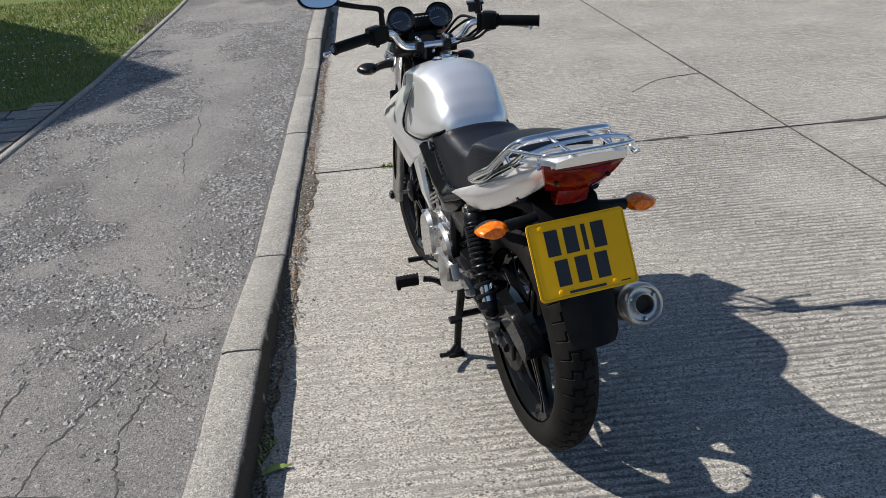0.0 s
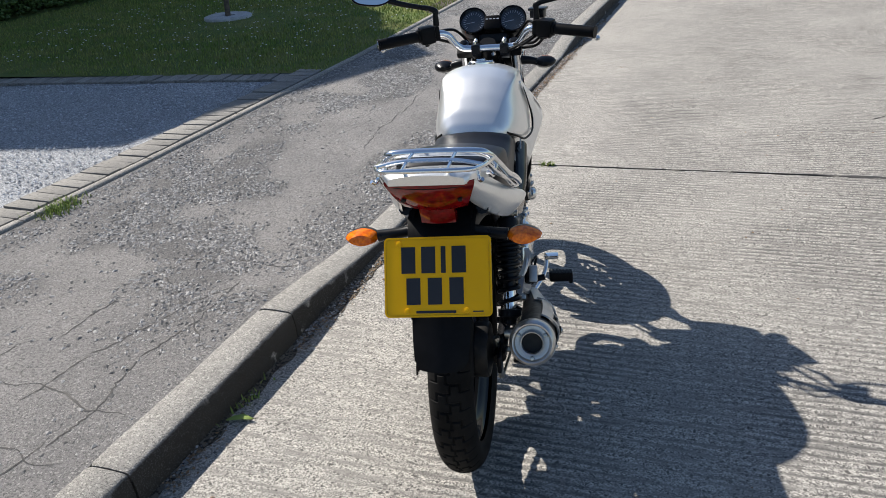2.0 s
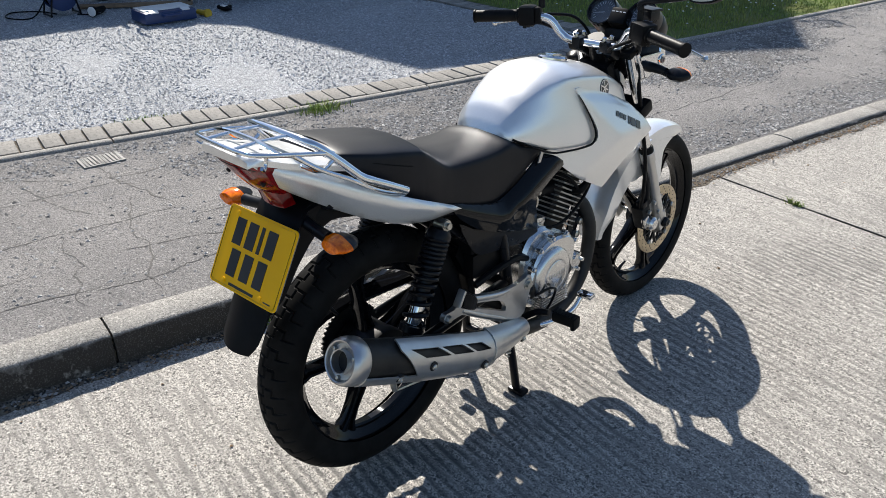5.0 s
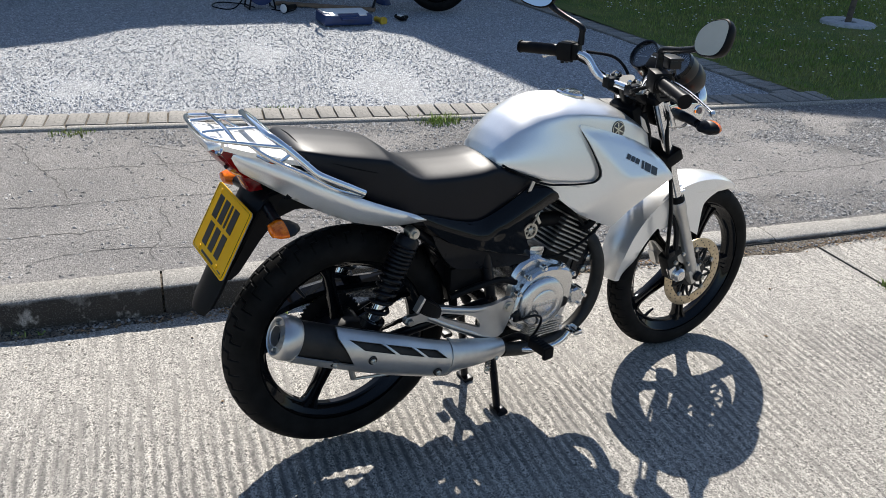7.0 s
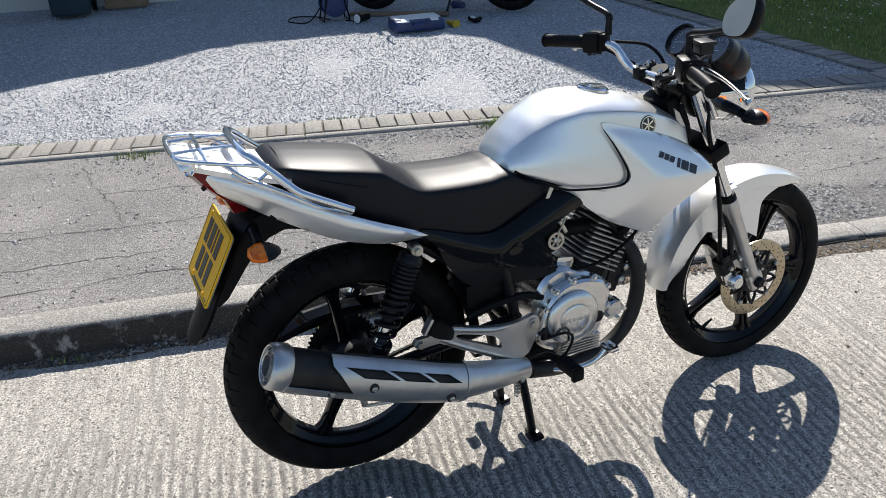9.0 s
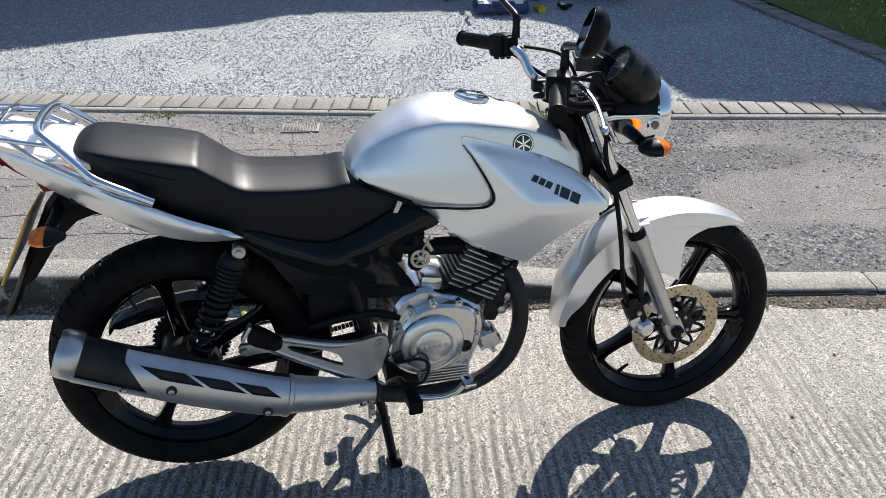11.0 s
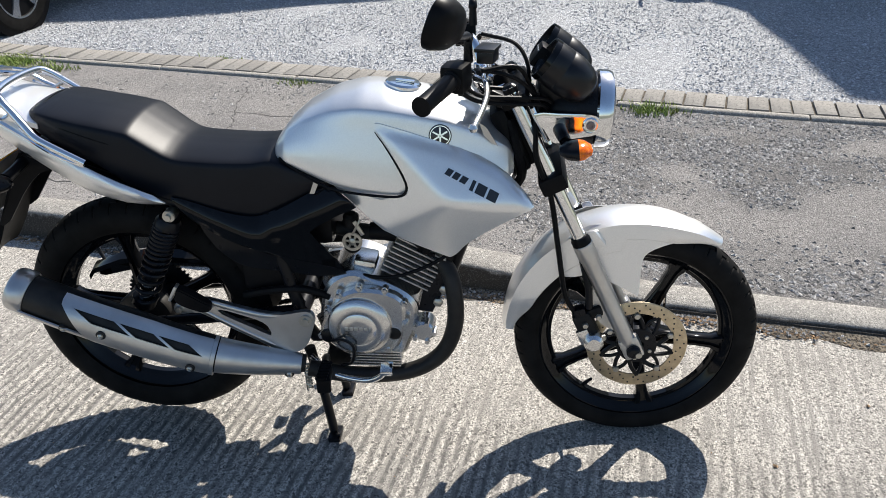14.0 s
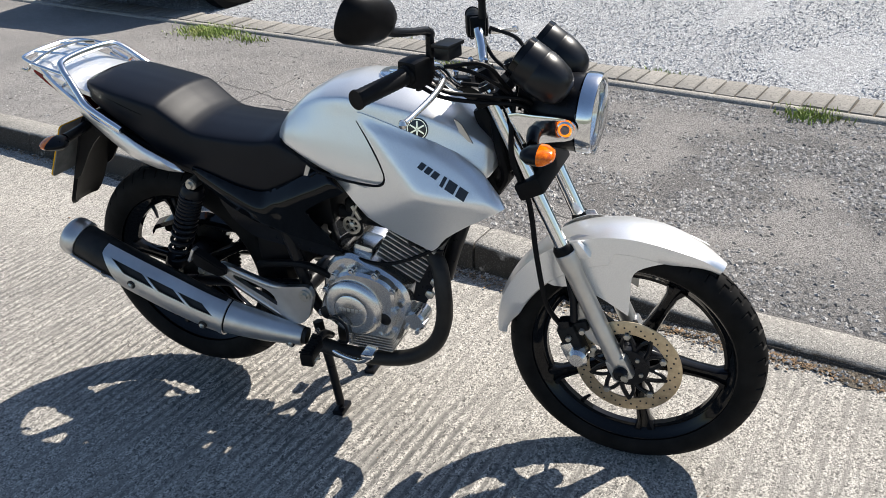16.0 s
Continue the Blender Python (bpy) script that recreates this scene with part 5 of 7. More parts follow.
# tail fairing
def tail(s):
    out = [(0.168, 0.704), (0.10, 0.738), (0.03, 0.768), (-0.07, 0.815), (-0.155, 0.868), (-0.235, 0.905), (-0.300, 0.932), (-0.318, 0.932), (-0.312, 0.918), (-0.285, 0.890), (-0.262, 0.862), (-0.19, 0.812), (-0.09, 0.752), (-0.01, 0.716), (0.07, 0.696), (0.13, 0.690)]
    def xf(y, z):
        mid = float(np.interp(y, [-0.32, -0.26, -0.19, -0.09, 0.0, 0.08, 0.17], [0.928, 0.892, 0.858, 0.806, 0.764, 0.734, 0.704]))
        w = float(np.interp(y, [-0.32, -0.26, -0.15, 0.0, 0.08, 0.17], [0.080, 0.096, 0.122, 0.156, 0.166, 0.160]))
        half = float(np.interp(y, [-0.32, -0.2, -0.05, 0.05, 0.17], [0.02, 0.04, 0.045, 0.035, 0.012]))
        return s * (w - (0.024 if z > mid else 0.020) * (((z - mid) / half) ** 2 + 0.03) ** 0.62)
    part("tail_panel", shell(nb(), out, xf, 0.004, 0.011, 2), M_SILVER, bike, "silver tail side panel", sharp=50)


both(tail)
bm = nb()
loft(bm, [[V(x * w, y - 0.012 * (1 - x * x) * e, z + 0.012 * (1 - abs(x) ** 3)) for x in np.linspace(-1, 1, 17)] + [V(x * w, y, z - 0.012) for x in np.linspace(1, -1, 9)]
          for y, z, w, e in ((-0.11, 0.872, 0.110, 0), (-0.155, 0.884, 0.108, 0), (-0.2, 0.897, 0.104, 0), (-0.25, 0.912, 0.098, 0.4), (-0.29, 0.926, 0.092, 0.8), (-0.312, 0.931, 0.084, 1), (-0.322, 0.926, 0.076, 1))])
part("tail_cowl", bm, M_SILVER, bike, "silver tail cowl", sharp=50)
bm = nb()
box(bm, at(0, -0.262, 0.9245, -16), 0.07, 0.012, 0.003)
part("tail_bar", bm, M_DECAL, bike)

# rear lamp
bm = nb()
loft(bm, [[V(x * w, y - 0.020 * (1 - x * x), z) for x in np.linspace(-1, 1, 13)] + [V(x * w * 0.96, y + 0.045, z) for x in np.linspace(1, -1, 13)]
          for y, z, w in ((-0.240, 0.836, 0.060), (-0.243, 0.839, 0.066), (-0.256, 0.853, 0.073), (-0.276, 0.876, 0.081), (-0.294, 0.902, 0.090), (-0.298, 0.911, 0.092), (-0.297, 0.914, 0.091))])
rl = part("rear_lamp", bm, M_RED, bike, "wide red rear lamp", sharp=50)
bm = nb()
loft(bm, [[V(x * 0.037, y - 0.006 * (1 - x * x), z) for x in np.linspace(-1, 1, 7)] + [V(x * 0.036, y + 0.03, z) for x in (1, -1)] for y, z in ((-0.225, 0.794), (-0.232, 0.812), (-0.243, 0.837))])
part("lower_lens", bm, M_RED, rl)
bm = nb()
for s in (1, -1):
    lathe(bm, [(-0.004, 0), (-0.004, 0.005), (0.003, 0.005), (0.004, 0.003), (0.004, 0)], axis_frame((0.058 * s, -0.281, 0.868), (0, -0.85, -0.5)), 14)
pieces("lens_screw", bm, M_ENGBLK, rl)
part("lens_seam", tube(nb(), [V(x * 0.085, -0.295 - 0.019 * (1 - x * x), 0.9035) for x in np.linspace(-1, 1, 11)], 0.0016, 6, 2), M_PLAST, rl)

# rear mudguard and number plate carrier
bm = nb()
loft(bm, [[V(x * w, y - c * (1 - x * x), z) for x in np.linspace(-1, 1, 11)] + [V(x * (w - 0.005), y + 0.012 - c * (1 - x * x), z + 0.004) for x in np.linspace(1, -1, 11)]
          for y, z, w, c in ((-0.14, 0.80, 0.075, 0.0), (-0.195, 0.79, 0.075, 0.008), (-0.222, 0.755, 0.072, 0.012), (-0.255, 0.69, 0.068, 0.014), (-0.292, 0.62, 0.064, 0.014), (-0.322, 0.560, 0.062, 0.014), (-0.343, 0.524, 0.058, 0.014), (-0.353, 0.507, 0.046, 0.012))])
mg = part("rear_mudguard", bm, M_PLAST, bike, "black plastic rear mudguard", sharp=50)
for s in (1, -1):
    bm = shell(nb(), [(-0.05, 0.79), (-0.12, 0.815), (-0.195, 0.792), (-0.215, 0.755), (-0.26, 0.668), (-0.30, 0.60), (-0.27, 0.612), (-0.22, 0.68), (-0.165, 0.735), (-0.10, 0.755)], lambda y, z: s * (0.066 + 0.0 * y), 0.006, 0.02, 2)
    part("mudguard_side", bm, M_PLAST, mg)
bm = nb()
body(bm, [(-0.20, 0.79, 0.74, 0.06), (-0.12, 0.80, 0.75, 0.075), (0.0, 0.755, 0.715, 0.075), (0.1, 0.715, 0.675, 0.075), (0.2, 0.70, 0.64, 0.075)], 4, 16, 3)
part("under_tray", bm, M_PLAST, mg)
# number plate
PT, PB = V(-0.002, -0.2475, 0.771), V(-0.002, -0.3275, 0.622)
pz = (PT - PB).normalized()
pn = V(1, 0, 0).cross(pz).normalized()
pm = Matrix((V(1, 0, 0), pz, pn)).transposed().to_4x4()
if (pm.to_3x3() @ V(0, 0, 1)).y > 0:
    pm = Matrix((V(1, 0, 0), pz, -pn)).transposed().to_4x4()
pm = Matrix.Translation((PT + PB) / 2) @ pm @ Matrix.Rotation(radians(1.0), 4, "Z")
PW, PH = 0.229, (PT - PB).length
bm = nb()


def round_rect(m, w, h, r, z, k=5):
    out = []
    for cx, cy, a0 in ((1, 1, 0), (-1, 1, 90), (-1, -1, 180), (1, -1, 270)):
        for i in range(k + 1):
            a = radians(a0 + 90 * i / k)
            out.append(m @ V(cx * (w / 2 - r) + r * math.cos(a), cy * (h / 2 - r) + r * math.sin(a), z))
    return out


loft(bm, [round_rect(pm, PW, PH, 0.010, -0.003), round_rect(pm, PW, PH, 0.010, 0.0)])
plate = part("number_plate", bm, M_PLATE, bike, "yellow number plate with plain dark bars")
bm = nb()
loft(bm, [round_rect(pm, PW - 0.002, PH - 0.002, 0.010, -0.006), round_rect(pm, PW - 0.002, PH - 0.002, 0.010, -0.0034)])
part("plate_backing", bm, M_DRAIN, plate, "grey plate backing")
bm = nb()
loft(bm, [round_rect(pm, PW - 0.008, PH - 0.008, 0.008, z) for z in (0.0, 0.0006)] )
for f in list(bm.faces):
    if len(f.verts) > 4:
        bm.faces.remove(f)
loft(bm, [round_rect(pm, PW - 0.0105, PH - 0.0105, 0.007, z) for z in (0.0, 0.0006)], caps=False)
part("border_line", bm, M_INK, plate)
bm = nb()
for cx, cy, w in ((-0.062, 0.036, 0.030), (-0.019, 0.036, 0.030), (0.013, 0.036, 0.010), (0.046, 0.036, 0.030), (-0.052, -0.030, 0.030), (-0.006, -0.030, 0.030), (0.040, -0.030, 0.030)):
    box(bm, pm @ Matrix.Translation((cx, cy, 0.0004)), w, 0.056, 0.0014)
box(bm, pm @ Matrix.Translation((-0.004, -0.0735, 0.0004)), 0.085, 0.0055, 0.0012)
box(bm, pm @ Matrix.Translation((0.085, -0.0735, 0.0004)), 0.022, 0.0025, 0.0012)
pieces("plate_bar", bm, M_INK, plate)
bm = nb()
for cx, cy in ((-0.082, 0.071), (-0.066, -0.071), (0.061, -0.071)):
    lathe(bm, [(0, 0), (0, 0.006), (0.002, 0.0055), (0.003, 0.0)], pm @ Matrix.Translation((cx, cy, 0)), 16)
pieces("plate_screw", bm, M_PLATE, plate)


def rear_ind(s):
    bm = nb()
    tube(bm, [V(0.03 * s, -0.195, 0.772), V(0.09 * s, -0.198, 0.760), V(0.142 * s, -0.20, 0.754)], [0.014, 0.012, 0.0135], 12, 4)
    lathe(bm, [(0.042, 0.0), (0.038, 0.008), (0.022, 0.018), (0.006, 0.0215), (0.006, 0)], axis_frame((0.172 * s, -0.205, 0.754), (0, 1, 0.0)), 24)
    for v in bm.verts:
        if abs(v.co.x) > 0.148:
            d = abs(v.co.x) - 0.172
            v.co.x, v.co.z = s * (0.178 + d * 1.75), 0.754 + (v.co.z - 0.754) * (0.88 - 16 * max(0, d))
    i = part("rear_indicator", bm, M_BLACKS, bike, "black stalk indicator with an amber lens")
    bm = lathe(nb(), [(0.006, 0), (0.006, 0.0212), (-0.008, 0.0205), (-0.022, 0.0145), (-0.028, 0.0)], axis_frame((0.172 * s, -0.205, 0.754), (0, 1, 0.0)), 28)
    for v in bm.verts:
        d = abs(v.co.x) - 0.172
        v.co.x, v.co.z = s * (0.178 + d * 1.75), 0.754 + (v.co.z - 0.754) * (0.88 - 16 * max(0, d))
    part("lens", bm, M_AMBER, i, "amber lens")


both(rear_ind)

# chrome grab rail and rack
bm = nb()
R = 0.0090
tube(bm, [V(0.152, 0.003, 0.797), V(0.151, -0.040, 0.820), V(0.147, -0.085, 0.843), V(0.141, -0.106, 0.855), V(0.135, -0.120, 0.868), V(0.122, -0.150, 0.898), V(0.108, -0.180, 0.926), V(0.085, -0.197, 0.939), V(0.0, -0.203, 0.943),
          V(-0.085, -0.197, 0.939), V(-0.108, -0.180, 0.926), V(-0.122, -0.150, 0.898), V(-0.135, -0.120, 0.868), V(-0.141, -0.106, 0.855), V(-0.147, -0.085, 0.843), V(-0.151, -0.040, 0.820), V(-0.152, 0.003, 0.797)], R, 14, 6)
rail = part("grab_rail", bm, M_CHROME, bike, "chrome grab rail round the tail")
bm = nb()
tube(bm, [V(0.118, -0.155, 0.912), V(0.114, -0.24, 0.930), V(0.102, -0.300, 0.941), V(0.080, -0.326, 0.946), V(0.0, -0.333, 0.948), V(-0.080, -0.326, 0.946), V(-0.102, -0.300, 0.941), V(-0.114, -0.24, 0.930), V(-0.118, -0.155, 0.912)], 0.0048, 10, 6)
for x in (-0.045, 0.045):
    tube(bm, [V(x, -0.202, 0.943), V(x, -0.27, 0.947), V(x, -0.332, 0.947)], 0.0036, 8, 3)
tube(bm, [V(-0.111, -0.272, 0.937), V(-0.05, -0.275, 0.949), V(0.05, -0.275, 0.949), V(0.111, -0.272, 0.937)], 0.0045, 8, 4)
part("rack", bm, M_CHROME, rail, "chrome wire luggage rack")
bm = nb()
for s in (1, -1):
    tube(bm, [V(0.113 * s, -0.245, 0.930), V(0.125 * s, -0.20, 0.895), V(0.138 * s, -0.13, 0.855), V(0.146 * s, -0.065, 0.815), V(0.150 * s, 0.0, 0.790)], 0.005, 8, 6)
    tube(bm, [V(0.103 * s, -0.298, 0.941), V(0.101 * s, -0.298, 0.925), V(0.105 * s, -0.306, 0.916), V(0.111 * s, -0.314, 0.922)], 0.004, 8, 5)
    tube(bm, [V(0.122 * s, -0.15, 0.905), V(0.118 * s, -0.19, 0.885), V(0.112 * s, -0.23, 0.905)], 0.0045, 8, 5)
pieces("rack_stay", bm, M_CHROME, rail)

# rear wheel
rear_wheel = cast_wheel("rear_wheel", RA, 0.066, 100, 0.070, 0.05)
part("tyre", tyre(nb(), RA, 0.314, 0.106, 42), M_RUBBER, rear_wheel, "black road tyre with a block tread", sharp=30)
part("valve", valve(nb(), RA, 125), M_BLACKS, rear_wheel)
bm = nb()
mr = Matrix.Translation(RA) @ XAX
lathe(bm, [(0.03, 0), (0.03, 0.072), (0.055, 0.074), (0.062, 0.070), (0.066, 0.045), (0.075, 0.03), (0.075, 0)], mr, 40)
drum = part("brake_drum", bm, M_PIPE, rear_wheel, "alloy drum brake plate")
bm = nb()
tube(bm, [RA + V(0.078, 0.0, 0.035), RA + V(0.085, -0.005, -0.05), RA + V(0.088, 0.0, -0.085)], [0.011, 0.009, 0.008], 8, 3)
tube(bm, [RA + V(0.09, 0.0, -0.085), V(0.10, 0.2, 0.235), V(0.11, 0.42, 0.225)], 0.004, 8, 4)
part("brake_rod", bm, M_BRASS, drum)
bm = nb()
ms = Matrix.Translation(RA + V(-0.068, 0, 0)) @ XAX
teeth = 44
rings = []
for x in (-0.003, 0.003):
    rings.append([ms @ V((0.088 + (0.006 if k % 4 in (1, 2) else 0)) * math.cos(2 * math.pi * k / (teeth * 4)), (0.088 + (0.006 if k % 4 in (1, 2) else 0)) * math.sin(2 * math.pi * k / (teeth * 4)), x) for k in range(teeth * 4)])
loft(bm, rings)
lathe(bm, [(-0.01, 0), (-0.01, 0.045), (0.03, 0.06), (0.03, 0)], ms, 32)
part("sprocket", bm, M_ENGBLK, rear_wheel)

# swing arm, chain and guard
bm = nb()
for s in (1, -1):
    tube(bm, [V(0.082 * s, 0.42, 0.385), V(0.088 * s, 0.2, 0.362), V(0.088 * s, -0.035, 0.335)], 0.020, 12, 3, flat=0.7)
    box(bm, at(0.088 * s, -0.02, 0.334, 6), 0.012, 0.09, 0.05, 0.006)
tube(bm, [V(-0.09, 0.42, 0.385), V(0.09, 0.42, 0.385)], 0.024, 14, 0)
part("swing_arm", bm, M_BLACKS, bike, "black steel swing arm")
bm = nb()
for s in (1, -1):
    lathe(bm, [(-0.0, 0.0), (0.0, 0.014), (0.012, 0.014), (0.012, 0.008), (0.024, 0.008), (0.024, 0)], axis_frame(RA + V(0.094 * s, 0, 0), (s, 0, 0)), 6)
    box(bm, at(0.097 * s, 0.02, 0.336, 6), 0.004, 0.05, 0.026, 0.002)
pieces("rear_axle_nut", bm, M_BRASS, bike)
bm = nb()
cx = -0.068
for z0, z1 in ((0.092, 0.036), (-0.092, -0.036)):
    a, b = V(cx, 0.0, RA.z + z0), V(cx, 0.455, 0.375 + z1)
    k = 46
    for i in range(k):
        p, q = a.lerp(b, (i + 0.06) / k), a.lerp(b, (i + 0.94) / k)
        tube(bm, [p, q], 0.0062 if i % 2 else 0.0072, 6, 0)
tagged(part("drive_chain", bm, M_ENGBLK, bike, sharp=30), "oily drive chain", kind="stuff")
bm = nb()
loft(bm, [[V(-0.044, y, z), V(-0.044, y, z + 0.014), V(-0.07, y, z + 0.024), V(-0.098, y, z + 0.014), V(-0.100, y, z - h), V(-0.096, y, z - h), V(-0.093, y, z + 0.010), V(-0.07, y, z + 0.019), V(-0.049, y, z + 0.010)]
          for y, z, h in ((-0.175, 0.385, 0.012), (-0.16, 0.405, 0.035), (-0.08, 0.435, 0.045), (0.02, 0.447, 0.040), (0.15, 0.435, 0.03), (0.28, 0.43, 0.025), (0.34, 0.43, 0.015))])
part("chain_guard", bm, M_BLACKG, bike, "glossy black chain guard")
# inner mudguard ahead of the wheel
bm = nb()
rings = []
for a in np.linspace(radians(36), radians(4), 10):
    rr = 0.335
    rings.append([RA + V(x, (rr - c) * math.cos(a), (rr - c) * math.sin(a)) for x, c in ((-0.06, 0.03), (-0.05, 0.0), (0, -0.006), (0.05, 0.0), (0.06, 0.03), (0.055, 0.03), (0.046, 0.004), (0, -0.001), (-0.046, 0.004), (-0.055, 0.03))])
part("inner_mudguard", loft(nb(), rings), M_PLAST, bike, "black plastic inner mudguard")


# twin shock absorbers
def shock(s):
    a, b = V(0.108 * s, 0.153, 0.655), V(0.112 * s, 0.022, 0.375)
    d = b - a
    n = d.length
    m = axis_frame(a, d)
    bm = nb()
    lathe(bm, [(0.02, 0), (0.02, 0.010), (n * 0.04, 0.010), (n * 0.04, 0.020), (n * 0.56, 0.020), (n * 0.56, 0.0165), (n - 0.025, 0.0165), (n - 0.02, 0.010), (n - 0.02, 0)], m, 20)
    sh = part("shock_absorber", bm, M_BLACKS, bike, "shock absorber with a black coil spring")
    part("damper_tube", lathe(nb(), [(n * 0.63, 0.0), (n * 0.63, 0.0175), (n - 0.064, 0.0175), (n - 0.064, 0)], m, 20), M_CHROME, sh, "bright damper tube")
    bm = nb()
    pts = []
    turns = 13
    for i in range(turns * 14 + 1):
        t = i / (turns * 14)
        an = t * turns * 2 * math.pi
        pts.append(m @ V(0.0265 * math.cos(an), 0.0265 * math.sin(an), 0.035 + (n - 0.095) * (0.62 * t + 0.38 * t ** 4)))
    tube(bm, pts, 0.0054, 8, 0)
    part("coil_spring", bm, M_BLACKS, sh, "gloss black coil spring")
    bm = nb()
    lathe(bm, [(0.012, 0), (0.012, 0.024), (0.022, 0.030), (0.036, 0.030), (0.036, 0)], m, 24)
    lathe(bm, [(n - 0.062, 0), (n - 0.062, 0.030), (n - 0.045, 0.030), (n - 0.040, 0.020), (n - 0.03, 0.012), (n - 0.03, 0)], m, 24)
    pieces("spring_seat", bm, M_BLACKS, sh)
    bm = nb()
    for p in (a, b):
        lathe(bm, [(-0.016, 0), (-0.014, 0.0145), (0.014, 0.0145), (0.016, 0)], axis_frame(p, (1, 0, 0)), 24)
        lathe(bm, [(0.014, 0), (0.014, 0.014), (0.018, 0.014), (0.018, 0.008), (0.026, 0.008), (0.026, 0)], axis_frame(p, (s, 0, 0)), 12)
    pieces("shock_eye", bm, M_BRASS, sh)


both(shock)

# frame
bm = nb()
for s in (1, -1):
    tube(bm, [V(0.085 * s, -0.16, 0.80), V(0.09 * s, 0.0, 0.74), V(0.09 * s, 0.16, 0.68), V(0.085 * s, 0.34, 0.655), V(0.07 * s, 0.48, 0.70), V(0.04 * s, 0.7, 0.76), V(0.015 * s, 0.87, 0.82)], 0.0145, 10, 5)
    tube(bm, [V(0.085 * s, 0.36, 0.655), V(0.09 * s, 0.40, 0.5), V(0.085 * s, 0.43, 0.36), V(0.07 * s, 0.45, 0.30)], 0.0155, 10, 4)
    tube(bm, [V(0.070 * s, 0.12, 0.69), V(0.070 * s, 0.28, 0.56), V(0.070 * s, 0.41, 0.45)], 0.012, 10, 3)
tube(bm, [V(0, 0.90, 0.80), V(0, 0.855, 0.65), V(0, 0.80, 0.50), V(0, 0.775, 0.42)], 0.019, 12, 4)
part("frame", bm, M_BLACKS, bike, "black steel tube frame")
bm = nb()
for s in (1, -1):
    shell(bm, [(0.745, 0.52), (0.80, 0.53), (0.775, 0.44), (0.745, 0.375), (0.71, 0.38)], lambda y, z: s * 0.066, 0.006, 0.02, 1)
pieces("engine_mount", bm, M_BLACKS, bike)
bm = nb()
for p in ((0.066, 0.776, 0.443), (0.066, 0.760, 0.407)):
    lathe(bm, [(0, 0), (0, 0.012), (0.009, 0.012), (0.012, 0.007), (0.012, 0)], axis_frame(p, (1, 0, 0)), 6)
pieces("mount_bolt", bm, M_BRASS, bike)
bm = nb()
box(bm, at(0, 0.345, 0.58, 8), 0.17, 0.14, 0.13, 0.02)
box(bm, at(0, 0.46, 0.62, 0), 0.15, 0.12, 0.12, 0.02)
part("air_box", bm, M_PLAST, bike)
bm = nb()
box(bm, at(0.02, 0.36, 0.475, 0), 0.13, 0.14, 0.07, 0.012)
tube(bm, [V(0.09, 0.29, 0.43), V(0.1, 0.36, 0.45), V(0.1, 0.44, 0.455), V(0.09, 0.50, 0.43)], 0.010, 8, 4)
part("battery_box", bm, M_PLAST, bike)

# engine
bm = nb()
out = [(0.475, 0.40), (0.49, 0.455), (0.52, 0.487), (0.565, 0.500), (0.62, 0.478), (0.69, 0.438), (0.712, 0.40), (0.708, 0.345), (0.69, 0.30), (0.668, 0.262), (0.60, 0.250), (0.535, 0.258), (0.49, 0.29), (0.472, 0.335)]


def extrude_x(bm, outline, x0, x1, bev=0.012, n=3):
    lp = [p.to_2d() for p in spline([(y, z, 0) for y, z in outline], n, closed=True)]
    c = sum(lp, Vector((0, 0))) / len(lp)
    def ring(x, k):
        return [V(x, *(c + (p - c) * (1 - k / max(0.02, (p - c).length)))) for p in lp]
    return loft(bm, [ring(x0, bev), ring(x0 + bev, 0), ring(x1 - bev, 0), ring(x1, bev)])


extrude_x(bm, out, -0.085, 0.095, 0.01)
engine = part("engine", bm, M_ALLOY, bike, "air-cooled single-cylinder engine in silver alloy")
bm = nb()
extrude_x(bm, [(0.495, 0.398), (0.524, 0.442), (0.564, 0.465), (0.627, 0.464), (0.679, 0.440), (0.684, 0.385), (0.672, 0.325), (0.648, 0.292), (0.585, 0.286), (0.525, 0.300), (0.482, 0.322), (0.474, 0.347)], 0.09, 0.122, 0.007)
cc = V(0.12, 0.574, 0.367)
lathe(bm, [(0, 0), (0, 0.079), (0.008, 0.0775), (0.014, 0.072), (0.018, 0.060), (0.0195, 0.045), (0.0190, 0.0435), (0.0202, 0.042), (0.0212, 0.022), (0.0215, 0.0)], axis_frame(cc, (1, 0, 0)), 48)
cl = part("clutch_cover", bm, M_ALLOY, engine, "polished round clutch cover")
bm = nb()
for k in range(6):
    box(bm, Matrix.Translation(cc + V(0.0212, -0.029 + 0.0116 * k, 0.003)), 0.0016, 0.0085, 0.010, 0.0006)
part("embossed_bar", bm, M_SATIN, cl)
bm = nb()
for y, z in ((0.497, 0.405), (0.527, 0.450), (0.578, 0.470), (0.640, 0.466), (0.684, 0.430), (0.684, 0.372), (0.640, 0.300), (0.476, 0.335)):
    lathe(bm, [(0, 0), (0, 0.0085), (0.016, 0.0085), (0.016, 0)], axis_frame((0.104, y, z), (1, 0, 0)), 14)
    bolt(bm, (0.120, y, z), (1, 0, 0), 0.0065, 0.006)
pieces("cover_bolt", bm, M_ALLOY, cl)
bm = nb()
lathe(bm, [(0, 0), (0, 0.019), (0.012, 0.019), (0.015, 0.015), (0.015, 0)], axis_frame((0.112, 0.494, 0.338), (1, 0, 0)), 20)
lathe(bm, [(0, 0), (0, 0.017), (0.010, 0.017), (0.013, 0.012), (0.013, 0)], axis_frame((0.112, 0.656, 0.347), (1, 0, 0)), 20)
pieces("plug", bm, M_BLACKS, engine)
bm = nb()
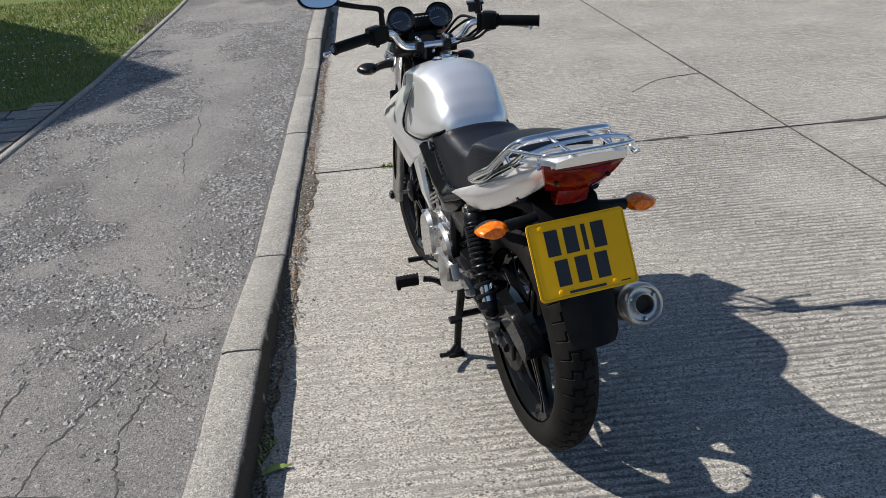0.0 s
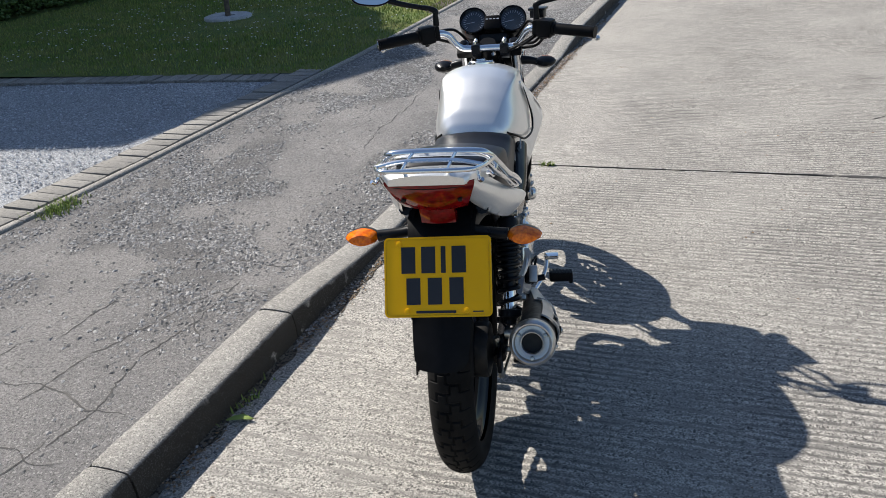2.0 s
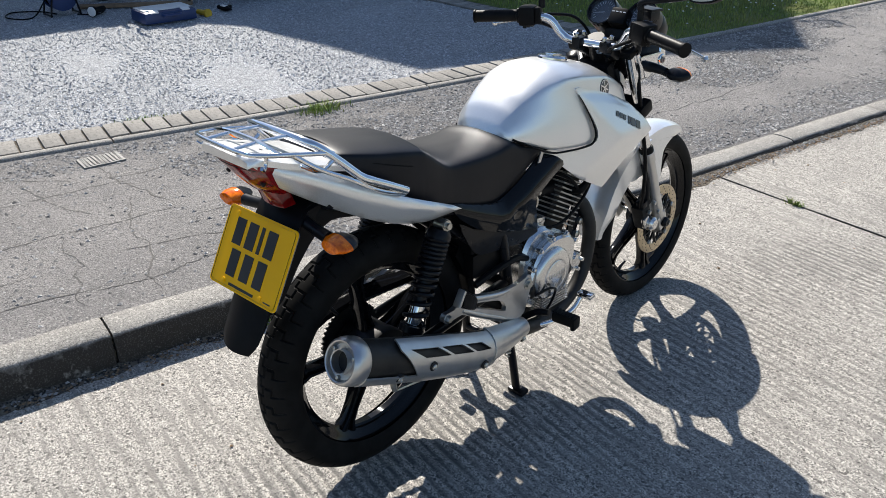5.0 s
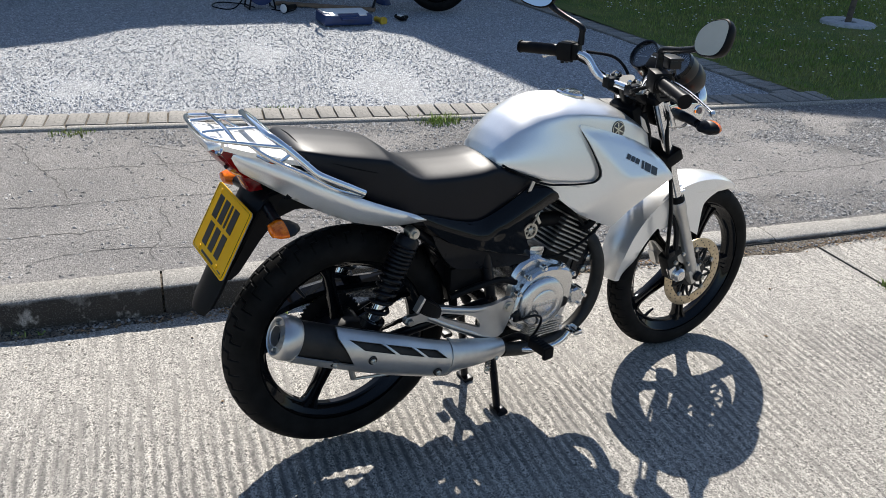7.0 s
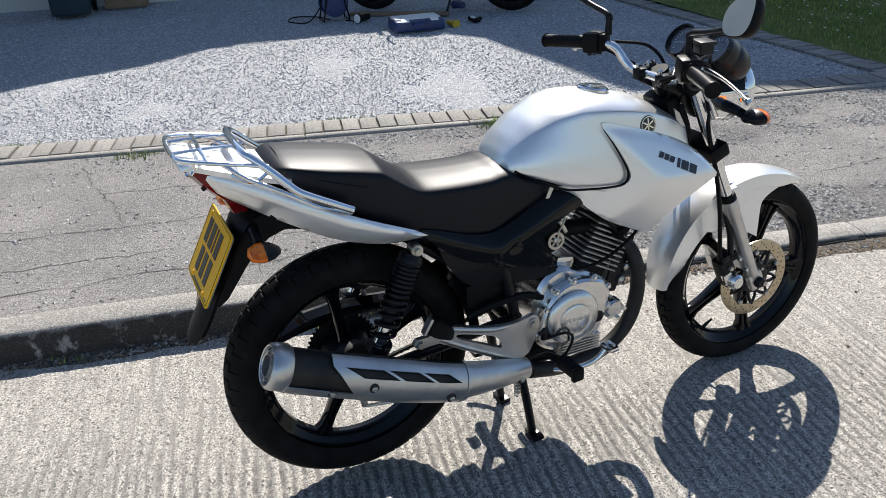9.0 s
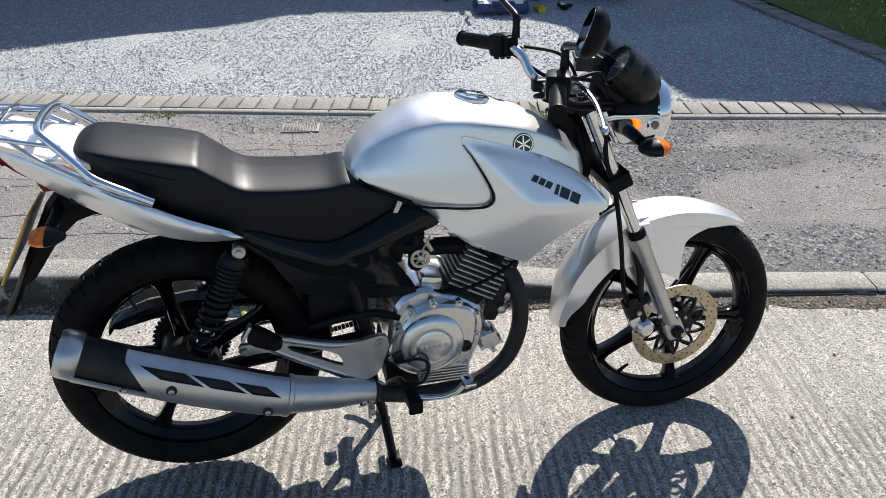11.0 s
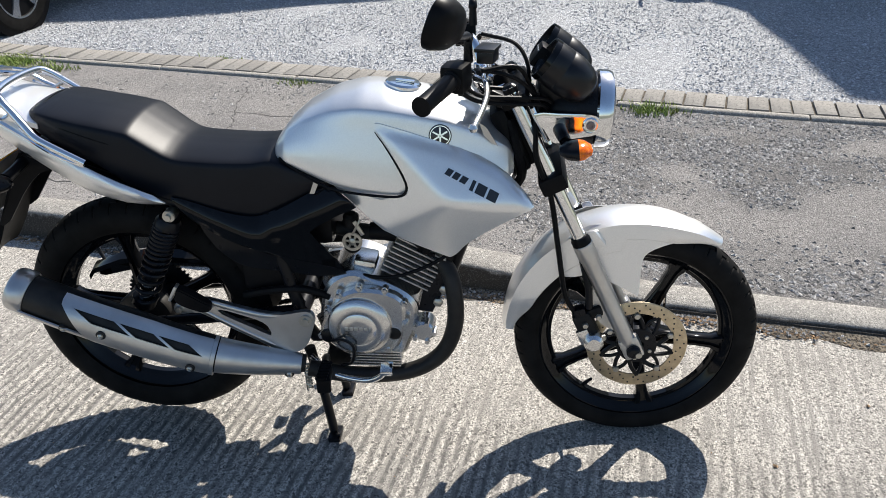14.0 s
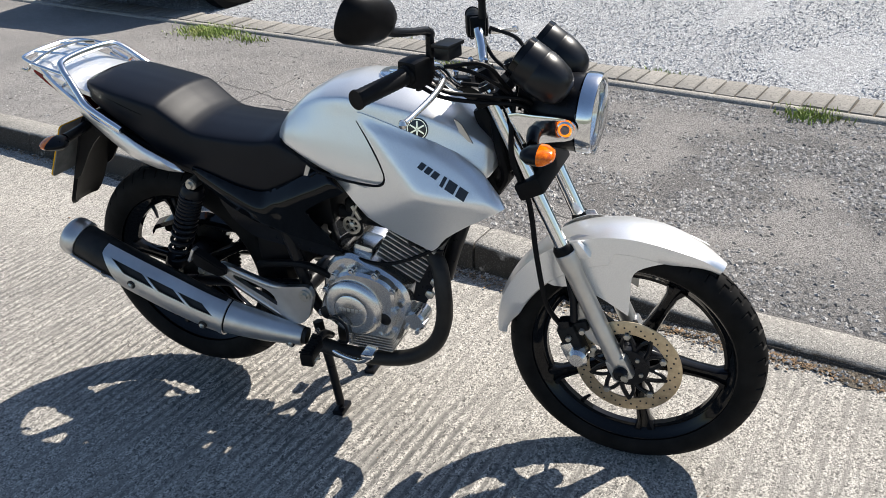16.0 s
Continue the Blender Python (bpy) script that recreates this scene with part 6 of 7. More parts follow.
for k in range(6):
    box(bm, at(0.07, 0.605, 0.250 + 0.008 * k, 0), 0.098, 0.125, 0.0035, 0.001)
pieces("sump_fin", bm, M_ALLOY, engine)
bm = nb()
lathe(bm, [(-0.03, 0), (-0.03, 0.026), (0.02, 0.027), (0.026, 0.022), (0.026, 0)], axis_frame((0.075, 0.725, 0.338), (1, 0, 0)), 24)
for k in range(5):
    a = 2 * math.pi * k / 5
    lathe(bm, [(0, 0), (0, 0.006), (0.03, 0.006), (0.03, 0)], axis_frame((0.078, 0.725 + 0.026 * math.cos(a), 0.338 + 0.026 * math.sin(a)), (1, 0, 0)), 8)
part("starter_cover", bm, M_ALLOY, engine, "alloy starter motor end")
# left crankcase covers
bm = nb()
extrude_x(bm, [(0.56, 0.30), (0.55, 0.38), (0.575, 0.45), (0.63, 0.468), (0.69, 0.43), (0.70, 0.35), (0.67, 0.285), (0.61, 0.27)], -0.128, -0.08, 0.014)
extrude_x(bm, [(0.42, 0.33), (0.415, 0.40), (0.45, 0.45), (0.53, 0.46), (0.56, 0.42), (0.55, 0.33), (0.50, 0.30)], -0.112, -0.08, 0.01)
lc = part("generator_cover", bm, M_ALLOY, engine, "silver alloy generator cover")
bm = nb()
for y, z in ((0.575, 0.31), (0.565, 0.43), (0.65, 0.455), (0.69, 0.33), (0.43, 0.36), (0.46, 0.44), (0.53, 0.44)):
    bolt(bm, (-0.118, y, z), (-1, 0, 0), 0.007, 0.010)
pieces("cover_bolt", bm, M_BRASS, lc)
# cylinder with cooling fins, leaning forward
ca = V(0, 0.47, 0.88).normalized()
c0 = V(0, 0.668, 0.445)
bm = nb()
cmx = axis_frame(c0, ca)
box(bm, cmx @ Matrix.Translation((0, 0, 0.10)), 0.105, 0.105, 0.22, 0.012)
cyl = part("cylinder", bm, M_ENGBLK, engine, "dark finned cylinder")
bm = nb()
for k in range(11):
    zz = 0.028 + 0.0136 * k
    part("cooling_fin", box(nb(), cmx @ Matrix.Translation((0, 0, zz)), 0.150, 0.126, 0.0045, 0.0014), M_FIN, cyl)
bm.free()
bm = nb()
box(bm, cmx @ Matrix.Translation((0, 0, 0.205)), 0.12, 0.12, 0.05, 0.014)
lathe(bm, [(0, 0), (0, 0.035), (0.012, 0.033), (0.012, 0)], cmx @ at(0.058, 0, 0.17, 0, 90, 0), 24)
box(bm, cmx @ Matrix.Translation((0.07, 0.0, 0.10)), 0.03, 0.022, 0.08, 0.006)
part("cylinder_head", bm, M_ENGBLK, cyl)
# carburettor
bm = nb()
lathe(bm, [(0, 0), (0, 0.019), (0.05, 0.019), (0.055, 0.017), (0.085, 0.017), (0.085, 0)], axis_frame((0.03, 0.60, 0.575), (0, -1, 0.12)), 24)
lathe(bm, [(-0.02, 0), (-0.02, 0.014), (-0.012, 0.020), (0.025, 0.021), (0.025, 0)], axis_frame((0.032, 0.555, 0.545), (0, 0.1, 1)), 20)
lathe(bm, [(0, 0), (0, 0.019), (0.025, 0.019), (0.032, 0.012), (0.032, 0)], axis_frame((0.032, 0.556, 0.595), (0.1, 0, 1)), 20)
carb = part("carburettor", bm, M_ENGBLK, engine, "dark carburettor")
bm = nb()
lathe(bm, [(0, 0.017), (0, 0.023), (0.002, 0.024), (0.005, 0.024), (0.005, 0.017)], axis_frame((0.055, 0.560, 0.563), (1, 0, 0)), 28, closed=True)
lathe(bm, [(0, 0), (0, 0.009), (0.006, 0.009), (0.008, 0.005), (0.008, 0)], axis_frame((0.055, 0.560, 0.563), (1, 0, 0)), 20)
for k in range(3):
    box(bm, Matrix.Translation((0.057, 0.560, 0.563)) @ at(0, 0, 0, 25 + 60 * k), 0.003, 0.006, 0.040, 0.001)
tube(bm, [V(0.06, 0.563, 0.585), V(0.064, 0.575, 0.607), V(0.062, 0.583, 0.622)], 0.003, 8, 3)
box(bm, at(0.062, 0.578, 0.600, 28), 0.005, 0.010, 0.040, 0.002)
part("throttle_pulley", bm, M_BRASS, carb, "pale metal throttle pulley")
bm = nb()
tube(bm, [V(0.03, 0.60, 0.578), V(0.03, 0.64, 0.576), V(0.03, 0.68, 0.57)], 0.022, 12, 3)
part("intake_rubber", bm, M_PLAST, carb)
bm = nb()
tube(bm, [V(0.075, 0.53, 0.50), V(0.09, 0.62, 0.485), V(0.092, 0.70, 0.50), V(0.08, 0.79, 0.545), V(0.06, 0.84, 0.60)], 0.0045, 8, 6)
tube(bm, [V(0.05, 0.62, 0.64), V(0.088, 0.68, 0.61), V(0.085, 0.74, 0.55), V(0.06, 0.76, 0.53)], 0.005, 8, 6)
pieces("engine_lead", bm, M_PLAST, engine)
bm = nb()
tube(bm, [V(0.055, 0.728, 0.555), V(0.088, 0.735, 0.560), V(0.100, 0.748, 0.578), V(0.098, 0.76, 0.60)], [0.013, 0.013, 0.010, 0.007], 12, 4)
part("plug_cap", bm, M_PLAST, engine, "black spark plug cap")
bm = nb()
box(bm, at(0.03, 0.585, 0.500, -10), 0.075, 0.055, 0.03, 0.012)
part("cylinder_base", bm, M_ALLOY, engine)

# exhaust
bm = nb()
tube(bm, [V(0.045, 0.745, 0.525), V(0.065, 0.785, 0.495), V(0.085, 0.802, 0.43), V(0.088, 0.800, 0.35), V(0.09, 0.772, 0.278), V(0.095, 0.715, 0.232), V(0.105, 0.64, 0.216), V(0.12, 0.54, 0.222), V(0.135, 0.44, 0.250)], 0.0205, 16, 6)
exh = part("exhaust", bm, M_PIPE, bike, "black downpipe with a silver muffler")
MU = [V(0.185, -0.212, 0.491), V(0.185, -0.09, 0.437), V(0.180, 0.05, 0.378), V(0.170, 0.20, 0.318), V(0.155, 0.32, 0.287), V(0.138, 0.435, 0.265)]
md0 = (MU[1] - MU[0]).normalized()
bm = nb()
tube(bm, MU, [0.046, 0.047, 0.048, 0.044, 0.034, 0.022], 28, 4)
part("muffler_body", bm, M_PIPE, exh, "black muffler body")
bm = nb()
em = axis_frame(MU[0] - md0 * 0.01, md0)
lathe(bm, [(0.004, 0.025), (0.002, 0.031), (0.002, 0.0385), (-0.008, 0.0415), (-0.0095, 0.0445), (-0.004, 0.050), (0.006, 0.0525), (0.030, 0.0525), (0.036, 0.049), (0.036, 0.025)], em, 44, closed=True)
endcap = part("muffler_end", bm, M_SATIN, exh, "silver muffler end cap")
bm = nb()
lathe(bm, [(-0.010, 0.0235), (-0.0115, 0.0255), (0.05, 0.0255), (0.05, 0.0235)], em, 32, closed=True)
part("tail_pipe", bm, M_SATIN, endcap)
part("tail_pipe_bore", lathe(nb(), [(0.02, 0), (0.02, 0.0245), (0.034, 0.0245), (0.034, 0)], em, 24), M_INK, endcap)
bm = nb()
for k in range(3):
    a = radians(30 + 120 * k)
    lathe(bm, [(-0.006, 0), (-0.005, 0.0042), (-0.001, 0.005), (0.004, 0.005), (0.004, 0)], em @ Matrix.Translation((0.035 * math.cos(a), 0.035 * math.sin(a), 0)), 12)
pieces("rivet", bm, M_BRASS, endcap)


# silver heat shield wrapped on the outer side, with slots
def shield(name, s0, s1, a0, a1, lift, slots=(), taper=None, material=M_SATIN, parent=exh, label=""):
    path = spline(MU, 12)
    cum = [0.0]
    for a, b in zip(path, path[1:]):
        cum.append(cum[-1] + (b - a).length)
    tot = cum[-1]
    us = sorted(set([round(s0 + (s1 - s0) * i / 30, 4) for i in range(31)]))
    vs = [a0 + (a1 - a0) * j / 14 for j in range(15)]
    for u0, u1, b0, b1, sk in slots:
        us = [u for u in us if min(abs(u - u0), abs(u - u1)) > 0.008] + [u0, u1]
        vs = [a for a in vs if min(abs(a - b0), abs(a - b1)) > 3] + [b0, b1]
    us, vs = sorted(us), sorted(set(vs))
    nS, nA = len(us) - 1, len(vs) - 1
    bm = nb()
    grid = {}
    def P(u, ang, extra):
        s = u * tot
        k = min(range(len(cum) - 1), key=lambda i: abs((cum[i] + cum[i + 1]) / 2 - s))
        t = (s - cum[k]) / (cum[k + 1] - cum[k])
        c = path[k].lerp(path[k + 1], t)
        d = (path[min(k + 2, len(path) - 1)] - path[max(k - 1, 0)]).normalized()
        side = V(0, 0, 1).cross(d).normalized()
        side = side if side.x > 0 else -side
        up = d.cross(side)
        up = up if up.z > 0 else -up
        r = float(np.interp(u, [0, 0.2, 0.45, 0.66, 0.84, 1.0], [0.046, 0.047, 0.048, 0.044, 0.034, 0.022])) + lift + extra
        return c + (side * math.cos(ang) + up * math.sin(ang)) * r
    for lay, ex in ((0, 0.0), (1, -0.004)):
        for i in range(nS + 1):
            for j in range(nA + 1):
                ang = vs[j]
                u = us[i]
                if slots:
                    b0, b1, sk = slots[0][2], slots[0][3], slots[0][4]
                    fade = smooth01(u, s0, s0 + 0.08) * (1 - smooth01(u, s1 - 0.07, s1))
                    u += sk * (min(max(ang, b0), b1) - (b0 + b1) / 2) * fade
                if taper:
                    u += taper((ang - a0) / (a1 - a0)) * (1 - smooth01(us[i], s0, s0 + 0.10))
                grid[lay, i, j] = (bm.verts.new(P(u, radians(ang), ex)), us[i], ang)
    def cut(i, j):
        u, an = (us[i] + us[i + 1]) / 2, (vs[j] + vs[j + 1]) / 2
        return any(u0 < u < u1 and b0 < an < b1 for u0, u1, b0, b1, sk in slots)
    solid = {(i, j): not cut(i, j) for i in range(nS) for j in range(nA)}
    for (i, j), ok in solid.items():
        if not ok:
            continue
        for lay in (0, 1):
            bm.faces.new([grid[lay, i + a, j + b][0] for a, b in ((0, 0), (1, 0), (1, 1), (0, 1))])
        for (di, dj), (p, q) in (((-1, 0), ((0, 0), (0, 1))), ((1, 0), ((1, 0), (1, 1))), ((0, -1), ((0, 0), (1, 0))), ((0, 1), ((0, 1), (1, 1)))):
            if not solid.get((i + di, j + dj), False):
                a, b = (i + p[0], j + p[1]), (i + q[0], j + q[1])
                bm.faces.new((grid[0, *a][0], grid[0, *b][0], grid[1, *b][0], grid[1, *a][0]))
    bmesh.ops.delete(bm, geom=[v for v in bm.verts if not v.link_faces], context="VERTS")
    return part(name, bm, material, parent, label, sharp=40)


shield("heat_shield", 0.16, 0.675, -62, 74, 0.009, slots=((0.235, 0.372, 20, 42, -0.0030), (0.390, 0.505, 20, 42, -0.0030), (0.523, 0.622, 20, 42, -0.0030)),
       taper=lambda v: 0.19 * max(0.0, 0.78 - v), label="silver heat shield with three slots")
shield("shield_flange", 0.676, 0.690, -74, 86, 0.0115)
shield("front_shield", 0.694, 0.985, -80, 95, 0.005, label="silver front heat shield")
shield("lower_trim", 0.03, 0.30, -66, -24, 0.008, label="silver lower trim strip")
bm = nb()
for p, d in (((0.243, -0.012, 0.403), (1, 0, -0.15)), ((0.229, 0.179, 0.306), (1, 0, -0.15)), ((0.171, 0.40, 0.254), (1, 0.15, -0.1)), ((0.232, -0.105, 0.413), (0.95, 0, -0.5))):
    m = axis_frame(p, d)
    part("bolt_washer", lathe(nb(), [(-0.009, 0), (-0.009, 0.0115), (-0.002, 0.0115), (-0.001, 0.010), (-0.001, 0)], m, 20), M_PIPE, exh, "dark round washer")
    lathe(bm, [(-0.003, 0), (-0.003, 0.0072), (0.002, 0.0068), (0.004, 0.004), (0.002, 0.003), (0.002, 0)], m, 16)
pieces("shield_bolt", bm, M_BRASS, exh)


# footrest hangers
def hanger(s):
    x0, x1 = 0.115, 0.137
    bm = nb()
    shell(bm, [(0.209, 0.444), (0.282, 0.423), (0.343, 0.408), (0.394, 0.407), (0.433, 0.414), (0.460, 0.411), (0.468, 0.387), (0.456, 0.349), (0.446, 0.323), (0.420, 0.302), (0.370, 0.304), (0.327, 0.326), (0.249, 0.371), (0.191, 0.405), (0.145, 0.401), (0.127, 0.413), (0.134, 0.429), (0.162, 0.430)],
          lambda y, z: s * (x1 + 0.005 * smooth01(y, 0.33, 0.40) * (1 - smooth01(y, 0.43, 0.45))), 0.014, 0.014, 2, holes=([(0.240, 0.416), (0.285, 0.403), (0.328, 0.388), (0.352, 0.372), (0.358, 0.345), (0.313, 0.366), (0.243, 0.402)],))
    tube(bm, [V(s * 0.131, 0.205, 0.438), V(s * 0.132, 0.282, 0.415), V(s * 0.132, 0.343, 0.400), V(s * 0.132, 0.394, 0.399), V(s * 0.132, 0.445, 0.402)], [0.009, 0.010, 0.010, 0.010, 0.008], 12, 4, flat=0.8)
    tube(bm, [V(s * 0.131, 0.195, 0.412), V(s * 0.132, 0.249, 0.379), V(s * 0.132, 0.327, 0.335), V(s * 0.132, 0.372, 0.313), V(s * 0.132, 0.415, 0.311)], 0.009, 12, 4, flat=0.8)
    hg = part("footrest_hanger", bm, M_SATIN, bike, "silver cast footrest hanger", sharp=40)
    bm = nb()
    loft(bm, [[V(s * (x + dx), y + dz * 0.25, z + dz) for dx, dz in ((-w, -h), (w, -h * 0.8), (w, h * 0.8), (-w, h))] for x, y, z, w, h in
              ((0.145, 0.224, 0.428, 0.008, 0.012), (0.156, 0.214, 0.437, 0.011, 0.018), (0.163, 0.188, 0.456, 0.012, 0.023), (0.167, 0.168, 0.470, 0.012, 0.025), (0.168, 0.154, 0.478, 0.009, 0.021))])
    bmesh.ops.bevel(bm, geom=bm.edges[:], offset=0.003, segments=2, affect="EDGES")
    part("folded_footrest", bm, M_PLAST, hg, "folded rubber pillion footrest")
    part("footrest_tip", box(nb(), at(0.168 * s, 0.150, 0.481, -30), 0.022, 0.008, 0.044, 0.003), M_SATIN, hg)
    bm = nb()
    lathe(bm, [(0, 0), (0, 0.016), (0.006, 0.016), (0.006, 0.009), (0.012, 0.009), (0.012, 0)], axis_frame((x1 * s, 0.447, 0.390), (s, 0, 0)), 24)
    bolt(bm, (x1 * s, 0.141, 0.416), (s, 0, 0), 0.010, 0.01)
    pieces("hanger_bolt", bm, M_BRASS, hg)
    # rider's footrest
    bm = nb()
    tube(bm, [V(0.09 * s, 0.475, 0.245), V(0.14 * s, 0.488, 0.285), V(0.18 * s, 0.495, 0.296)], 0.010, 10, 4)
    fr = part("footrest_bar", bm, M_BLACKS, bike)
    bm = nb()
    box(bm, at(0.228 * s, 0.503, 0.295, 0, 0, 6 * s), 0.070, 0.032, 0.030, 0.008)
    box(bm, at(0.258 * s, 0.507, 0.290, 0, 0, 6 * s), 0.014, 0.034, 0.036, 0.006)
    ribs = nb()
    for k in range(7):
        box(ribs, at((0.196 + 0.0105 * k) * s, 0.502, 0.3100, 0, 0, 6 * s), 0.006, 0.026, 0.0026)
    part("footrest_rubber", bm, M_PLAST, fr, "ribbed black footrest rubber")
    pieces("rib", ribs, M_PLAST, fr)


both(hanger)
bm = nb()
tube(bm, [V(0.10, 0.44, 0.26), V(0.135, 0.50, 0.235), V(0.16, 0.58, 0.235), V(0.175, 0.62, 0.255), V(0.18, 0.645, 0.285)], 0.0075, 10, 5)
box(bm, at(0.195, 0.645, 0.296, 0, 0, 4), 0.045, 0.03, 0.012, 0.004)
part("brake_pedal", bm, M_CHROME, bike, "plated brake pedal")
bm = nb()
tube(bm, [V(0.125, 0.50, 0.325), V(0.15, 0.535, 0.345), V(0.15, 0.56, 0.325), V(0.135, 0.55, 0.27), V(0.12, 0.52, 0.25)], 0.004, 8, 4)
part("pedal_spring", bm, M_BLACKS, bike)
bm = nb()
tube(bm, [V(-0.11, 0.50, 0.335), V(-0.13, 0.56, 0.325), V(-0.15, 0.60, 0.315)], 0.006, 8, 3)
tube(bm, [V(-0.13, 0.60, 0.315), V(-0.20, 0.602, 0.316)], 0.009, 10, 0)
part("gear_lever", bm, M_BLACKS, bike, "gear change lever")

# stands
bm = nb()
for s in (1, -1):
    tube(bm, [V(0.075 * s, 0.43, 0.27), V(0.085 * s, 0.455, 0.15), V(0.093 * s, 0.474, 0.02)], [0.014, 0.012, 0.012], 12, 4)
    box(bm, at(0.097 * s, 0.479, 0.008, 5), 0.055, 0.032, 0.014, 0.004)
tube(bm, [V(-0.082, 0.452, 0.165), V(0.082, 0.452, 0.165)], 0.011, 10, 0)
tube(bm, [V(-0.092, 0.47, 0.05), V(-0.13, 0.43, 0.045), V(-0.165, 0.405, 0.06)], 0.008, 10, 4)
box(bm, at(-0.11, 0.405, 0.18, 0), 0.04, 0.03, 0.014, 0.004)
part("centre_stand", bm, M_BLACKS, bike, "black steel centre stand, down on the road")
bm = nb()
pts = [V(0.098 + 0.007 * math.cos(t), 0.425 + 0.007 * math.sin(t), 0.235 - 0.0016 * t) for t in np.linspace(0, 50, 180)]
tube(bm, pts, 0.0022, 6, 0)
part("stand_spring", bm, M_BRASS, bike)
bm = nb()
box(bm, at(0.0, 0.55, 0.225, 0), 0.11, 0.16, 0.05, 0.012)
part("engine_underside", bm, M_ENGBLK, bike)
bm = nb()
box(bm, at(0.0, 0.905, 0.735, 15), 0.12, 0.05, 0.12, 0.012)
box(bm, at(0.0, 0.87, 0.66, 15), 0.10, 0.05, 0.08, 0.012)
box(bm, at(0.0, 0.930, 0.81, 25), 0.11, 0.040, 0.16, 0.018)
for s in (1, -1):
    tube(bm, [V(0.045 * s, 0.93, 0.86), V(0.062 * s, 0.945, 0.80), V(0.055 * s, 0.955, 0.73), V(0.03 * s, 0.91, 0.67)], 0.011, 8, 4)
part("horn_and_wiring", bm, M_PLAST, bike)


# ---- things on the drive ----
def drive(x, y, rz=0, z=0.06):
    return at(x, y, z, 0, 0, rz)


# blue tool case
case = tagged(new("tool_case"), "blue plastic tool case with white panels, lying shut on the gravel", "tool case")
case.matrix_world = drive(-5.03, 3.10, 95)
bm = nb()
box(bm, at(0, 0, 0.050), 0.44, 0.30, 0.09, 0.02, 0.97)
part("case_body", bm, M_BLUE, case)
bm = nb()
box(bm, at(0, 0.02, 0.098), 0.40, 0.20, 0.012, 0.005)
part("case_lid_panel", bm, M_WHITE, case, "white lid panel")
bm = nb()
for x in (-0.13, 0.13):
    box(bm, at(x, -0.12, 0.095, 20), 0.07, 0.05, 0.012, 0.003)
pieces("case_latch", bm, M_WHITE, case)
bm = nb()
tube(bm, [V(-0.07, -0.14, 0.07), V(-0.07, -0.19, 0.07), V(0.07, -0.19, 0.07), V(0.07, -0.14, 0.07)], 0.012, 8, 0)
part("case_handle", bm, M_BLUE, case)

torch = tagged(new("torch"), "yellow plastic torch lying beside the blue case", "torch")
torch.matrix_world = drive(-5.02, 3.42, 20, 0.085)
bm = nb()
lathe(bm, [(-0.06, 0), (-0.06, 0.022), (0.02, 0.022), (0.05, 0.036), (0.07, 0.036), (0.07, 0)], XAX, 20)
part("torch_body", bm, M_YEL, torch)

power_tool = tagged(new("power_tool"), "small black power tool dropped on the gravel", "power tool")
power_tool.matrix_world = drive(-5.10, 3.64, 15, 0.085)
bm = nb()
lathe(bm, [(-0.09, 0), (-0.08, 0.02), (0.04, 0.024), (0.06, 0.014), (0.09, 0.010), (0.09, 0)], XAX, 16)
box(bm, at(-0.03, 0.05, -0.005, 0, 0, 20), 0.035, 0.10, 0.03, 0.008)
part("tool_body", bm, M_PLAST, power_tool)
bm = nb()
box(bm, at(0.0, -0.004, 0.02), 0.07, 0.03, 0.012, 0.004)
part("tool_panel", bm, M_WHITE, power_tool)

# cable reel on its wire stand
reel = tagged(new("cable_reel"), "dark blue cable reel on a bent wire stand", "cable reel")
reel.matrix_world = drive(-5.72, 2.47, 100)
bm = nb()
for y in (-0.075, 0.075):
    tube(bm, [V(-0.12, y, 0.0), V(-0.12, y, 0.02), V(-0.06, y, 0.30), V(0.06, y, 0.30), V(0.12, y, 0.02), V(0.12, y, 0.0)], 0.008, 8, 0)
tube(bm, [V(-0.12, -0.075, 0.008), V(-0.12, 0.075, 0.008)], 0.008, 8, 0)
tube(bm, [V(0.12, -0.075, 0.008), V(0.12, 0.075, 0.008)], 0.008, 8, 0)
part("reel_stand", bm, M_BLACKS, reel)
my = Matrix.Translation((0, 0, 0.16)) @ Matrix.Rotation(radians(90), 4, "X")
part("drum", lathe(nb(), [(-0.065, 0), (-0.065, 0.125), (-0.055, 0.125), (-0.055, 0.10), (0.055, 0.10), (0.055, 0.125), (0.065, 0.125), (0.065, 0)], my, 28), M_BLUE, reel)
bm = nb()
for k in range(7):
    z = -0.045 + 0.015 * k
    lathe(bm, [(z - 0.007, 0.10), (z, 0.112), (z + 0.007, 0.10)], my, 28)
part("wound_cable", bm, M_PLAST, reel)
cable = tagged(new("loose_cable"), "black cable looped on the gravel", "cable")
bm = nb()
tube(bm, [V(-5.70, 2.36, 0.2), V(-5.62, 2.22, 0.075), V(-5.75, 2.05, 0.07), V(-5.95, 2.12, 0.07), V(-5.88, 2.32, 0.07), V(-5.7, 2.42, 0.07)], 0.006, 8)
tube(bm, [V(-5.6, 2.56, 0.07), V(-5.5, 2.68, 0.07), V(-5.62, 2.78, 0.07), V(-5.8, 2.75, 0.07)], 0.006, 8)
part("cable_run", bm, M_PLAST, cable)
lamp2 = tagged(new("work_lamp"), "small black work lamp with a pale glass", "work lamp")
lamp2.matrix_world = drive(-5.52, 2.70, -50, 0.10)
part("lamp_body", lathe(nb(), [(-0.10, 0), (-0.09, 0.022), (0.02, 0.026), (0.05, 0.045), (0.07, 0.045), (0.07, 0)], XAX, 20), M_PLAST, lamp2)
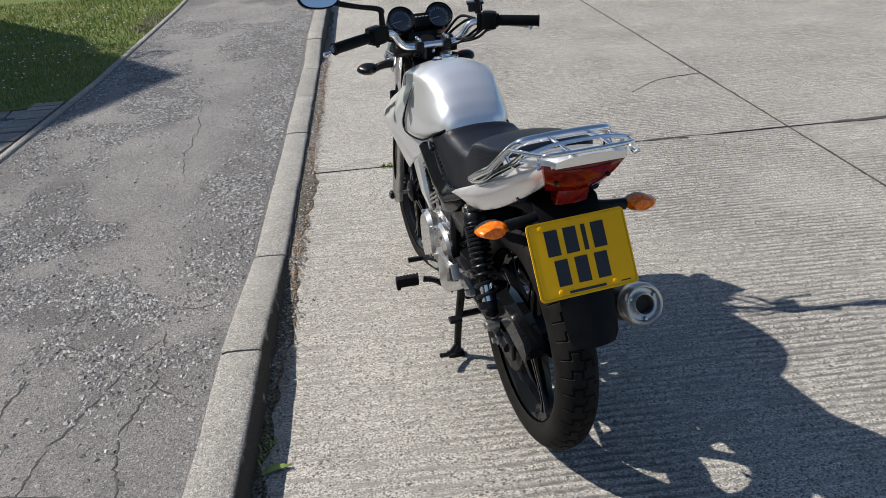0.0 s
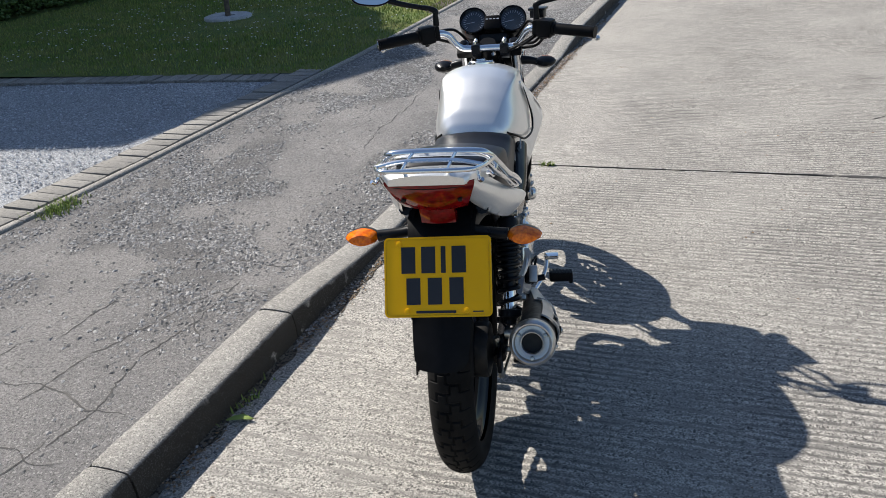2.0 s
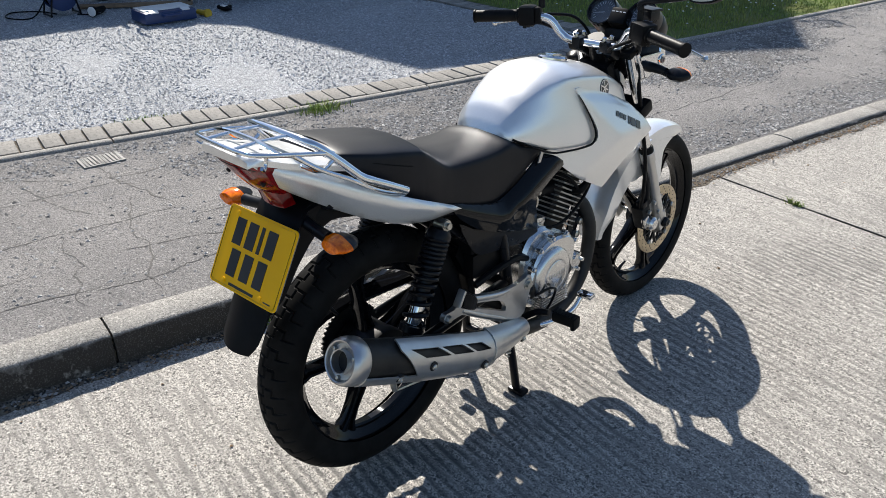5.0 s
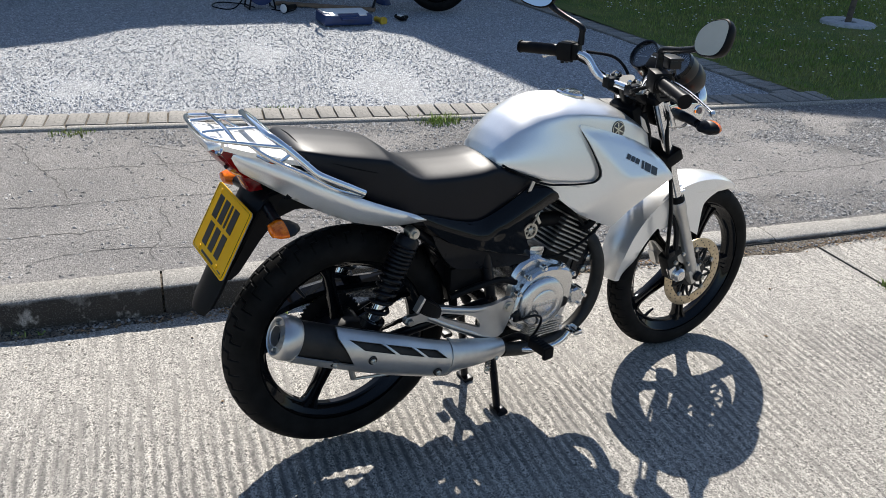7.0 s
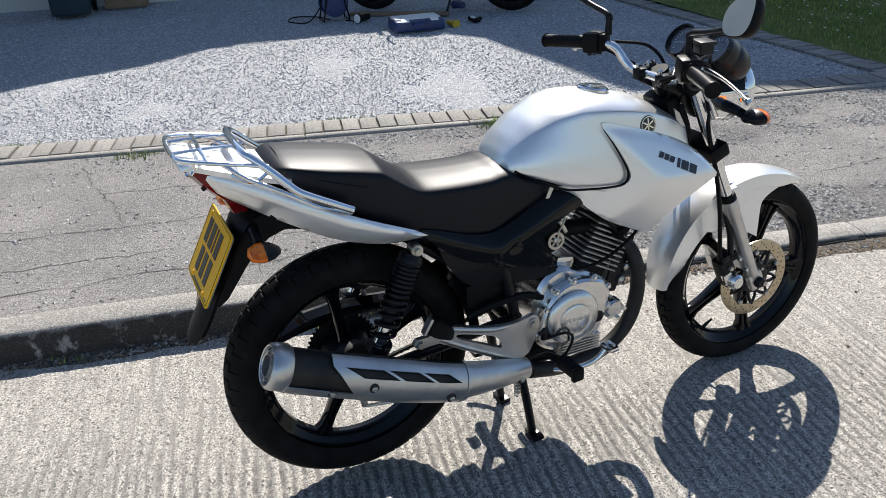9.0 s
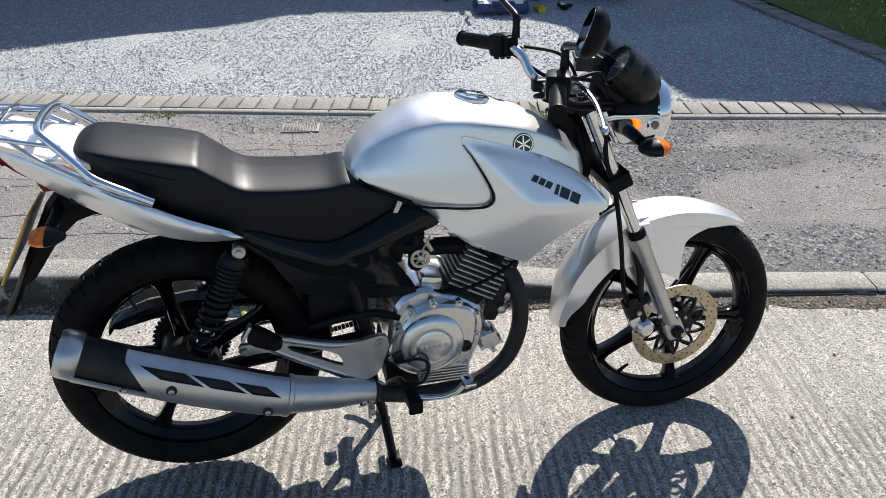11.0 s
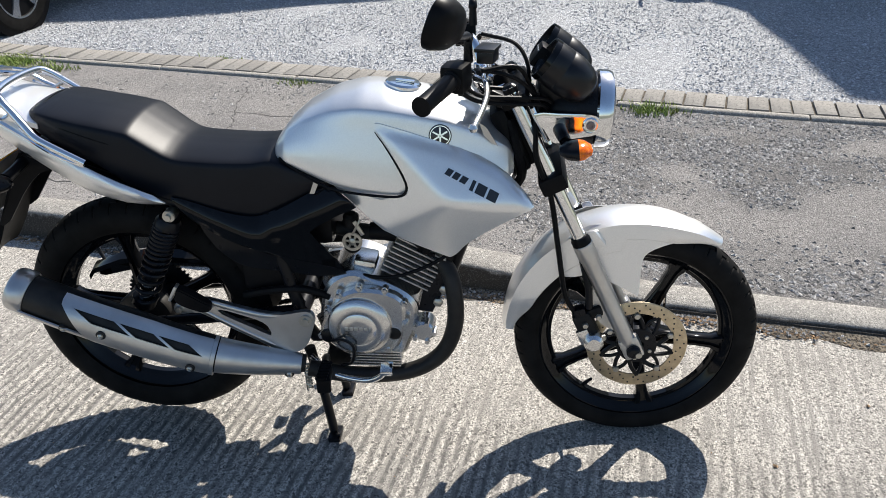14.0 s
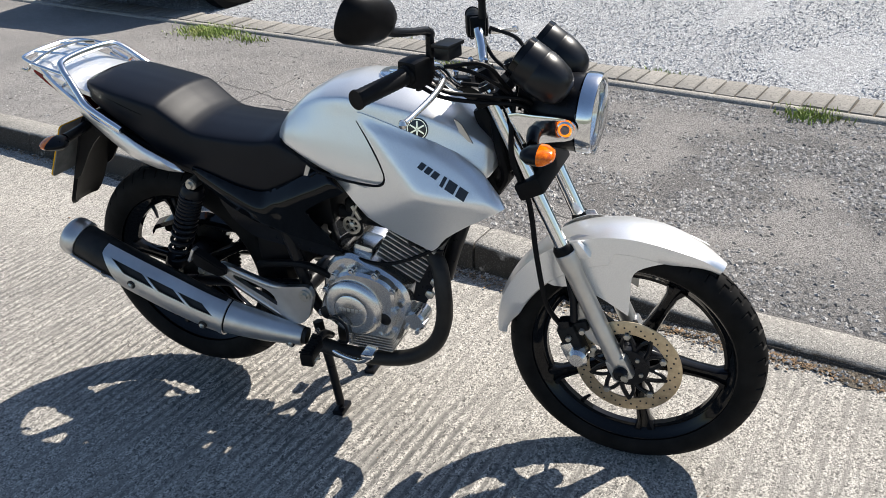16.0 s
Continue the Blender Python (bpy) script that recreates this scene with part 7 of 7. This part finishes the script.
part("lamp_glass", lathe(nb(), [(0.07, 0), (0.07, 0.04), (0.075, 0.036), (0.078, 0)], XAX, 20), M_WHITE, lamp2)
plank = tagged(part("plank", box(nb(), at(0, 0, 0), 0.09, 0.95, 0.025, 0.003), M_WOOD), "dark weathered plank under the other motorcycle", "plank")
plank.matrix_world = at(-5.72, 3.08, 0.075, 0, 0, -22)

# the other motorcycle, left side towards the road
moto = tagged(new("motorcycle"), "dark motorcycle with a silver swing arm parked on the gravel", "motorcycle")
A, B = V(-6.15, 2.92, 0.06), V(-5.55, 4.13, 0.06)
ang = math.degrees(math.atan2(-(A - B).x, (A - B).y))
moto.matrix_world = Matrix.Translation(B) @ at(0, 0, 0, 0, 0, ang) @ at(0, 0, 0, 0, -7, 0)
WB = (A - B).length


def simple_wheel(name, y, r, w, parent):
    c = V(0, y, r)
    m = Matrix.Translation(c) @ XAX
    wh = part(name, lathe(nb(), [(-w * 0.3, r * 0.72), (-w * 0.3, r * 0.64), (0, r * 0.60), (w * 0.3, r * 0.64), (w * 0.3, r * 0.72)], m, 48), M_BLACKG, parent, "dark cast wheel")
    bm = nb()
    prof = []
    for k in range(15):
        a = radians(-120 + 240 * k / 14)
        prof.append((w / 2 * math.sin(a), r - w * 0.45 + w * 0.45 * math.cos(a)))
    part("tyre", lathe(bm, prof, m, 64, closed=True), M_RUBBER, wh, "black tyre")
    bm = nb()
    for k in range(5):
        a = radians(20 + 72 * k)
        e = V(0, math.cos(a), math.sin(a))
        tube(bm, [c + e * 0.03, c + e * r * 0.65], [0.024, 0.016], 8, 0)
    lathe(bm, [(-0.05, 0), (-0.05, 0.05), (0.05, 0.05), (0.05, 0)], m, 24)
    part("spokes", bm, M_ALLOY, wh)
    return wh


simple_wheel("rear_wheel", 0, 0.31, 0.14, moto)
simple_wheel("front_wheel", WB, 0.31, 0.11, moto)
bm = nb()
for s in (1, -1):
    box(bm, at(0.10 * s, 0.24, 0.335, 4), 0.03, 0.56, 0.06, 0.008)
part("swing_arm", bm, M_SATIN, moto, "silver box-section swing arm")
bm = nb()
box(bm, at(0, 0.62, 0.38, 0), 0.32, 0.38, 0.28, 0.05)
box(bm, at(0, 0.72, 0.58, -15), 0.26, 0.20, 0.26, 0.03)
part("engine", bm, M_ENGBLK, moto)
bm = nb()
lathe(bm, [(0, 0), (0, 0.10), (0.03, 0.09), (0.04, 0.05), (0.04, 0)], axis_frame((-0.16, 0.66, 0.36), (-1, 0, 0)), 28)
shell(bm, [(0.33, 0.36), (0.40, 0.44), (0.56, 0.52), (0.52, 0.42), (0.50, 0.33), (0.42, 0.30)], lambda y, z: -0.165, 0.014, 0.04, 2)
pieces("alloy_cover", bm, M_ALLOY, moto, "dull alloy engine covers and footrest plate")
bm = nb()
for s in (1, -1):
    tube(bm, [V(0.10 * s, WB, 0.31), V(0.10 * s, WB - 0.16, 0.65), V(0.10 * s, WB - 0.28, 0.95)], [0.028, 0.026, 0.022], 12, 3)
pieces("fork_leg", bm, M_SATIN, moto)
bm = body(nb(), [(0.52, 0.86, 0.74, 0.10), (0.60, 0.98, 0.72, 0.15), (0.78, 1.03, 0.70, 0.17), (0.95, 0.98, 0.72, 0.14), (1.05, 0.88, 0.76, 0.08)], 2.8, 18)
part("fuel_tank", bm, M_BLACKG, moto)
bm = body(nb(), [(-0.22, 0.90, 0.86, 0.06), (0.0, 0.87, 0.78, 0.12), (0.25, 0.82, 0.72, 0.13), (0.52, 0.84, 0.74, 0.11)], 3.4, 18)
part("seat", bm, M_SEAT, moto)
bm = nb()
tube(bm, [V(-0.36, 0.86, 1.06), V(-0.15, 0.98, 1.06), V(0, 1.0, 1.04), V(0.15, 0.98, 1.06), V(0.36, 0.86, 1.06)], 0.014, 10)
part("handlebar", bm, M_BLACKS, moto)
part("headlamp", lathe(nb(), [(-0.08, 0), (-0.07, 0.06), (0, 0.09), (0.05, 0.09), (0.06, 0)], axis_frame((0, WB - 0.12, 0.88), (0, 1, 0)), 28), M_BLACKS, moto)
bm = nb()
tube(bm, [V(-0.14, 0.52, 0.26), V(-0.20, 0.55, 0.14), V(-0.27, 0.58, 0.015)], 0.012, 10, 3)
box(bm, at(-0.28, 0.58, 0.006), 0.06, 0.04, 0.012, 0.003)
part("side_stand", bm, M_BLACKS, moto)
bm = nb()
tube(bm, [V(0.15, 0.85, 0.30), V(0.17, 0.5, 0.22), V(0.19, 0.2, 0.30), V(0.2, -0.15, 0.42)], [0.022, 0.025, 0.045, 0.048], 14, 4)
part("exhaust", bm, M_SATIN, moto)
rag = tagged(part("cloth", box(nb(), at(0, 0, 0), 0.16, 0.10, 0.06, 0.02, 0.7), M_BLUE), "crumpled blue cloth under the other motorcycle", "cloth")
rag.matrix_world = at(-5.92, 3.70, 0.09, 6, 8, 30)

# bin, pallet and box by the house wall
wheelie = tagged(new("wheelie_bin"), "dark blue-green wheelie bin standing on the gravel", "wheelie bin")
wheelie.matrix_world = drive(-7.02, -0.02, 95, 0.06)
bm = nb()
box(bm, at(0, 0, 0.50), 0.44, 0.48, 0.94, 0.03)
for v in bm.verts:
    k = 0.80 + 0.2 * v.co.z
    v.co.x, v.co.y = v.co.x * k, v.co.y * k
part("bin_body", bm, M_BIN, wheelie)
bm = nb()
box(bm, at(0, 0.02, 1.00, 6), 0.50, 0.56, 0.05, 0.02)
part("bin_lid", bm, M_BIN, wheelie)
for s in (1, -1):
    part("bin_wheel", lathe(nb(), [(-0.02, 0), (-0.02, 0.10), (0.02, 0.10), (0.02, 0)], Matrix.Translation((0.2 * s, 0.22, 0.10)) @ XAX, 24), M_PLAST, wheelie)
crate = tagged(new("wooden_crate"), "rough wooden crate against the house wall", "crate")
crate.matrix_world = drive(-7.35, 0.47, 90, 0.06)
for k in range(4):
    part("board", box(nb(), at(0, -0.15, 0.06 + 0.10 * k), 0.40, 0.02, 0.085, 0.003), M_WOOD, crate)
    part("board", box(nb(), at(0, 0.15, 0.06 + 0.10 * k), 0.40, 0.02, 0.085, 0.003), M_WOOD, crate)
for sx in (-0.19, 0.19):
    part("batten", box(nb(), at(sx, 0, 0.21), 0.03, 0.28, 0.40, 0.003), M_WOOD, crate)

# sapling in the lawn, ringed with pale stone
tree = tagged(new("sapling"), "slim young tree in the lawn ringed with pale stones", "tree")
tree.matrix_world = at(-4.62, 8.32, 0.07)
bm = nb()
tube(bm, [V(0, 0, 0), V(0.02, 0, 0.5), V(-0.01, 0.02, 1.1), V(0.03, 0, 1.8), V(0.02, 0.0, 2.5)], [0.032, 0.026, 0.022, 0.016, 0.006], 10, 5)
random.seed(8)
tips = []
for k in range(9):
    z = 1.2 + 0.13 * k
    a = k * 2.4
    e = V(math.cos(a) * (0.65 - 0.05 * k), math.sin(a) * (0.65 - 0.05 * k), z + 0.45)
    tube(bm, [V(0.01, 0, z), V(0.01, 0, z).lerp(e, 0.5) + V(0, 0, -0.05), e], [0.010, 0.007, 0.003], 6, 4)
    tips += [V(0.01, 0, z).lerp(e, t) for t in (0.45, 0.65, 0.85, 1.0)]
part("trunk", bm, M_BARK, tree)
vv, ff = [], []
for t in tips:
    for k in range(34):
        c = t + V(random.gauss(0, 0.12), random.gauss(0, 0.12), random.gauss(0, 0.10))
        d, e = V(random.gauss(0, 1), random.gauss(0, 1), random.gauss(0, 1)).normalized(), V(random.gauss(0, 1), random.gauss(0, 1), random.gauss(0, 1)).normalized()
        b = len(vv)
        vv += [c, c + d * 0.03 + e * 0.014, c + d * 0.06, c + d * 0.03 - e * 0.014]
        ff.append((b, b + 1, b + 2, b + 3))
me = bpy.data.meshes.new("crown")
me.from_pydata(vv, [], ff)
me.materials.append(M_LEAF)
ob = new("crown", me)
ob.parent = tree
bm = nb()
lathe(bm, [(0.0, 0.27), (0.03, 0.265), (0.04, 0.24), (0.035, 0.08), (0.0, 0.07)], at(0, 0, 0.01), 36)
for v in bm.verts:
    v.co += V(0.012 * noise.noise(v.co * 20), 0.012 * noise.noise(v.co * 23), 0.008 * noise.noise(v.co * 31))
part("stone_ring", bm, M_STONE, tree, "ring of pale stone chippings")

# black car at the end of the drive
car = tagged(new("car"), "black parked car with silver alloy wheels on the gravel", "car")
car.matrix_world = at(-3.1, -2.36, 0.06, 0, 0, -90)
# car frame: y ahead (towards the road), x to its side; the front axle at y = 0
bm = nb()
st = []
for y, zt, zl, w in ((-3.35, 0.80, 0.36, 0.60), (-3.30, 0.95, 0.26, 0.76), (-3.0, 0.98, 0.22, 0.83), (-2.0, 0.95, 0.20, 0.86), (-1.0, 0.93, 0.20, 0.86), (0.0, 0.88, 0.20, 0.85), (0.45, 0.76, 0.20, 0.80), (0.66, 0.62, 0.22, 0.68), (0.72, 0.5, 0.28, 0.55)):
    st.append((y, zt, zl, w))
rings = []
for y, zt, zl, w in st:
    r = []
    for k in range(33):
        a = 2 * math.pi * k / 32 if k < 32 else 0
        if k == 32:
            break
        c, s2 = math.cos(a), math.sin(a)
        r.append(V(w * math.copysign(abs(c) ** 0.35, c), y, (zt + zl) / 2 + (zt - zl) / 2 * math.copysign(abs(s2) ** 0.45, s2)))
    rings.append(r)
loft(bm, rings)
part("body", bm, M_CARPT, car, "glossy black bodywork")
bm = body(nb(), [(-3.1, 0.98, 0.90, 0.66), (-2.7, 1.36, 0.90, 0.66), (-1.9, 1.46, 0.90, 0.66), (-1.1, 1.40, 0.90, 0.66), (-0.35, 0.98, 0.88, 0.68), (-0.2, 0.90, 0.86, 0.66)], 4, 20)
part("cabin", bm, M_BLACKG, car, "dark glazed cabin")
for s in (1, -1):
    for y in (0.0, -2.55):
        m = Matrix.Translation((0.80 * s, y, 0.305)) @ Matrix.Rotation(radians(90 * s), 4, "Y")
        wa = part("wheel_arch", lathe(nb(), [(-0.05, 0), (-0.05, 0.345), (0.072, 0.350), (0.072, 0.0)], m, 40), M_PLAST, car)
        tw = part("wheel", lathe(nb(), [(-0.02, 0), (-0.02, 0.21), (0.075, 0.215), (0.085, 0.215), (0.085, 0.20), (0.02, 0.19), (0.02, 0)], m, 40), M_ENGBLK, car, "silver alloy car wheel")
        prof = [(0.0, 0.20), (-0.04, 0.24), (-0.04, 0.29), (-0.03, 0.305), (0.07, 0.305), (0.088, 0.29), (0.092, 0.25), (0.085, 0.214), (0.06, 0.21)]
        part("tyre", lathe(nb(), prof, m, 56, closed=True), M_RUBBER, tw, "black car tyre")
        bm = nb()
        for k in range(5):
            a = radians(90 + 72 * k)
            e, t = V(math.cos(a), math.sin(a), 0), V(-math.sin(a), math.cos(a), 0)
            loft(bm, [[m @ (e * rr + t * hw * q + V(0, 0, zz * p)) for q, p in ((-1, 0.6), (-0.8, 1), (0.8, 1), (1, 0.6), (1, 0.2), (-1, 0.2))] for rr, hw, zz in ((0.03, 0.035, 0.085), (0.12, 0.032, 0.080), (0.208, 0.05, 0.082))])
        lathe(bm, [(0.02, 0), (0.02, 0.06), (0.084, 0.055), (0.088, 0)], m, 28)
        lathe(bm, [(0.055, 0.20), (0.086, 0.20), (0.088, 0.213), (0.055, 0.213)], m, 48, closed=True)
        part("spokes", bm, M_ALLOY, tw, "silver five-spoke alloy centre")

# houses behind the drive, mostly unseen: plain walls and roofs that cast its shade
def house(name, outline, x0, x1, label):
    h = tagged(new(name), label, "house", kind="structure")
    def slab3(o, a, b):
        return loft(nb(), [[V(a, y, z) for y, z in o], [V(b, y, z) for y, z in o]])
    part("wall", slab3(outline, x0, x1), M_WALL, h)
    top = [p for p in outline if p[1] > 0.5]
    bm = nb()
    loft(bm, [[V(x0 + 0.06, y, z), V(x0 + 0.06, y, z + 0.10), V(x1 - 0.1, y, z + 0.10), V(x1 - 0.1, y, z)] for y, z in top])
    part("roof", bm, M_ROOF, h)
    return h


# top outlines follow the edge of the shade on gravel and lawn
house("house_1", [(-9.0, -0.06), (-9.0, 2.4), (-4.0, 5.5), (0.4, 4.02), (1.14, 3.50), (1.84, 3.06), (2.085, 2.73), (2.2, 2.61), (2.38, 2.60), (2.38, -0.06)], -7.55, -14.0, "pale rendered house with a tiled roof")
house("house_2", [(3.66, -0.06), (3.66, 3.30), (4.3, 3.55), (4.85, 4.05), (5.25, 4.75), (5.9, 5.95), (8.9, 7.05), (9.7, 6.1), (10.4, 5.75), (12.6, 3.0), (12.6, -0.06)], -8.5, -15.0, "pale rendered house with a tiled roof")

# unseen block, added to close the sunlit gap between the houses' shadows
house("garage_1", [(2.40, -0.06), (2.40, 3.04), (3.64, 2.93), (3.64, -0.06)], -8.05, -13.0, "unseen low block added between the houses to cast shade")

# drain cover
drain = tagged(new("access_cover"), "small worn metal access cover set in the asphalt", "access cover")
drain.matrix_world = at(-2.03, 1.80, pave_z(-2.03, 1.80) + 0.004, 0, 0, 3)
part("cover_plate", box(nb(), at(0, 0, 0), 0.13, 0.19, 0.012, 0.002), M_DRAIN, drain)
bm = nb()
for i in range(7):
    for j in range(10):
        box(bm, at(-0.051 + 0.017 * i, -0.077 + 0.017 * j, 0.007, 0, 0, 45), 0.009, 0.009, 0.004)
part("cover_studs", bm, M_DRAIN, drain)


# ---- loose small stuff ----
def chips(name, n, place, size, material, label, category, seed, flat=0.6, parent=None):
    """Many small angular stones in one mesh."""
    rng = np.random.RandomState(seed)
    vv, ff = [], []
    made = 0
    while made < n:
        q = place(rng)
        if q is None:
            continue
        made += 1
        x, y, z = q
        s = size * (0.5 + rng.rand() ** 2 * 1.3)
        a = rng.rand() * 6.28
        ca, sa = math.cos(a), math.sin(a)
        b = len(vv)
        tl = rng.uniform(-0.4, 0.4, 6)
        for px, py, pz in ((1, 0.1 + tl[0], 0.1), (tl[1], 0.8, -0.1), (-0.9, tl[2], 0.15), (tl[3], -0.85, 0.0), (tl[4] * 0.6, tl[5] * 0.6, 0.9), (0, 0, -0.7)):
            vv.append((x + s * (px * ca - py * sa), y + s * (px * sa + py * ca), z + s * flat * (pz + 0.35)))
        for f in ((0, 1, 4), (1, 2, 4), (2, 3, 4), (3, 0, 4), (1, 0, 5), (2, 1, 5), (3, 2, 5), (0, 3, 5)):
            ff.append(tuple(b + i for i in f))
    me = bpy.data.meshes.new(name)
    me.from_pydata(vv, [], ff)
    me.materials.append(material)
    ob = new(name, me)
    if parent:
        ob.parent = parent
    return tagged(ob, label, category, kind="stuff")


def on_gravel(rng):
    y = rng.uniform(-3.2, 5.7)
    x = edge_x(y) - 0.29 - 5.4 * rng.rand() ** 1.15
    if y > border_y(x) - 0.11:
        return None
    return x, y, 0.055


def on_pavement(rng):
    y = rng.uniform(-1.5, 9.5)
    x = rng.uniform(edge_x(y) + 0.02, KERB_X - KERB_W - 0.02)
    d = max(0.02, worn_patch(x, y) * (0.55 + 0.9 * noise.noise(V(x * 6, y * 6, 1.5))))
    if rng.rand() > d:
        return None
    return x, y, pave_z(x, y) - 0.0012


def in_gutter(rng):
    y = rng.uniform(-0.5, 8.5)
    x = KERB_X + 0.02 + abs(rng.normal(0, 0.028))
    if rng.rand() > 0.24 + 0.75 * noise.noise(V(0, y * 2.3, 0)) + 0.5 * noise.noise(V(x * 14, y * 9, 3)) + 0.45 * smooth01(y, 2.0, 2.5):
        return None
    return x, y, 0.0035


def on_road(rng):
    return rng.uniform(-0.4, 3.5), rng.uniform(-0.4, 7), 0.002


chips("gravel_stones", 95000, on_gravel, 0.0066, M_STONE, "pale angular gravel stones", "gravel", 1)
chips("pavement_chips", 60000, on_pavement, 0.0072, M_CHIP, "loose grey stone chips on the asphalt", "stone chips", 2, 0.5)
chips("gutter_litter", 11000, in_gutter, 0.0040, M_LITTER, "dry brown leaf litter along the gutter", "litter", 3, 0.5)
chips("gutter_grit", 5000, in_gutter, 0.0050, M_CHIP, "grey grit along the gutter", "grit", 6, 0.7)
chips("road_grit", 260, on_road, 0.0045, M_LITTER, "a few dark crumbs of grit on the road", "grit", 5, 0.6)


def blades(name, n, place, h, material, label, category, seed, w=0.004, lean=0.5):
    rng = np.random.RandomState(seed)
    vv, ff = [], []
    made = 0
    while made < n:
        q = place(rng)
        if q is None:
            continue
        made += 1
        x, y, z = q
        a = rng.rand() * 6.28
        hh = h * rng.uniform(0.5, 1.3)
        dx, dy = math.cos(a) * hh * lean * rng.rand(), math.sin(a) * hh * lean * rng.rand()
        px, py = -math.sin(a) * w, math.cos(a) * w
        b = len(vv)
        vv += [(x - px, y - py, z - 0.004), (x + px, y + py, z - 0.004), (x + dx * 0.45 + px * 0.8, y + dy * 0.45 + py * 0.8, z + hh * 0.6), (x + dx * 0.45 - px * 0.8, y + dy * 0.45 - py * 0.8, z + hh * 0.6), (x + dx, y + dy, z + hh)]
        ff += [(b, b + 1, b + 2, b + 3), (b + 3, b + 2, b + 4)]
    me = bpy.data.meshes.new(name)
    me.from_pydata(vv, [], ff)
    me.materials.append(material)
    return tagged(new(name, me), label, category, kind="stuff")


def by_wall(rng):
    y = rng.uniform(4.6, 10.5)
    h = 0.42 + 0.25 * noise.noise(V(0, y * 0.9, 3))
    return -8.15 + rng.normal(0, 0.16), y, 0.06 + h * rng.rand() ** 0.7


chips("shrubs", 9000, by_wall, 0.030, M_LEAF, "dark low shrubs along the house wall", "shrubs", 9, 0.8)


def on_lawn(rng):
    y = rng.uniform(5.6, 11.5)
    x = edge_x(y) - 0.06 - 5.6 * rng.rand()
    if y < border_y(x) + 0.12:
        return None
    return x, y, 0.07


blades("lawn_grass", 42000, on_lawn, 0.028, M_BLADE, "short mown grass", "grass", 7, 0.004)


def around(cx, cy, sx, sy, zf=None):
    return lambda rng: (lambda x, y: (x, y, (zf or pave_z)(x, y)))(cx + rng.normal(0, sx), cy + rng.normal(0, sy))


def clump(cx, cy, sx, sy, n, h, seed, label, zf=None):
    return tagged(blades("weed_clump", n, around(cx, cy, sx, sy, zf), h, M_WEED, label, "weed", seed, 0.0035, 1.3), group="weeds", kind="stuff")


flat0 = lambda x, y: 0.0
clump(-2.16, 3.02, 0.04, 0.065, 280, 0.030, 31, "green weed growing from the pavement edge")
clump(-2.33, -1.02, 0.075, 0.13, 1500, 0.024, 32, "bright green tuft of grass at the pavement edge")
clump(-2.26, -0.58, 0.04, 0.09, 120, 0.03, 33, "yellowing tuft of grass at the pavement edge")
clump(0.03, 4.20, 0.025, 0.010, 45, 0.02, 34, "small weed growing from the slab joint", flat0)
clump(-0.405, 1.90, 0.018, 0.05, 34, 0.02, 35, "small weed in the gutter by the kerb", flat0)
clump(-0.40, 0.98, 0.015, 0.03, 24, 0.02, 36, "small weed in the gutter by the kerb", flat0)
clump(-2.26, 1.05, 0.03, 0.06, 80, 0.02, 37, "low weed growing from the pavement edge")
clump(-2.52, 2.15, 0.03, 0.08, 120, 0.025, 38, "low green weed between bricks and gravel", lambda x, y: 0.06)
clump(-2.62, 0.35, 0.03, 0.07, 80, 0.025, 39, "low green weed between bricks and gravel", lambda x, y: 0.06)
random.seed(21)
bm = nb()
for k in range(420):
    x, y = random.uniform(-6.5, -2.4), random.uniform(6.0, 10.5)
    lathe(bm, [(0.0, 0.0), (0.0, 0.009), (0.004, 0.008), (0.005, 0.0)], at(x, y, 0.095 + random.uniform(0, 0.01)), 6)
tagged(part("daisies", bm, M_WHITE), "white daisies scattered in the lawn", "daisies", kind="stuff")
# a fallen leaf in the gutter
bm = nb()
loft(bm, [[V(x, y - w, z), V(x, y, z + 0.004), V(x, y + w, z), V(x, y, z - 0.001)] for x, y, w, z in ((0, 0, 0.001, 0.004), (0.02, 0.005, 0.012, 0.008), (0.05, 0.006, 0.014, 0.010), (0.075, 0.0, 0.006, 0.006), (0.085, -0.002, 0.001, 0.004))])
tagged(part("fallen_leaf", bm, M_WEED), "dry green leaf lying in the gutter", "leaf").matrix_world = at(-0.405, 1.79, 0.004, 0, 0, 20)
